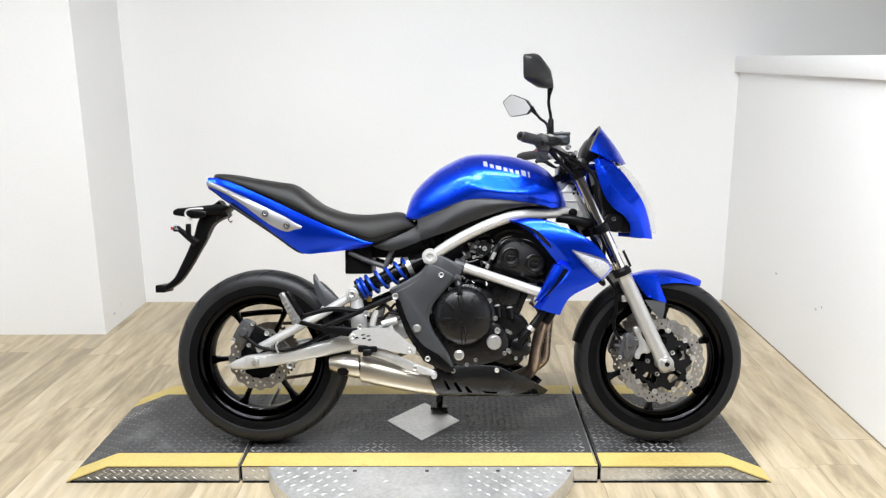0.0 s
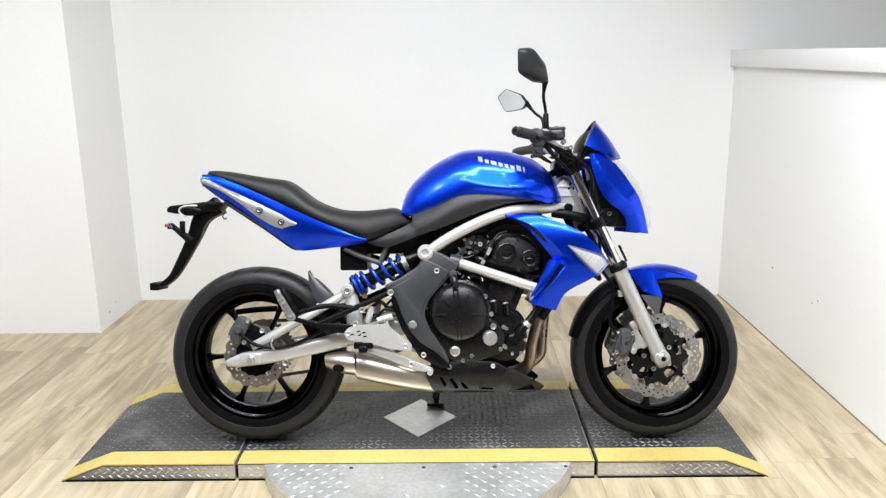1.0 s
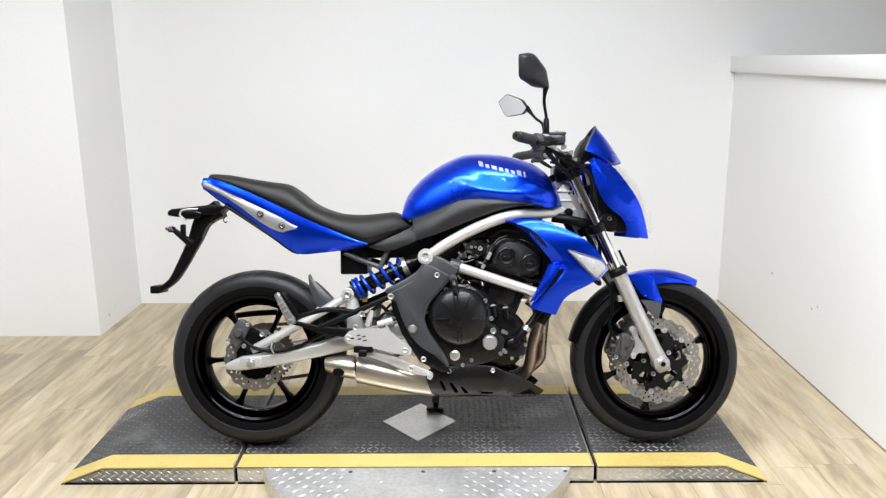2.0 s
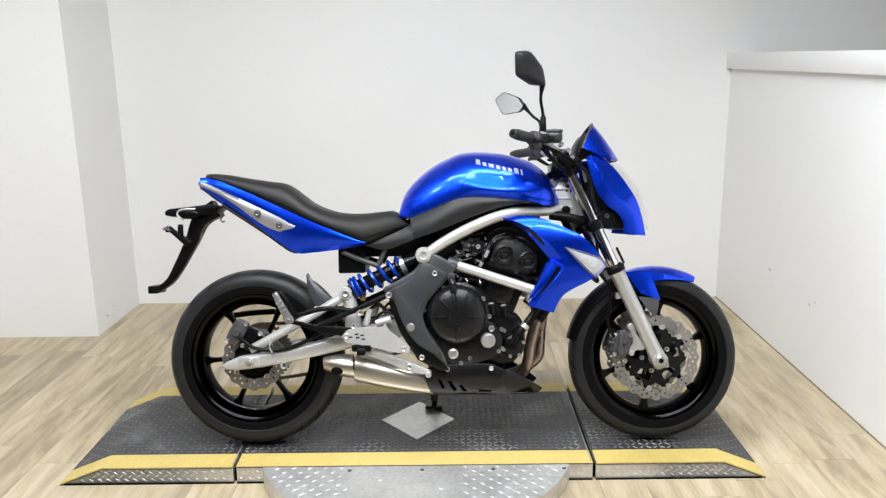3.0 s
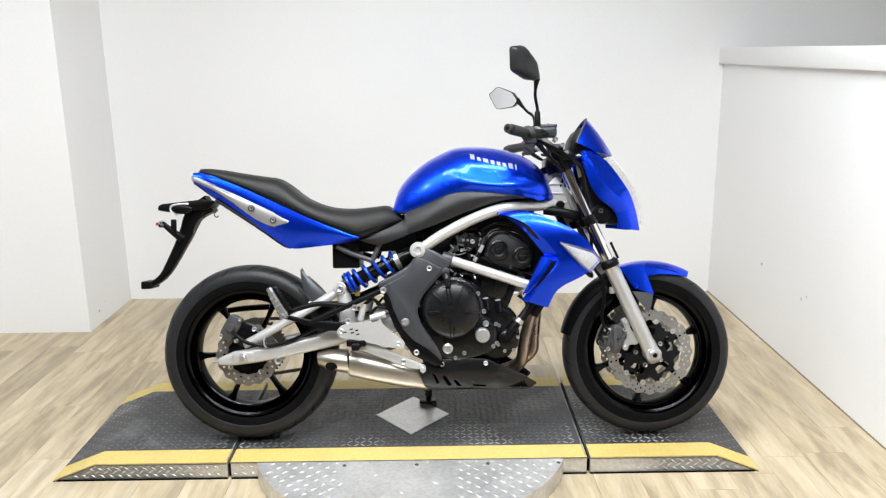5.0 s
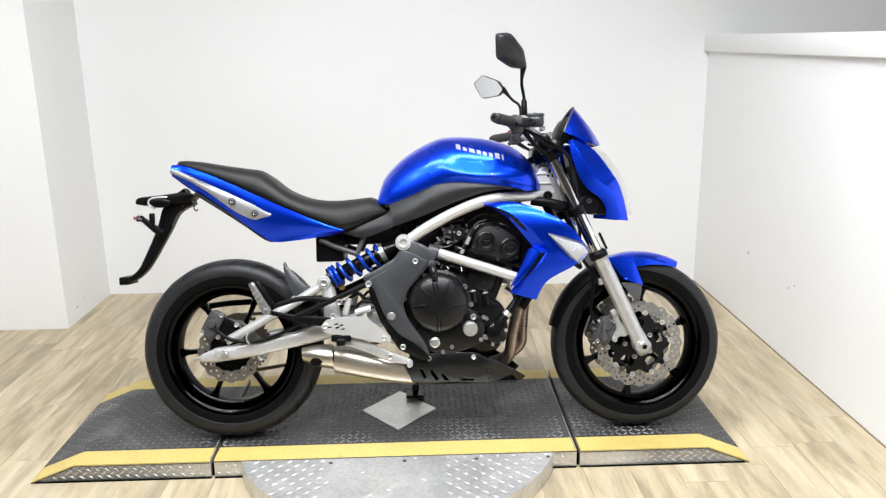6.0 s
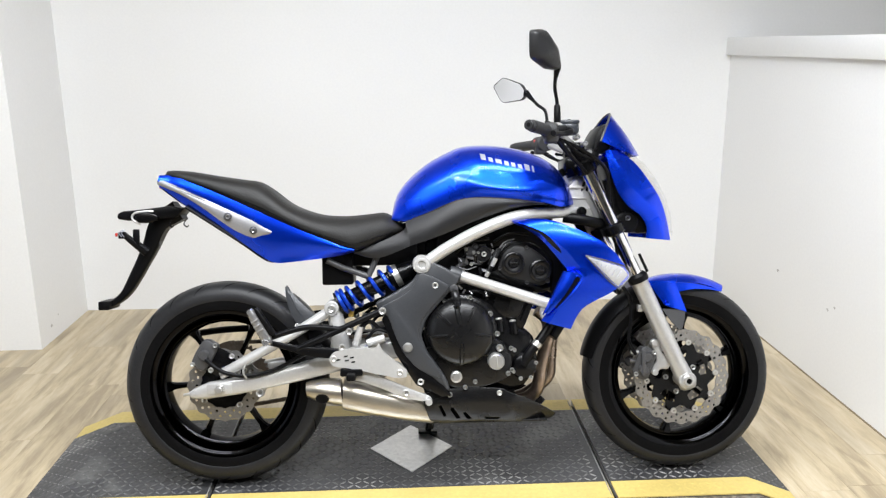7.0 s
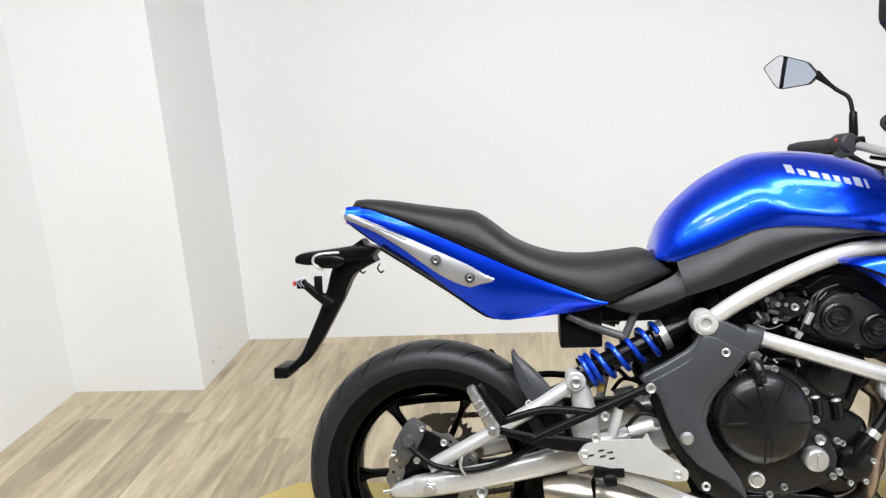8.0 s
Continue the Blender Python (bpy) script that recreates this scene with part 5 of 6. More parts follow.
tube(bm, cr([(0.131, -0.140, 0.700), (0.120, -0.146, 0.676), (0.108, -0.146, 0.652), (0.086, -0.142, 0.615)], 6), 0.0048, 10)
hose = part("vent_hose", bm, "plastic", engine)
for p, q in (((0.118, -0.146, 0.672), (0.106, -0.146, 0.648)), ((0.096, -0.144, 0.632), (0.088, -0.142, 0.618))):
    bm = bmesh.new()
    rod(bm, p, q, 0.0066, 12, 0.2)
    part("hose_sleeve", bm, "bolt", hose, "silver hose sleeve")

# -- muffler with slanted tip
bm = bmesh.new()
axis = [(-0.060, 0.213, 0.036), (-0.078, 0.214, 0.041), (-0.150, 0.230, 0.0435), (-0.250, 0.253, 0.0450), (-0.336, 0.273, 0.0460), (-0.341, 0.2745, 0.0440)]
secs = []
for x, z, h in axis:
    secs.append([Vector((x + 0.25 * h * math.sin(a) * 0.3, at([(-0.20, -0.118), (-0.06, -0.090)], x) + 0.050 * math.copysign(abs(math.cos(a)) ** 0.75, math.cos(a)), z + h * math.copysign(abs(math.sin(a)) ** 0.8, math.sin(a)))) for a in (2 * math.pi * k / 32 for k in range(32))])
rings(bm, secs)
muf = part("muffler", bm, "steel", bike, "brushed steel stub muffler under the engine", 0.9)
bm = bmesh.new()
tube(bm, [(-0.340, -0.118, 0.2790), (-0.346, -0.118, 0.2805)], 0.0380, 32)
for v in bm.verts:
    v.co.y = -0.118 + (v.co.y + 0.118) * 1.26
part("muffler_seam", bm, "dark_gap", muf)
bm = bmesh.new()
secs = []
for f in np.linspace(0, 1, 8):
    x, z, h = -0.345 - 0.105 * f, 0.278 + 0.010 * f, 0.041 * (1 - 0.45 * f ** 2.2)
    secs.append([Vector((x - 0.10 * h * math.sin(a), -0.118 + 0.048 * (1 - 0.45 * f ** 2) * math.cos(a), z + h * math.sin(a))) for a in (2 * math.pi * k / 32 for k in range(32))])
rings(bm, secs)
part("muffler_tip", bm, "steel", muf, "polished slanted tip", 0.9)
bm = bmesh.new()
turn = Vector((-0.25, -0.90, -0.36)).to_track_quat("Y", "Z").to_matrix()
lathe(bm, [(0, 0), (0.014, 0), (0.017, 0.002), (0.018, -0.004), (0.016, -0.010)], (0, 0, 0), 24)
for v in bm.verts:
    v.co = turn @ Vector((v.co.x * 1.2, v.co.y, v.co.z * 0.85)) + Vector((-0.402, -0.1560, 0.2680))
part("outlet", bm, "dark_gap", muf, "dark exhaust outlet")
# belly pan with slots
bm = bmesh.new()
out = round_loop([(-0.107, 0.262), (-0.098, 0.274), (-0.056, 0.286), (0.060, 0.290), (0.131, 0.285), (0.172, 0.263), (0.205, 0.253), (0.262, 0.220), (0.304, 0.190), (0.288, 0.175), (0.173, 0.176), (0.100, 0.182), (0.029, 0.183), (-0.042, 0.177), (-0.085, 0.186), (-0.100, 0.232)])
slits = [[(-0.060, 0.236), (-0.052, 0.240), (-0.036, 0.206), (-0.044, 0.202)], [(-0.026, 0.228), (-0.016, 0.232), (0.006, 0.196), (-0.006, 0.194)], [(0.012, 0.214), (0.020, 0.217), (0.040, 0.193), (0.026, 0.192)], [(0.075, 0.198), (0.125, 0.194), (0.120, 0.189), (0.085, 0.190)]]
for s in (-1, 1):
    slab(bm, out, s * 0.142, s * 0.152, slits, bevel=0.0025, bend=lambda x, z: s * (0.006 * math.sin((z - 0.175) * 27) - 1.1 * max(0, 0.225 - z) ** 1.3 - 0.5 * max(0, x - 0.17) ** 1.2))
box(bm, (-0.08, -0.128, 0.176), (0.27, 0.128, 0.183), 0.002)
belly = part("belly_pan", bm, "satin", bike, "matt black belly pan with slots", 0.8)
bm = bmesh.new()
box(bm, (-0.05, -0.120, 0.185), (0.18, 0.120, 0.262), 0.01)
part("catalyst_box", bm, "dark_gap", belly)
for x, z in ((-0.026, 0.270), (0.122, 0.272)):
    bolt((x, -0.156, z), belly, 0.008, 0.005)
# side stand, down on the far side
bm = bmesh.new()
tube(bm, [(-0.06, 0.13, 0.25), (-0.075, 0.20, 0.12), (-0.08, 0.245, 0.056)], [0.013, 0.012, 0.011], 12)
box(bm, (-0.115, 0.225, 0.049), (-0.05, 0.275, 0.058), 0.003)
part("side_stand", bm, "plastic", bike, "black side stand folded out")
bm = bmesh.new()
tube(bm, cr([(-0.085, -0.02, 0.19), (-0.078, -0.02, 0.155), (-0.080, -0.02, 0.135)], 4), 0.009, 10)
part("drain_tube", bm, "plastic", bike)

# -- swingarm with brace, axle plate, calliper arm
for s in (-1, 1):
    bm = bmesh.new()
    secs = []
    for x, z, h, w in ((-0.795, 0.283, 0.008, 0.010), (-0.785, 0.284, 0.014, 0.016), (-0.740, 0.293, 0.024, 0.020), (-0.650, 0.306, 0.026, 0.020), (-0.560, 0.322, 0.025, 0.020), (-0.470, 0.341, 0.026, 0.020), (-0.380, 0.364, 0.029, 0.022), (-0.280, 0.390, 0.030, 0.022), (-0.150, 0.415, 0.034, 0.022)):
        secs.append([Vector((x, s * 0.112 + w * p, z + h * q)) for p, q in ((-1, -0.55), (-0.75, -0.92), (-0.3, -1), (0.3, -1), (0.75, -0.92), (1, -0.55), (1, 0.55), (0.75, 0.92), (0.3, 1), (-0.3, 1), (-0.75, 0.92), (-1, 0.55))])
    rings(bm, secs)
    arm = part("swingarm", bm, "silver", bike, "silver braced swingarm", 0.9)
    if s < 0:
        bm = bmesh.new()
        tube(bm, cr([(-0.705, -0.110, 0.338), (-0.615, -0.108, 0.386), (-0.497, -0.106, 0.450), (-0.400, -0.104, 0.508), (-0.372, -0.104, 0.526)], 5), [0.0165] * 21, 14, flat=0.8)
        part("brace", bm, "silver", arm)
        bm = bmesh.new()
        rod(bm, (-0.372, -0.128, 0.530), (-0.372, -0.060, 0.530), 0.022, 26)
        tube(bm, [(-0.365, -0.100, 0.520), (-0.352, -0.100, 0.450), (-0.350, -0.100, 0.400)], [0.022, 0.026, 0.030], 16)
        part("shock_mount", bm, "alloy", arm)
        bolt((-0.372, -0.128, 0.530), arm, 0.012, 0.007)
        bm = bmesh.new()
        box(bm, (-0.742, -0.1355, 0.284), (-0.668, -0.129, 0.316), 0.003)
        part("axle_plate", bm, "silver", arm, "bright axle adjuster plate")
        bm = bmesh.new()
        rod(bm, (-0.7025, -0.150, 0.300), (-0.7025, -0.135, 0.300), 0.015, 6, 0.1)
        rod(bm, (-0.7025, -0.156, 0.300), (-0.7025, -0.135, 0.300), 0.009, 16)
        part("axle_nut", bm, "bolt", arm)
        bolt((-0.588, -0.118, 0.284), arm, 0.0135, 0.012)
        bm = bmesh.new()
        rod(bm, (-0.588, -0.118, 0.284), (-0.588, 0.0, 0.284), 0.009, 14)
        part("roller_pin", bm, "bolt", arm)
        bm = bmesh.new()
        tube(bm, [(-0.790, -0.112, 0.284), (-0.815, -0.112, 0.280)], 0.0045, 10)
        part("adjuster", bm, "bolt", arm)
        bm = bmesh.new()
        slab(bm, round_loop([(-0.765, 0.400), (-0.725, 0.425), (-0.680, 0.400), (-0.640, 0.345), (-0.655, 0.325), (-0.710, 0.325), (-0.745, 0.345)]), -0.098, -0.086, bevel=0.003)
        part("calliper_arm", bm, "engine", arm, "grey calliper bracket")
        for x, z in ((-0.672, 0.392), (-0.735, 0.352), (-0.655, 0.345)):
            bolt((x, -0.105, z), arm, 0.008, 0.006)
        bm = bmesh.new()
        tube(bm, cr([(-0.745, -0.118, 0.385), (-0.715, -0.135, 0.365), (-0.679, -0.137, 0.346), (-0.611, -0.136, 0.338), (-0.533, -0.134, 0.357), (-0.465, -0.132, 0.392), (-0.40, -0.13, 0.42)], 6), 0.0065, 10)
        part("brake_hose", bm, "plastic", arm, "black rubber brake hose")
        bm = bmesh.new()
        tube(bm, cr([(-0.628, -0.138, 0.370), (-0.632, -0.145, 0.350), (-0.622, -0.143, 0.330)], 4), 0.003, 8)
        part("hose_guide", bm, "bolt", arm)
# -- hugger
bm = bmesh.new()
rows = []
for d in np.linspace(53, 12, 12):
    f = (53 - d) / 41
    wide = 0.042 + 0.043 * min(1, f * 1.6)
    rows.append([arc_pt(RA, 0.334 - 0.045 * abs(q) ** 3 * (0.3 + f), d, wide * q) for q in np.linspace(-1, 1, 11)])
shell(bm, rows, 0.003)
hug = part("hugger", bm, "plastic", bike, "black rear hugger", 0.9)
bm = bmesh.new()
shell(bm, band([(-0.509, -0.082, 0.598), (-0.490, -0.088, 0.572), (-0.455, -0.094, 0.536), (-0.424, -0.096, 0.507), (-0.400, -0.096, 0.475)], [(-0.510, -0.084, 0.592), (-0.506, -0.092, 0.552), (-0.494, -0.098, 0.515), (-0.478, -0.100, 0.487), (-0.470, -0.100, 0.462)], 6, 5, 0.004), 0.003)
hs = part("hugger_side", bm, "pivot", hug, "pointed black hugger side")
bm = bmesh.new()
tube(bm, cr([(-0.500, -0.094, 0.572), (-0.478, -0.102, 0.530), (-0.450, -0.103, 0.490)], 5), 0.002, 6)
part("hugger_rib", bm, "pivot", hs)
bolt((-0.477, -0.100, 0.478), hug, 0.008, 0.005)

# -- shock absorber with blue spring
A, B = Vector((-0.372, -0.088, 0.532)), Vector((-0.105, -0.080, 0.655))
ax = (B - A).normalized()
u = ax.orthogonal().normalized()
v_ = ax.cross(u)
bm = bmesh.new()
tube(bm, [A + ax * q for q in (0.0, 0.03, 0.035, 0.19, 0.195, 0.205, 0.29)], [0.018, 0.020, 0.023, 0.024, 0.034, 0.034, 0.024], 22)
shock = part("shock_absorber", bm, "engine", bike, "black shock absorber with a blue coil spring", 0.8)
bm = bmesh.new()
pts = []
for k in range(181):
    f = k / 180
    turn = 6.3 * f * 2 * math.pi
    q = 0.028 + at([(0, 0), (0.16, 0.012), (0.32, 0.030), (0.92, 0.168), (1, 0.178)], f)
    pts.append(A + ax * q + (u * math.cos(turn) + v_ * math.sin(turn)) * 0.0345)
tube(bm, pts, 0.0062, 8)
part("spring", bm, "spring", shock, "blue coil spring")
bm = bmesh.new()
tube(bm, [A + ax * q for q in (0.203, 0.206, 0.222, 0.225)], [0.030, 0.034, 0.034, 0.030], 22)
part("preload_ring", bm, "bolt", shock, "bright notched preload ring")
bm = bmesh.new()
tube(bm, [A + ax * 0.018, A + ax * 0.028], 0.036, 22)
part("spring_seat", bm, "engine", shock)
bm = bmesh.new()
box(bm, (-0.325, -0.095, 0.500), (-0.308, -0.080, 0.530), 0.003)
part("tag", bm, "brass", shock, "small yellow tag")

# -- subframe, battery box, hidden airbox and inner dark mass
for s in (-1, 1):
    bm = bmesh.new()
    tube(bm, [(-0.385, s * 0.095, 0.672), (-0.335, s * 0.098, 0.648), (-0.262, s * 0.100, 0.622)], 0.009, 12)
    tube(bm, [(-0.262, s * 0.100, 0.622), (-0.235, s * 0.100, 0.680)], 0.009, 12)
    part("subframe_tube", bm, "grey", bike)
bm = bmesh.new()
box(bm, (-0.402, -0.080, 0.596), (-0.308, 0.080, 0.690), 0.006)
part("battery_box", bm, "plastic", bike, "black battery box")
bm = bmesh.new()
box(bm, (-0.335, -0.072, 0.652), (-0.11, 0.072, 0.716), 0.008)
part("seat_tray", bm, "plastic", bike, "black tray under the seat")
bm = bmesh.new()
box(bm, (-0.30, -0.055, 0.655), (0.02, 0.055, 0.780), 0.02)
box(bm, (-0.06, -0.105, 0.700), (0.30, 0.105, 0.840), 0.02)
part("airbox", bm, "plastic", bike)
bm = bmesh.new()
box(bm, (-0.09, -0.075, 0.52), (0.13, 0.075, 0.73), 0.02)
part("throttle_body", bm, "plastic", bike)
for x, z, y, r in ((0.045, 0.690, -0.12, 0.016), (0.070, 0.665, -0.125, 0.013), (0.022, 0.660, -0.12, 0.012), (0.060, 0.705, -0.12, 0.010), (0.090, 0.690, -0.118, 0.012)):
    bm = bmesh.new()
    lathe(bm, [(0, -0.014), (r * 0.5, -0.014), (r * 0.55, -0.008), (r, -0.008), (r, 0.05)], (x, y, z), 16)
    part("throttle_fitting", bm, "caliper", engine)
for x, z in ((0.030, 0.700), (0.052, 0.690), (0.074, 0.665), (0.020, 0.640), (0.045, 0.655)):
    bolt((x, -0.138, z), engine, 0.0055, 0.005)
for pts in ([(0.00, -0.13, 0.69), (0.04, -0.14, 0.72), (0.10, -0.13, 0.73)], [(0.10, -0.13, 0.62), (0.105, -0.14, 0.66), (0.125, -0.13, 0.70)], [(0.02, -0.13, 0.57), (0.06, -0.145, 0.575), (0.10, -0.13, 0.56)], [(-0.02, -0.14, 0.57), (0.0, -0.15, 0.60), (0.02, -0.14, 0.62)], [(0.115, -0.12, 0.72), (0.16, -0.125, 0.745), (0.22, -0.12, 0.74)]):
    bm = bmesh.new()
    tube(bm, cr(pts, 6), 0.0045, 8)
    part("engine_cable", bm, "plastic", engine)
for pts in ([(0.085, -0.142, 0.600), (0.095, -0.146, 0.635), (0.112, -0.142, 0.672), (0.150, -0.138, 0.712)], [(0.112, -0.142, 0.672), (0.140, -0.140, 0.715), (0.175, -0.135, 0.728)], [(0.000, -0.140, 0.652), (0.030, -0.146, 0.640), (0.060, -0.142, 0.648)]):
    bm = bmesh.new()
    tube(bm, cr(pts, 6), 0.0016, 8)
    part("thin_cable", bm, "caliper", engine, "thin grey cable")
rng = random.Random(11)
for k in range(26):
    x, z = 0.005 + 0.105 * rng.random(), 0.585 + 0.13 * rng.random()
    if z > 0.76 - 0.9 * abs(x - 0.09):
        continue
    bm = bmesh.new()
    d = Vector((rng.uniform(-1, 1), rng.uniform(-0.5, 0.1), rng.uniform(-1, 1))).normalized() * rng.uniform(0.006, 0.013)
    c = Vector((x, -0.128 - 0.012 * rng.random(), z))
    rod(bm, c - d, c + d, rng.uniform(0.0025, 0.0055), 10, 0.2)
    part("injector_fitting", bm, ("peg", "engine", "caliper", "caliper", "engine")[k % 5], engine)
for k in range(14):
    x, z = -0.005 + 0.105 * rng.random(), 0.575 + 0.030 * rng.random()
    z -= max(0, x - 0.03) * 0.35
    bm = bmesh.new()
    d = Vector((rng.uniform(-1, 1), rng.uniform(-0.4, 0.1), rng.uniform(-1, 1))).normalized() * rng.uniform(0.006, 0.012)
    c = Vector((x, -0.138 - 0.008 * rng.random(), z))
    rod(bm, c - d, c + d, rng.uniform(0.002, 0.0042), 10, 0.2)
    part("wire_connector", bm, ("plastic", "caliper", "plastic", "peg")[k % 4], engine)
bm = bmesh.new()
slab(bm, [(0.100, 0.700), (0.150, 0.775), (0.230, 0.790), (0.335, 0.770), (0.345, 0.540), (0.290, 0.560), (0.285, 0.660), (0.240, 0.715), (0.170, 0.740)], -0.100, 0.100, bevel=0.006)
part("inner_panel", bm, "plastic", bike, "black inner panel behind the shroud")
# radiator behind the shrouds
bm = bmesh.new()
slab(bm, [(0.318, 0.745), (0.350, 0.755), (0.372, 0.540), (0.338, 0.520)], -0.165, 0.165, bevel=0.004)
part("radiator", bm, "plastic", bike, "black radiator")
# -- radiator shrouds: a blue boomerang on each side, with scoop, slot and clear turn signal
for s in (-1, 1):
    bm = bmesh.new()
    a = [(0.165, s * 0.165, 0.783), (0.244, s * 0.178, 0.788), (0.319, s * 0.195, 0.768), (0.422, s * 0.212, 0.717), (0.478, s * 0.212, 0.660), (0.499, s * 0.208, 0.615), (0.452, s * 0.206, 0.572), (0.366, s * 0.200, 0.524), (0.330, s * 0.192, 0.462)]
    b = [(0.165, s * 0.164, 0.777), (0.205, s * 0.170, 0.758), (0.244, s * 0.178, 0.730), (0.274, s * 0.186, 0.697), (0.300, s * 0.192, 0.664), (0.322, s * 0.198, 0.632), (0.312, s * 0.200, 0.606), (0.285, s * 0.198, 0.550), (0.243, s * 0.190, 0.489)]
    rows = band(a, b, 6, 13)
    for i, r in enumerate(rows):
        rise = 0.017 + 0.010 * max(0.0, 1 - i / (0.5 * len(rows)))
        for j in range(14):
            u = j / 13
            r[j].y += s * rise * ((u / 0.77) ** 0.75 if u < 0.77 else ((1 - u) / 0.23) ** 0.9)
    shell(bm, rows, 0.005)
    sh = part("radiator_shroud", bm, "blue", bike, "gloss blue radiator shroud", 0.5)
    # scoop along the lower limb: a tilted inner face, a recessed slot and a rounded outer lip
    bm = bmesh.new()
    shell(bm, band([(0.306, s * 0.207, 0.634), (0.275, s * 0.207, 0.570), (0.245, s * 0.198, 0.508)], [(0.342, s * 0.231, 0.624), (0.306, s * 0.228, 0.566), (0.262, s * 0.210, 0.510)], 6, 7, 0.007, (-0.6, s * 0.6, 0.5)), 0.004)
    part("scoop", bm, "blue", sh, "", 0.5)
    bm = bmesh.new()
    shell(bm, band([(0.340, s * 0.2260, 0.622), (0.315, s * 0.2252, 0.580), (0.280, s * 0.2190, 0.530)], [(0.353, s * 0.2270, 0.614), (0.323, s * 0.2255, 0.573), (0.283, s * 0.2190, 0.527)], 6, 4), 0.003)
    part("scoop_slot", bm, "plastic", sh, "dark slot of the scoop")
    bm = bmesh.new()
    tube(bm, cr([(0.338, s * 0.228, 0.630), (0.357, s * 0.229, 0.614), (0.324, s * 0.228, 0.567), (0.272, s * 0.214, 0.513)], 8), [0.0035] * 8 + [0.0045] * 9 + [0.0045 - 0.0004 * k for k in range(8)], 10)
    part("scoop_lip", bm, "blue", sh, "rounded lip of the scoop")
    bm = bmesh.new()
    shell(bm, band([(0.200, s * 0.1855, 0.768), (0.250, s * 0.196, 0.748), (0.288, s * 0.206, 0.710), (0.300, s * 0.208, 0.690)], [(0.200, s * 0.1845, 0.764), (0.240, s * 0.194, 0.744), (0.276, s * 0.205, 0.706), (0.298, s * 0.208, 0.688)], 6, 3), 0.003)
    part("vent_slot", bm, "plastic", sh, "narrow black vent slot").location.y = s * 0.009
    bm = bmesh.new()
    shell(bm, band([(0.368, s * 0.226, 0.680), (0.420, s * 0.230, 0.664), (0.478, s * 0.224, 0.645), (0.500, s * 0.216, 0.620)], [(0.372, s * 0.227, 0.674), (0.405, s * 0.230, 0.640), (0.440, s * 0.226, 0.603), (0.466, s * 0.216, 0.582)], 6, 5, 0.010, (0, s, 0)), 0.003)
    part("turn_signal", bm, "lens", sh, "clear turn signal lens", 0.9).location.y = s * 0.009
    bm = bmesh.new()
    shell(bm, band([(0.372, s * 0.222, 0.677), (0.420, s * 0.223, 0.660), (0.474, s * 0.217, 0.642), (0.494, s * 0.210, 0.620)], [(0.376, s * 0.222, 0.672), (0.408, s * 0.223, 0.642), (0.442, s * 0.218, 0.608), (0.464, s * 0.210, 0.588)], 6, 5), 0.002)
    # the shroud's shadow round the lens, drawn as a thin dark tube
    rim = bmesh.new()
    tube(rim, [Vector(p) + Vector((0, s * 0.010, 0)) for p in ((0.366, s * 0.226, 0.680), (0.420, s * 0.230, 0.666), (0.480, s * 0.224, 0.647), (0.502, s * 0.216, 0.620), (0.466, s * 0.216, 0.579), (0.438, s * 0.226, 0.601), (0.403, s * 0.230, 0.638), (0.366, s * 0.226, 0.680))], 0.0022, 8)
    part("signal_shadow_line", rim, "caliper", sh, "dark line standing for the shroud's shadow round the signal lens")
    part("signal_reflector", bm, "fork", sh, "bright signal reflector").location.y = s * 0.009
    for f in (0.26, 0.38, 0.50, 0.62, 0.74, 0.86):
        bm = bmesh.new()
        p = Vector((0.372, s * 0.225, 0.677)).lerp(Vector((0.490, s * 0.218, 0.630)), f)
        q = Vector((0.376, s * 0.225, 0.672)).lerp(Vector((0.462, s * 0.216, 0.590)), f)
        tube(bm, [p.lerp(q, 0.10), p.lerp(q, 0.66)], 0.0028, 8)
        part("signal_flute", bm, "reflector", sh).location.y = s * 0.009
    bm = bmesh.new()
    tube(bm, cr([(0.470, s * 0.20, 0.580), (0.480, s * 0.17, 0.565), (0.470, s * 0.14, 0.575)], 4), 0.008, 10)
    part("signal_wire", bm, "plastic", sh)

# -- headlight cowl: blue side panels, clear lens, visor over the gauges
for s in (-1, 1):
    bm = bmesh.new()
    a = [(0.506, s * 0.090, 0.990), (0.535, s * 0.092, 0.968), (0.566, s * 0.092, 0.938), (0.605, s * 0.090, 0.885), (0.634, s * 0.086, 0.838), (0.654, s * 0.080, 0.780), (0.668, s * 0.074, 0.714)]
    b = [(0.460, s * 0.100, 0.990), (0.464, s * 0.112, 0.955), (0.476, s * 0.118, 0.908), (0.496, s * 0.120, 0.858), (0.528, s * 0.116, 0.818), (0.562, s * 0.110, 0.794), (0.584, s * 0.104, 0.758), (0.584, s * 0.098, 0.722)]
    rows = band(a, b, 6, 14)
    for i, r in enumerate(rows):
        fold = 0.74 - 0.40 * i / (len(rows) - 1)
        for j in range(15):
            u = j / 14
            r[j].y += s * 0.016 * (u / fold if u < fold else (1 - u) / (1 - fold)) ** 0.85
    shell(bm, rows, 0.004)
    cw = part("headlight_cowl", bm, "blue", bike, "gloss blue headlight side cowl", 0.6)
    bm = bmesh.new()
    rod(bm, (0.532, s * 0.092, 0.772), (0.532, s * 0.060, 0.772), 0.033, 28, 0.2)
    part("cowl_recess", bm, "plastic", cw, "black recess with a bolt")
    bolt((0.530, s * 0.092, 0.784), cw, 0.008, 0.005, "caliper", out=s)
bm = bmesh.new()
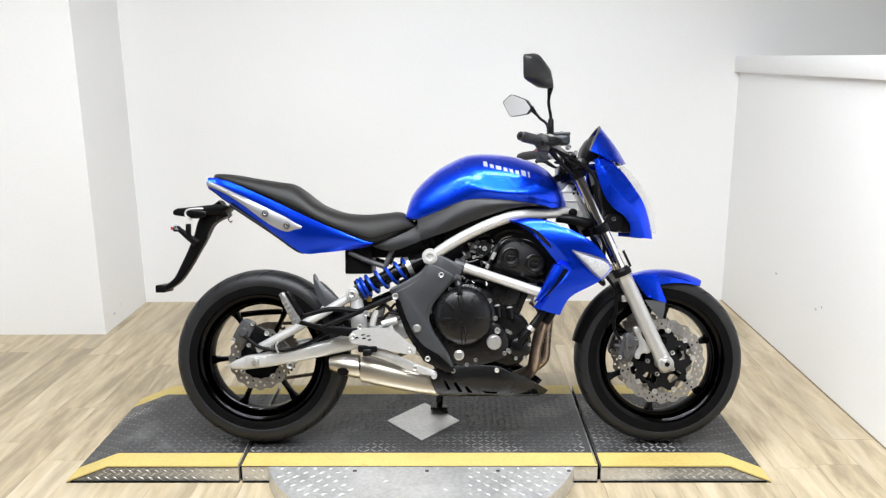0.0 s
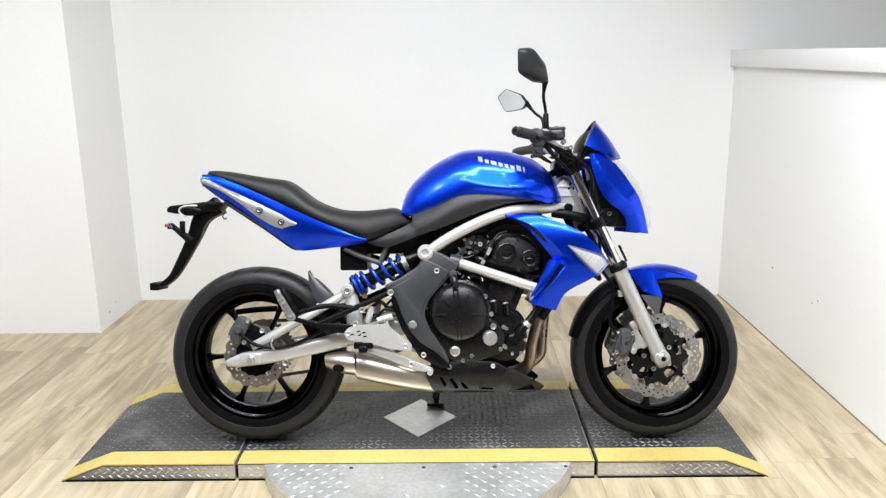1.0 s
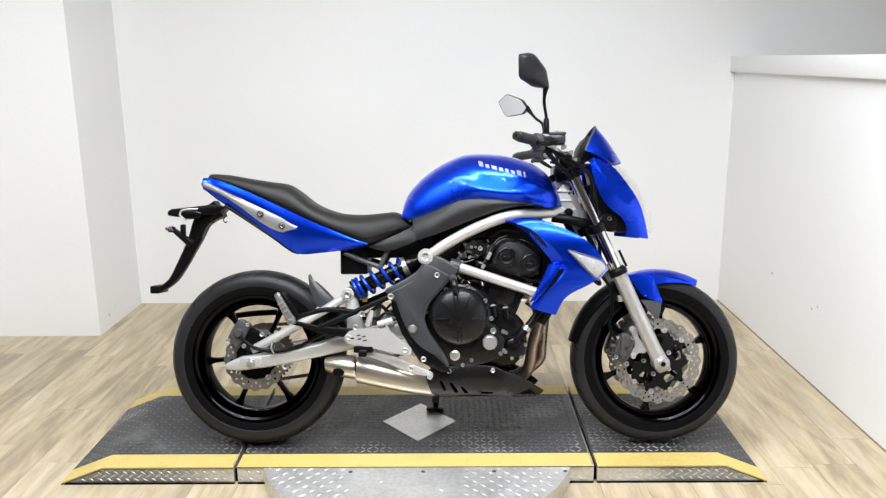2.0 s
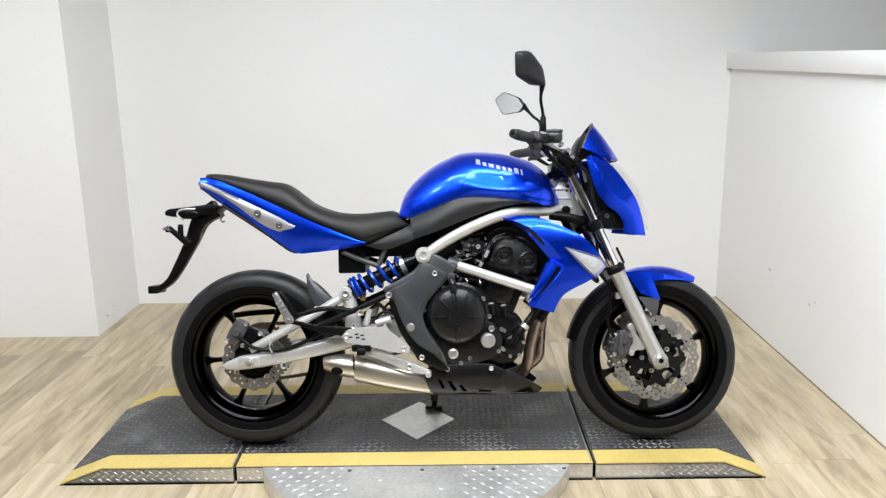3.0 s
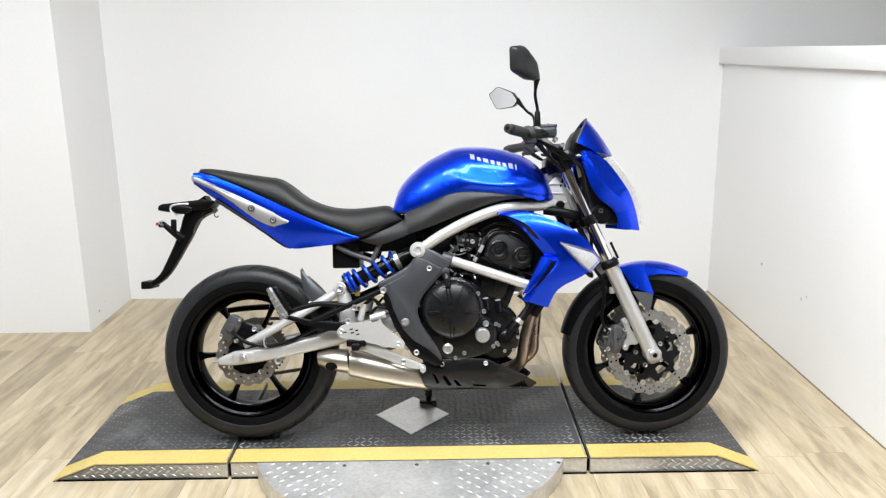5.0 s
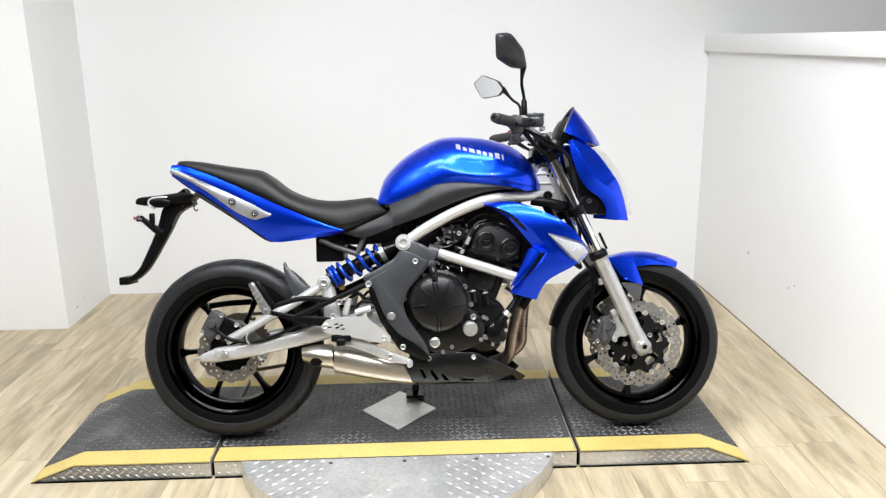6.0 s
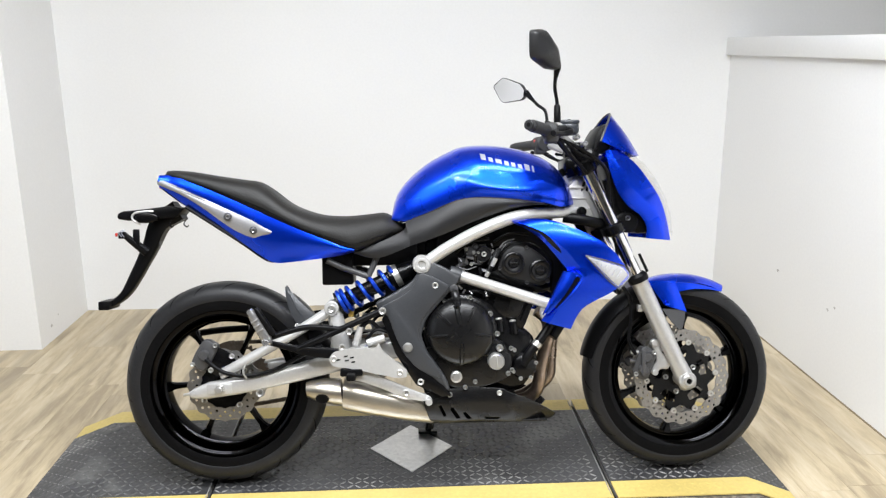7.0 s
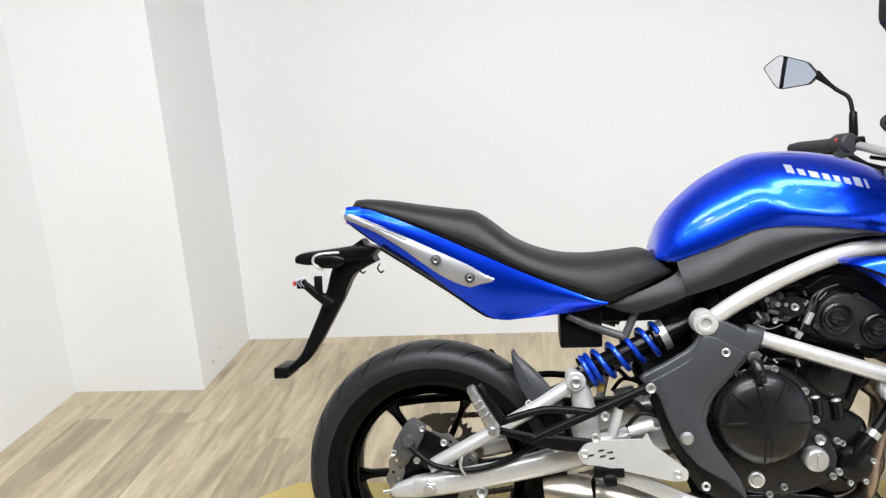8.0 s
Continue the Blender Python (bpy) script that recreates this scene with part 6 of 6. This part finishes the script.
prof = [(0.512, 0.990), (0.548, 0.974), (0.580, 0.948), (0.618, 0.900), (0.645, 0.850), (0.664, 0.790), (0.672, 0.728)]
wide = [0.060, 0.086, 0.090, 0.088, 0.084, 0.078, 0.066]
rows = []
for (x, z), w in zip(prof, wide):
    rows.append([Vector((x + 0.003 + 0.020 * (1 - q * q), w * q, z + 0.006 * (1 - q * q))) for q in np.linspace(-1, 1, 11)])
dense = []
for i in range(len(rows) - 1):
    for f in (0, 0.5):
        dense.append([a.lerp(b, f) for a, b in zip(rows[i], rows[i + 1])])
dense.append(rows[-1])
shell(bm, dense, 0.0012)
lamp = part("headlight", bm, "lens", bike, "clear headlight lens", 1.2)
bm = bmesh.new()
shell(bm, [[Vector((0.555 + 0.10 * f - 0.045 * (1 - (q / 0.075) ** 2) * math.sin(math.pi * f), q, 0.960 - 0.220 * f)) for q in np.linspace(-0.075, 0.075, 9)] for f in np.linspace(0, 1, 9)], 0.004)
part("lamp_bowl", bm, "reflector", lamp, "bright reflector bowl", 1.2)
bm = bmesh.new()
slab(bm, [(0.470, 0.960), (0.545, 0.960), (0.640, 0.740), (0.560, 0.735), (0.500, 0.820)], -0.080, 0.080, bevel=0.01)
part("lamp_housing", bm, "plastic", bike, "black headlight housing")
bm = bmesh.new()
rear_edge = cr([(0.446, -0.112, 1.016), (0.462, -0.100, 1.052), (0.488, -0.056, 1.096), (0.498, 0, 1.110), (0.488, 0.056, 1.096), (0.462, 0.100, 1.052), (0.446, 0.112, 1.016)], 4)
mid_edge = cr([(0.478, -0.110, 1.004), (0.506, -0.096, 1.019), (0.533, -0.055, 1.040), (0.548, 0, 1.048), (0.533, 0.055, 1.040), (0.506, 0.096, 1.019), (0.478, 0.110, 1.004)], 4)
front_edge = cr([(0.508, -0.105, 0.990), (0.545, -0.088, 0.980), (0.572, -0.050, 0.978), (0.590, 0, 0.980), (0.572, 0.050, 0.978), (0.545, 0.088, 0.980), (0.508, 0.105, 0.990)], 4)
rows = []
for p, q, r in zip(rear_edge, mid_edge, front_edge):
    rows.append([p * (1 - t) ** 2 + (2 * q - (p + r) / 2) * 2 * t * (1 - t) + r * t * t for t in np.linspace(0, 1, 9)])
shell(bm, rows, 0.004)
vis = part("visor", bm, "blue", bike, "gloss blue gauge visor", 1.0)
bm = bmesh.new()
slab(bm, round_loop([(0.426, 0.990), (0.434, 1.036), (0.456, 1.070), (0.472, 1.074), (0.482, 1.045), (0.486, 0.995), (0.450, 0.980)]), -0.078, 0.078, bevel=0.012)
part("gauge_pod", bm, "plastic", vis, "black gauge pod")
bm = bmesh.new()
tube(bm, [p + Vector((-0.002, 0, 0.001)) for p in rear_edge], 0.0034, 8)
part("visor_lip", bm, "grey", vis, "grey lip of the visor")

# -- handlebar with grips, switches, levers, reservoir and mirrors
bm = bmesh.new()
tube(bm, cr([(0.200, -0.332, 1.041), (0.265, -0.230, 1.037), (0.312, -0.150, 1.032), (0.372, -0.070, 1.004), (0.385, 0.0, 1.000), (0.380, 0.090, 1.004), (0.345, 0.190, 1.030), (0.308, 0.225, 1.038), (0.252, 0.362, 1.040)], 8), 0.011, 14)
bar = part("handlebar", bm, "fork", bike, "silver handlebar with black controls")
for y in (-0.045, 0.045):
    bm = bmesh.new()
    box(bm, (0.362, y - 0.016, 0.955), (0.408, y + 0.016, 1.020), 0.006)
    part("bar_clamp", bm, "engine", bar)


def control_side(end, inner, s, grip=0.112):
    """Grip, end weight, switches and lever of one side; grip is the length of the rubber."""
    end, inner = Vector(end), Vector(inner)
    d = (inner - end).normalized()
    bm = bmesh.new()
    rs, pts = [], []
    for k in range(25):
        q = 0.004 + grip * k / 24
        pts.append(end + d * q)
        rs.append(0.0160 + (0.0012 if k % 2 else 0.0) + (0.004 if k in (23, 24) else 0))
    tube(bm, pts, rs, 18)
    part("grip", bm, "grip", bar, "black ribbed rubber grip")
    bm = bmesh.new()
    tube(bm, [end + d * q for q in (-0.018, -0.015, 0.002, 0.005)], [0.011, 0.0145, 0.0150, 0.013], 18)
    part("bar_end", bm, "darkgrey", bar, "black bar end weight")
    bm = bmesh.new()
    rod(bm, end + d * -0.0190, end + d * -0.016, 0.006, 14)
    part("bar_end_bore", bm, "dark_gap", bar)
    c = end + d * (grip + 0.028)
    bm = bmesh.new()
    rod(bm, end + d * (grip + 0.004), end + d * (grip + 0.053), 0.026, 18, 0.2)
    box(bm, c + Vector((-0.020, -0.022, -0.034)), c + Vector((0.018, 0.022, 0.012)), 0.007)
    part("switch_housing", bm, "grip", bar, "black switch housing")
    bm = bmesh.new()
    tube(bm, cr([c + Vector((0.035, 0.0, 0.006)), c + Vector((0.052, s * 0.030, -0.004)), end + d * 0.075 + Vector((0.062, 0, -0.014)), end + d * 0.01 + Vector((0.056, 0, -0.020))], 6), [0.010] * 6 + [0.008] * 6 + [0.0065] * 6 + [0.008], 12)
    part("lever", bm, "plastic", bar, "black lever")
    bm = bmesh.new()
    box(bm, c + Vector((0.000, -0.020, -0.012)), c + Vector((0.045, 0.030, 0.016)), 0.006)
    part("lever_perch", bm, "plastic", bar)
    return c


cn = control_side((0.196, -0.340, 1.041), (0.268, -0.230, 1.037), -1)
cf = control_side((0.252, 0.365, 1.040), (0.305, 0.232, 1.038), 1, 0.145)
bm = bmesh.new()
box(bm, (0.317, -0.133, 1.0360), (0.375, -0.083, 1.0740), 0.010)
res = part("fluid_reservoir", bm, "reservoir", bar, "grey brake fluid reservoir", 0.8)
bm = bmesh.new()
box(bm, (0.316, -0.134, 1.0675), (0.376, -0.082, 1.0800), 0.005)
part("reservoir_lid", bm, "reservoir", res)
for y in (-0.123, -0.093):
    bm = bmesh.new()
    rod(bm, (0.346, y, 1.076), (0.346, y, 1.082), 0.005, 12)
    part("lid_screw", bm, "caliper", res)
bm = bmesh.new()
tube(bm, [(0.288, -0.222, 1.046), (0.300, -0.186, 1.048), (0.316, -0.140, 1.046), (0.336, -0.098, 1.040)], [0.016, 0.018, 0.018, 0.014], 16)
part("master_cylinder", bm, "fork", bar, "silver brake master cylinder")
bm = bmesh.new()
box(bm, tuple(cf + Vector((-0.024, -0.012, 0.004))), tuple(cf + Vector((-0.012, 0.006, 0.014))), 0.002)
part("switch_button", bm, "red", bar, "red switch button")


def mirror_side(tip, top, up, inner, low, bottom, stem, s, name, turn=0, squeeze=0.0):
    """A five-sided mirror on a bent stem: glass to the rear, a rounded dark housing to the front."""
    loop = [Vector(p) for p in (tip, top, up, inner, low, bottom)]
    c = sum(loop, Vector()) / 6
    nrm = (loop[0] - loop[3]).cross(loop[1] - loop[5]).normalized()
    if nrm.x > 0:
        nrm = -nrm
    loop = [p - nrm * (p - c).dot(nrm) for p in loop]
    flat = Vector((-nrm.y, nrm.x, 0)).normalized()
    swing = Matrix.Rotation(math.radians(turn), 3, "Z")
    loop = [c + swing @ (p - c - flat * flat.dot(p - c) * squeeze) for p in loop]
    nrm = swing @ nrm
    fine = []
    for i in range(6):
        p, a, b = loop[i], loop[i - 1], loop[(i + 1) % 6]
        r = min((a - p).length, (b - p).length) * 0.18
        st, en = p + (a - p).normalized() * r, p + (b - p).normalized() * r
        for t in (0, 0.5, 1):
            fine.append(st * (1 - t) ** 2 + p * 2 * t * (1 - t) + en * t * t)
    bm = bmesh.new()
    secs = [[c + (p - c) * 0.95 + nrm * 0.0015 for p in fine], [p + nrm * 0.003 for p in fine], [p - nrm * 0.006 for p in fine]]
    for f in (0.93, 0.82, 0.62, 0.36):
        secs.append([c + (p - c) * f - nrm * (0.006 + 0.030 * math.sqrt(1 - f * f)) for p in fine])
    rings(bm, secs)
    ob = part(name, bm, "darkgrey", bar, "dark grey rear-view mirror on a black stem", 0.8)
    # slightly domed glass, part of a sphere of 1.6 m
    bm = bmesh.new()
    edge = [p.lerp(q, k / 6) for p, q in zip(fine, fine[1:] + fine[:1]) for k in range(6)]
    secs = [[c + (p - c) * 0.955 - nrm * 0.001 for p in edge]]
    for f in (1, 0.9, 0.8, 0.7, 0.6, 0.5, 0.4, 0.3, 0.2, 0.1, 0.03):
        secs.append([c + (p - c) * 0.955 * f + nrm * (0.0052 - ((p - c).length * 0.955 * f) ** 2 / 3.2) for p in edge])
    rings(bm, secs)
    part("mirror_glass", bm, "mirror", ob, "silvered mirror glass")
    bm = bmesh.new()
    pts = cr([loop[3] * 0.85 + c * 0.15 - nrm * 0.008, *stem], 7)
    tube(bm, pts, [0.0115 - 0.0062 * min(1, i / 5) if i < len(pts) - 8 else 0.0052 for i in range(len(pts))], 12)
    part("mirror_stem", bm, "plastic", ob, "thin black stem")
    bm = bmesh.new()
    e = Vector(stem[-1])
    tube(bm, [e + Vector((0, 0, q)) for q in (-0.028, -0.024, 0.030, 0.034)], [0.009, 0.011, 0.0095, 0.007], 14)
    part("stem_base", bm, "plastic", ob)


mirror_side((0.200, -0.294, 1.308), (0.245, -0.252, 1.320), (0.288, -0.180, 1.280), (0.302, -0.149, 1.222), (0.260, -0.211, 1.216), (0.208, -0.283, 1.234), [(0.300, -0.142, 1.179), (0.308, -0.131, 1.133), (0.309, -0.128, 1.091)], -1, "mirror")
mirror_side((0.178, 0.400, 1.262), (0.217, 0.360, 1.289), (0.268, 0.290, 1.257), (0.281, 0.262, 1.220), (0.260, 0.280, 1.199), (0.214, 0.370, 1.198), [(0.312, 0.238, 1.176), (0.338, 0.222, 1.148), (0.342, 0.213, 1.083)], 1, "mirror", 7, 0.11)

# -- cables from the bars to the fork and the engine
for pts, r in (
    ([(0.300, -0.180, 1.020), (0.380, -0.16, 0.985), (0.455, -0.13, 0.930), (0.470, -0.10, 0.84), (0.495, -0.09, 0.70), (0.500, -0.092, 0.600), (0.535, -0.092, 0.540), (0.538, -0.092, 0.470), (0.530, -0.095, 0.410), (0.552, -0.095, 0.365)], 0.0058),
    ([(0.285, -0.20, 1.020), (0.340, -0.17, 0.965), (0.400, -0.10, 0.930), (0.390, -0.06, 0.86), (0.34, -0.05, 0.80)], 0.0045),
    ([(0.330, 0.20, 1.010), (0.390, 0.15, 0.960), (0.430, 0.06, 0.930), (0.400, -0.02, 0.91), (0.34, -0.03, 0.84)], 0.0045),
    ([(0.320, -0.15, 1.000), (0.370, -0.11, 0.955), (0.440, -0.06, 0.950), (0.470, 0.02, 0.960)], 0.005),
    ([(0.310, 0.22, 1.020), (0.350, 0.16, 0.985), (0.400, 0.10, 0.965), (0.460, 0.05, 0.970)], 0.005),
    ([(0.455, -0.10, 0.90), (0.480, -0.085, 0.83), (0.490, -0.07, 0.78)], 0.007),
    ([(0.315, -0.19, 1.015), (0.362, -0.17, 0.978), (0.415, -0.14, 0.962), (0.452, -0.10, 0.968)], 0.0048),
    ([(0.300, -0.21, 1.012), (0.345, -0.18, 0.962), (0.392, -0.13, 0.925), (0.420, -0.08, 0.905), (0.405, -0.06, 0.860)], 0.0052),
    ([(0.345, -0.13, 1.000), (0.395, -0.12, 0.950), (0.432, -0.11, 0.905), (0.452, -0.10, 0.860)], 0.0042),
    ([(0.360, 0.16, 1.000), (0.400, 0.10, 0.985), (0.430, 0.03, 0.965), (0.440, -0.05, 0.940)], 0.0048),
):
    bm = bmesh.new()
    tube(bm, cr(pts, 7), r, 10)
    part("cable", bm, "plastic", bike, "black control cable")
bm = bmesh.new()
box(bm, (0.400, -0.075, 0.945), (0.450, 0.075, 1.000), 0.012)
part("gauge_bracket", bm, "plastic", bike)
bm = bmesh.new()
box(bm, (0.345, -0.060, 0.925), (0.400, 0.060, 0.975), 0.010)
part("ignition_block", bm, "engine", bike)
for x, z, y in ((0.372, 1.030, -0.10), (0.395, 1.010, -0.10), (0.410, 0.985, -0.09)):
    bm = bmesh.new()
    rod(bm, (x, y - 0.02, z), (x, y + 0.02, z), 0.008, 12)
    part("control_fitting", bm, "peg", bar)

# -- foot controls on the near side and their twin
for s in (-1, 1):
    bm = bmesh.new()
    tube(bm, [(-0.222, s * 0.172, 0.527), (-0.335, s * 0.176, 0.478), (-0.470, s * 0.180, 0.420)], 0.0095, 12)
    tube(bm, cr([(-0.556, s * 0.185, 0.452), (-0.500, s * 0.182, 0.470), (-0.431, s * 0.180, 0.484), (-0.335, s * 0.176, 0.474)], 5), 0.0085, 12)
    tube(bm, [(-0.350, s * 0.180, 0.404), (-0.320, s * 0.180, 0.402), (-0.250, s * 0.178, 0.405)], 0.013, 12)
    slab(bm, round_loop([(-0.564, 0.452), (-0.470, 0.430), (-0.335, 0.418), (-0.318, 0.404), (-0.340, 0.388), (-0.430, 0.397), (-0.525, 0.428), (-0.566, 0.438)]), s * 0.172, s * 0.187, bevel=0.003)
    br = part("peg_bracket", bm, "plastic", bike, "black tubular footrest bracket with a flat lower strut", 0.8)
    bolt((-0.220, s * 0.182, 0.527), br, 0.011, 0.008, out=s)
    bolt((-0.317, s * 0.186, 0.470), br, 0.010, 0.008, out=s)
    bolt((-0.338, s * 0.190, 0.425), br, 0.010, 0.008, out=s)
    bm = bmesh.new()
    secs = []
    P, Q = Vector((-0.550, s * 0.198, 0.450)), Vector((-0.599, s * 0.204, 0.542))
    d = (Q - P).normalized()
    w = Vector((d.z, 0, -d.x))
    for f, k in ((0, 0.9), (0.08, 1.1), (0.25, 1.0), (0.8, 0.8), (0.95, 0.7), (1, 0.45)):
        c = P.lerp(Q, f)
        secs.append([c + w * 0.0145 * k * a + Vector((0, 0.011 * b, 0)) for a, b in ((-1, -0.6), (-0.6, -1), (0.6, -1), (1, -0.6), (1, 0.6), (0.6, 1), (-0.6, 1), (-1, 0.6))])
    rings(bm, secs)
    pg = part("pillion_peg", bm, "peg", bike, "folded alloy pillion footrest with rubber", 0.9)
    for f in (0.35, 0.5, 0.65):
        bm = bmesh.new()
        c = P.lerp(Q, f) + Vector((0, s * 0.012, 0))
        tube(bm, [c - w * 0.012, c + w * 0.009], 0.0022, 8)
        part("peg_ridge", bm, "peg", pg)
    bm = bmesh.new()
    rod(bm, P + Vector((-0.004, s * 0.018, -0.004)), P + Vector((-0.004, -s * 0.016, -0.004)), 0.010, 16, 0.2)
    box(bm, tuple(P + Vector((-0.014, -0.010, -0.012))), tuple(P + Vector((0.012, 0.010, 0.008))), 0.004)
    part("peg_clevis", bm, "peg", pg)
    bm = bmesh.new()
    o = Vector((0, s * 0.004, 0)) + w * 0.023
    tube(bm, [P.lerp(Q, 0.06) + o, P.lerp(Q, 0.12) + o, P.lerp(Q, 0.88) + o - w * 0.004, P.lerp(Q, 0.94) + o - w * 0.005], [0.008, 0.0105, 0.0085, 0.006], 12)
    part("peg_rubber", bm, "plastic", pg)
    bm = bmesh.new()
    slots = []
    for x, z in ((-0.349, 0.3885), (-0.328, 0.3985), (-0.310, 0.3945), (-0.3245, 0.3865), (-0.3065, 0.3815)):
        slots.append([(x - 0.006, z - 0.0034), (x + 0.006, z - 0.0016), (x + 0.006, z + 0.0034), (x - 0.006, z + 0.0016)])
    slab(bm, round_loop([(-0.378, 0.392), (-0.362, 0.412), (-0.330, 0.420), (-0.240, 0.422), (-0.232, 0.436), (-0.222, 0.412), (-0.150, 0.354), (-0.152, 0.334), (-0.180, 0.332), (-0.330, 0.366), (-0.365, 0.370)]), s * 0.190, s * 0.197, slots)
    hp = part("heel_plate", bm, "silver", bike, "silver heel plate with five slots")
    bm = bmesh.new()
    box(bm, (-0.358, min(s * 0.184, s * 0.1885), 0.376), (-0.296, max(s * 0.184, s * 0.1885), 0.406), 0.002)
    part("plate_backing", bm, "dark_gap", hp)
    for x, z in ((-0.362, 0.393), (-0.172, 0.348)):
        bolt((x, s * 0.196, z), hp, 0.009, 0.005, out=s)
    bm = bmesh.new()
    box(bm, (-0.326, min(s * 0.180, s * 0.226), 0.330), (-0.298, max(s * 0.180, s * 0.226), 0.352), 0.006)
    box(bm, (-0.345, min(s * 0.176, s * 0.200), 0.340), (-0.280, max(s * 0.176, s * 0.200), 0.362), 0.005)
    part("rider_peg", bm, "plastic", bike, "black rubber rider footrest")
    bm = bmesh.new()
    slab(bm, round_loop([(-0.330, 0.350), (-0.270, 0.352), (-0.235, 0.338), (-0.150, 0.298), (-0.085, 0.272), (-0.080, 0.258), (-0.110, 0.258), (-0.160, 0.268), (-0.235, 0.302), (-0.290, 0.322), (-0.330, 0.330)]), s * 0.170, s * 0.180, bevel=0.003)
    pd = part("foot_pedal", bm, "alloy", bike, "cast alloy foot pedal")
    bolt((-0.155, s * 0.180, 0.285), pd, 0.010, 0.006, out=s)
    bm = bmesh.new()
    rod(bm, (-0.090, s * 0.170, 0.262), (-0.090, s * 0.215, 0.262), 0.010, 12)
    part("pedal_pad", bm, "alloy", pd)
    # master cylinder and small linkage above the heel plate
    bm = bmesh.new()
    tube(bm, [(-0.300, s * 0.165, 0.425), (-0.285, s * 0.165, 0.480)], [0.012, 0.010], 12)
    tube(bm, [(-0.265, s * 0.165, 0.430), (-0.215, s * 0.165, 0.445)], [0.014, 0.012], 12)
    part("foot_master_cylinder", bm, "alloy", bike)
    bm = bmesh.new()
    tube(bm, cr([(-0.285, s * 0.165, 0.478), (-0.255, s * 0.17, 0.495), (-0.225, s * 0.165, 0.470), (-0.20, s * 0.15, 0.48)], 5), 0.006, 10)
    tube(bm, cr([(-0.27, s * 0.165, 0.44), (-0.24, s * 0.17, 0.47), (-0.20, s * 0.165, 0.46)], 5), 0.005, 10)
    part("linkage_hose", bm, "plastic", bike)
# ---- the floor boards ----
def boards():
    wide, long, lift = 0.152, 0.914, 0.0
    bm = bmesh.new()
    box(bm, (-wide / 2 + 0.0004, -long / 2 + 0.0004, -0.006), (wide / 2 - 0.0004, long / 2 - 0.0004, 0))
    me = finish(bm, "plank", M["plank"])
    rng = random.Random(4)
    nx = int((XR - XL) / wide) + 1
    for i in range(nx):
        x = XL + (i + 0.5) * wide
        start = rng.random() * long
        for j in range(8):
            y = YB - j * long + start - long / 2
            if y + long / 2 < -1.6 or y - long / 2 > YB:
                continue
            ob = new("plank", me)
            ob.location = (x, y, 0)
            ob.parent = floor
    # boards of the hall beside and behind, out of the camera's view
    bm = bmesh.new()
    for x0, x1, y0, y1 in ((XH, XL, YF, YB), (XL, XR, YF, -1.2), (XR + 0.1, XE, YF, YB)):
        for i in range(int((x1 - x0) / wide) + 1):
            start = rng.random() * long
            for j in range(int((y1 - y0) / long) + 2):
                a, b = max(y0, y0 + j * long - start), min(y1, y0 + (j + 1) * long - start)
                xa, xb = x0 + i * wide, min(x1, x0 + (i + 1) * wide)
                if b - a > 0.02 and xb - xa > 0.02:
                    v = [bm.verts.new(q) for q in ((xa + 0.0006, a, -0.0005), (xb - 0.0006, a, -0.0005), (xb - 0.0006, b - 0.001, -0.0005), (xa + 0.0006, b - 0.001, -0.0005))]
                    bm.faces.new(v)
    tagged(part("hall_boards", bm, "plank", floor), kind="stuff")


boards()
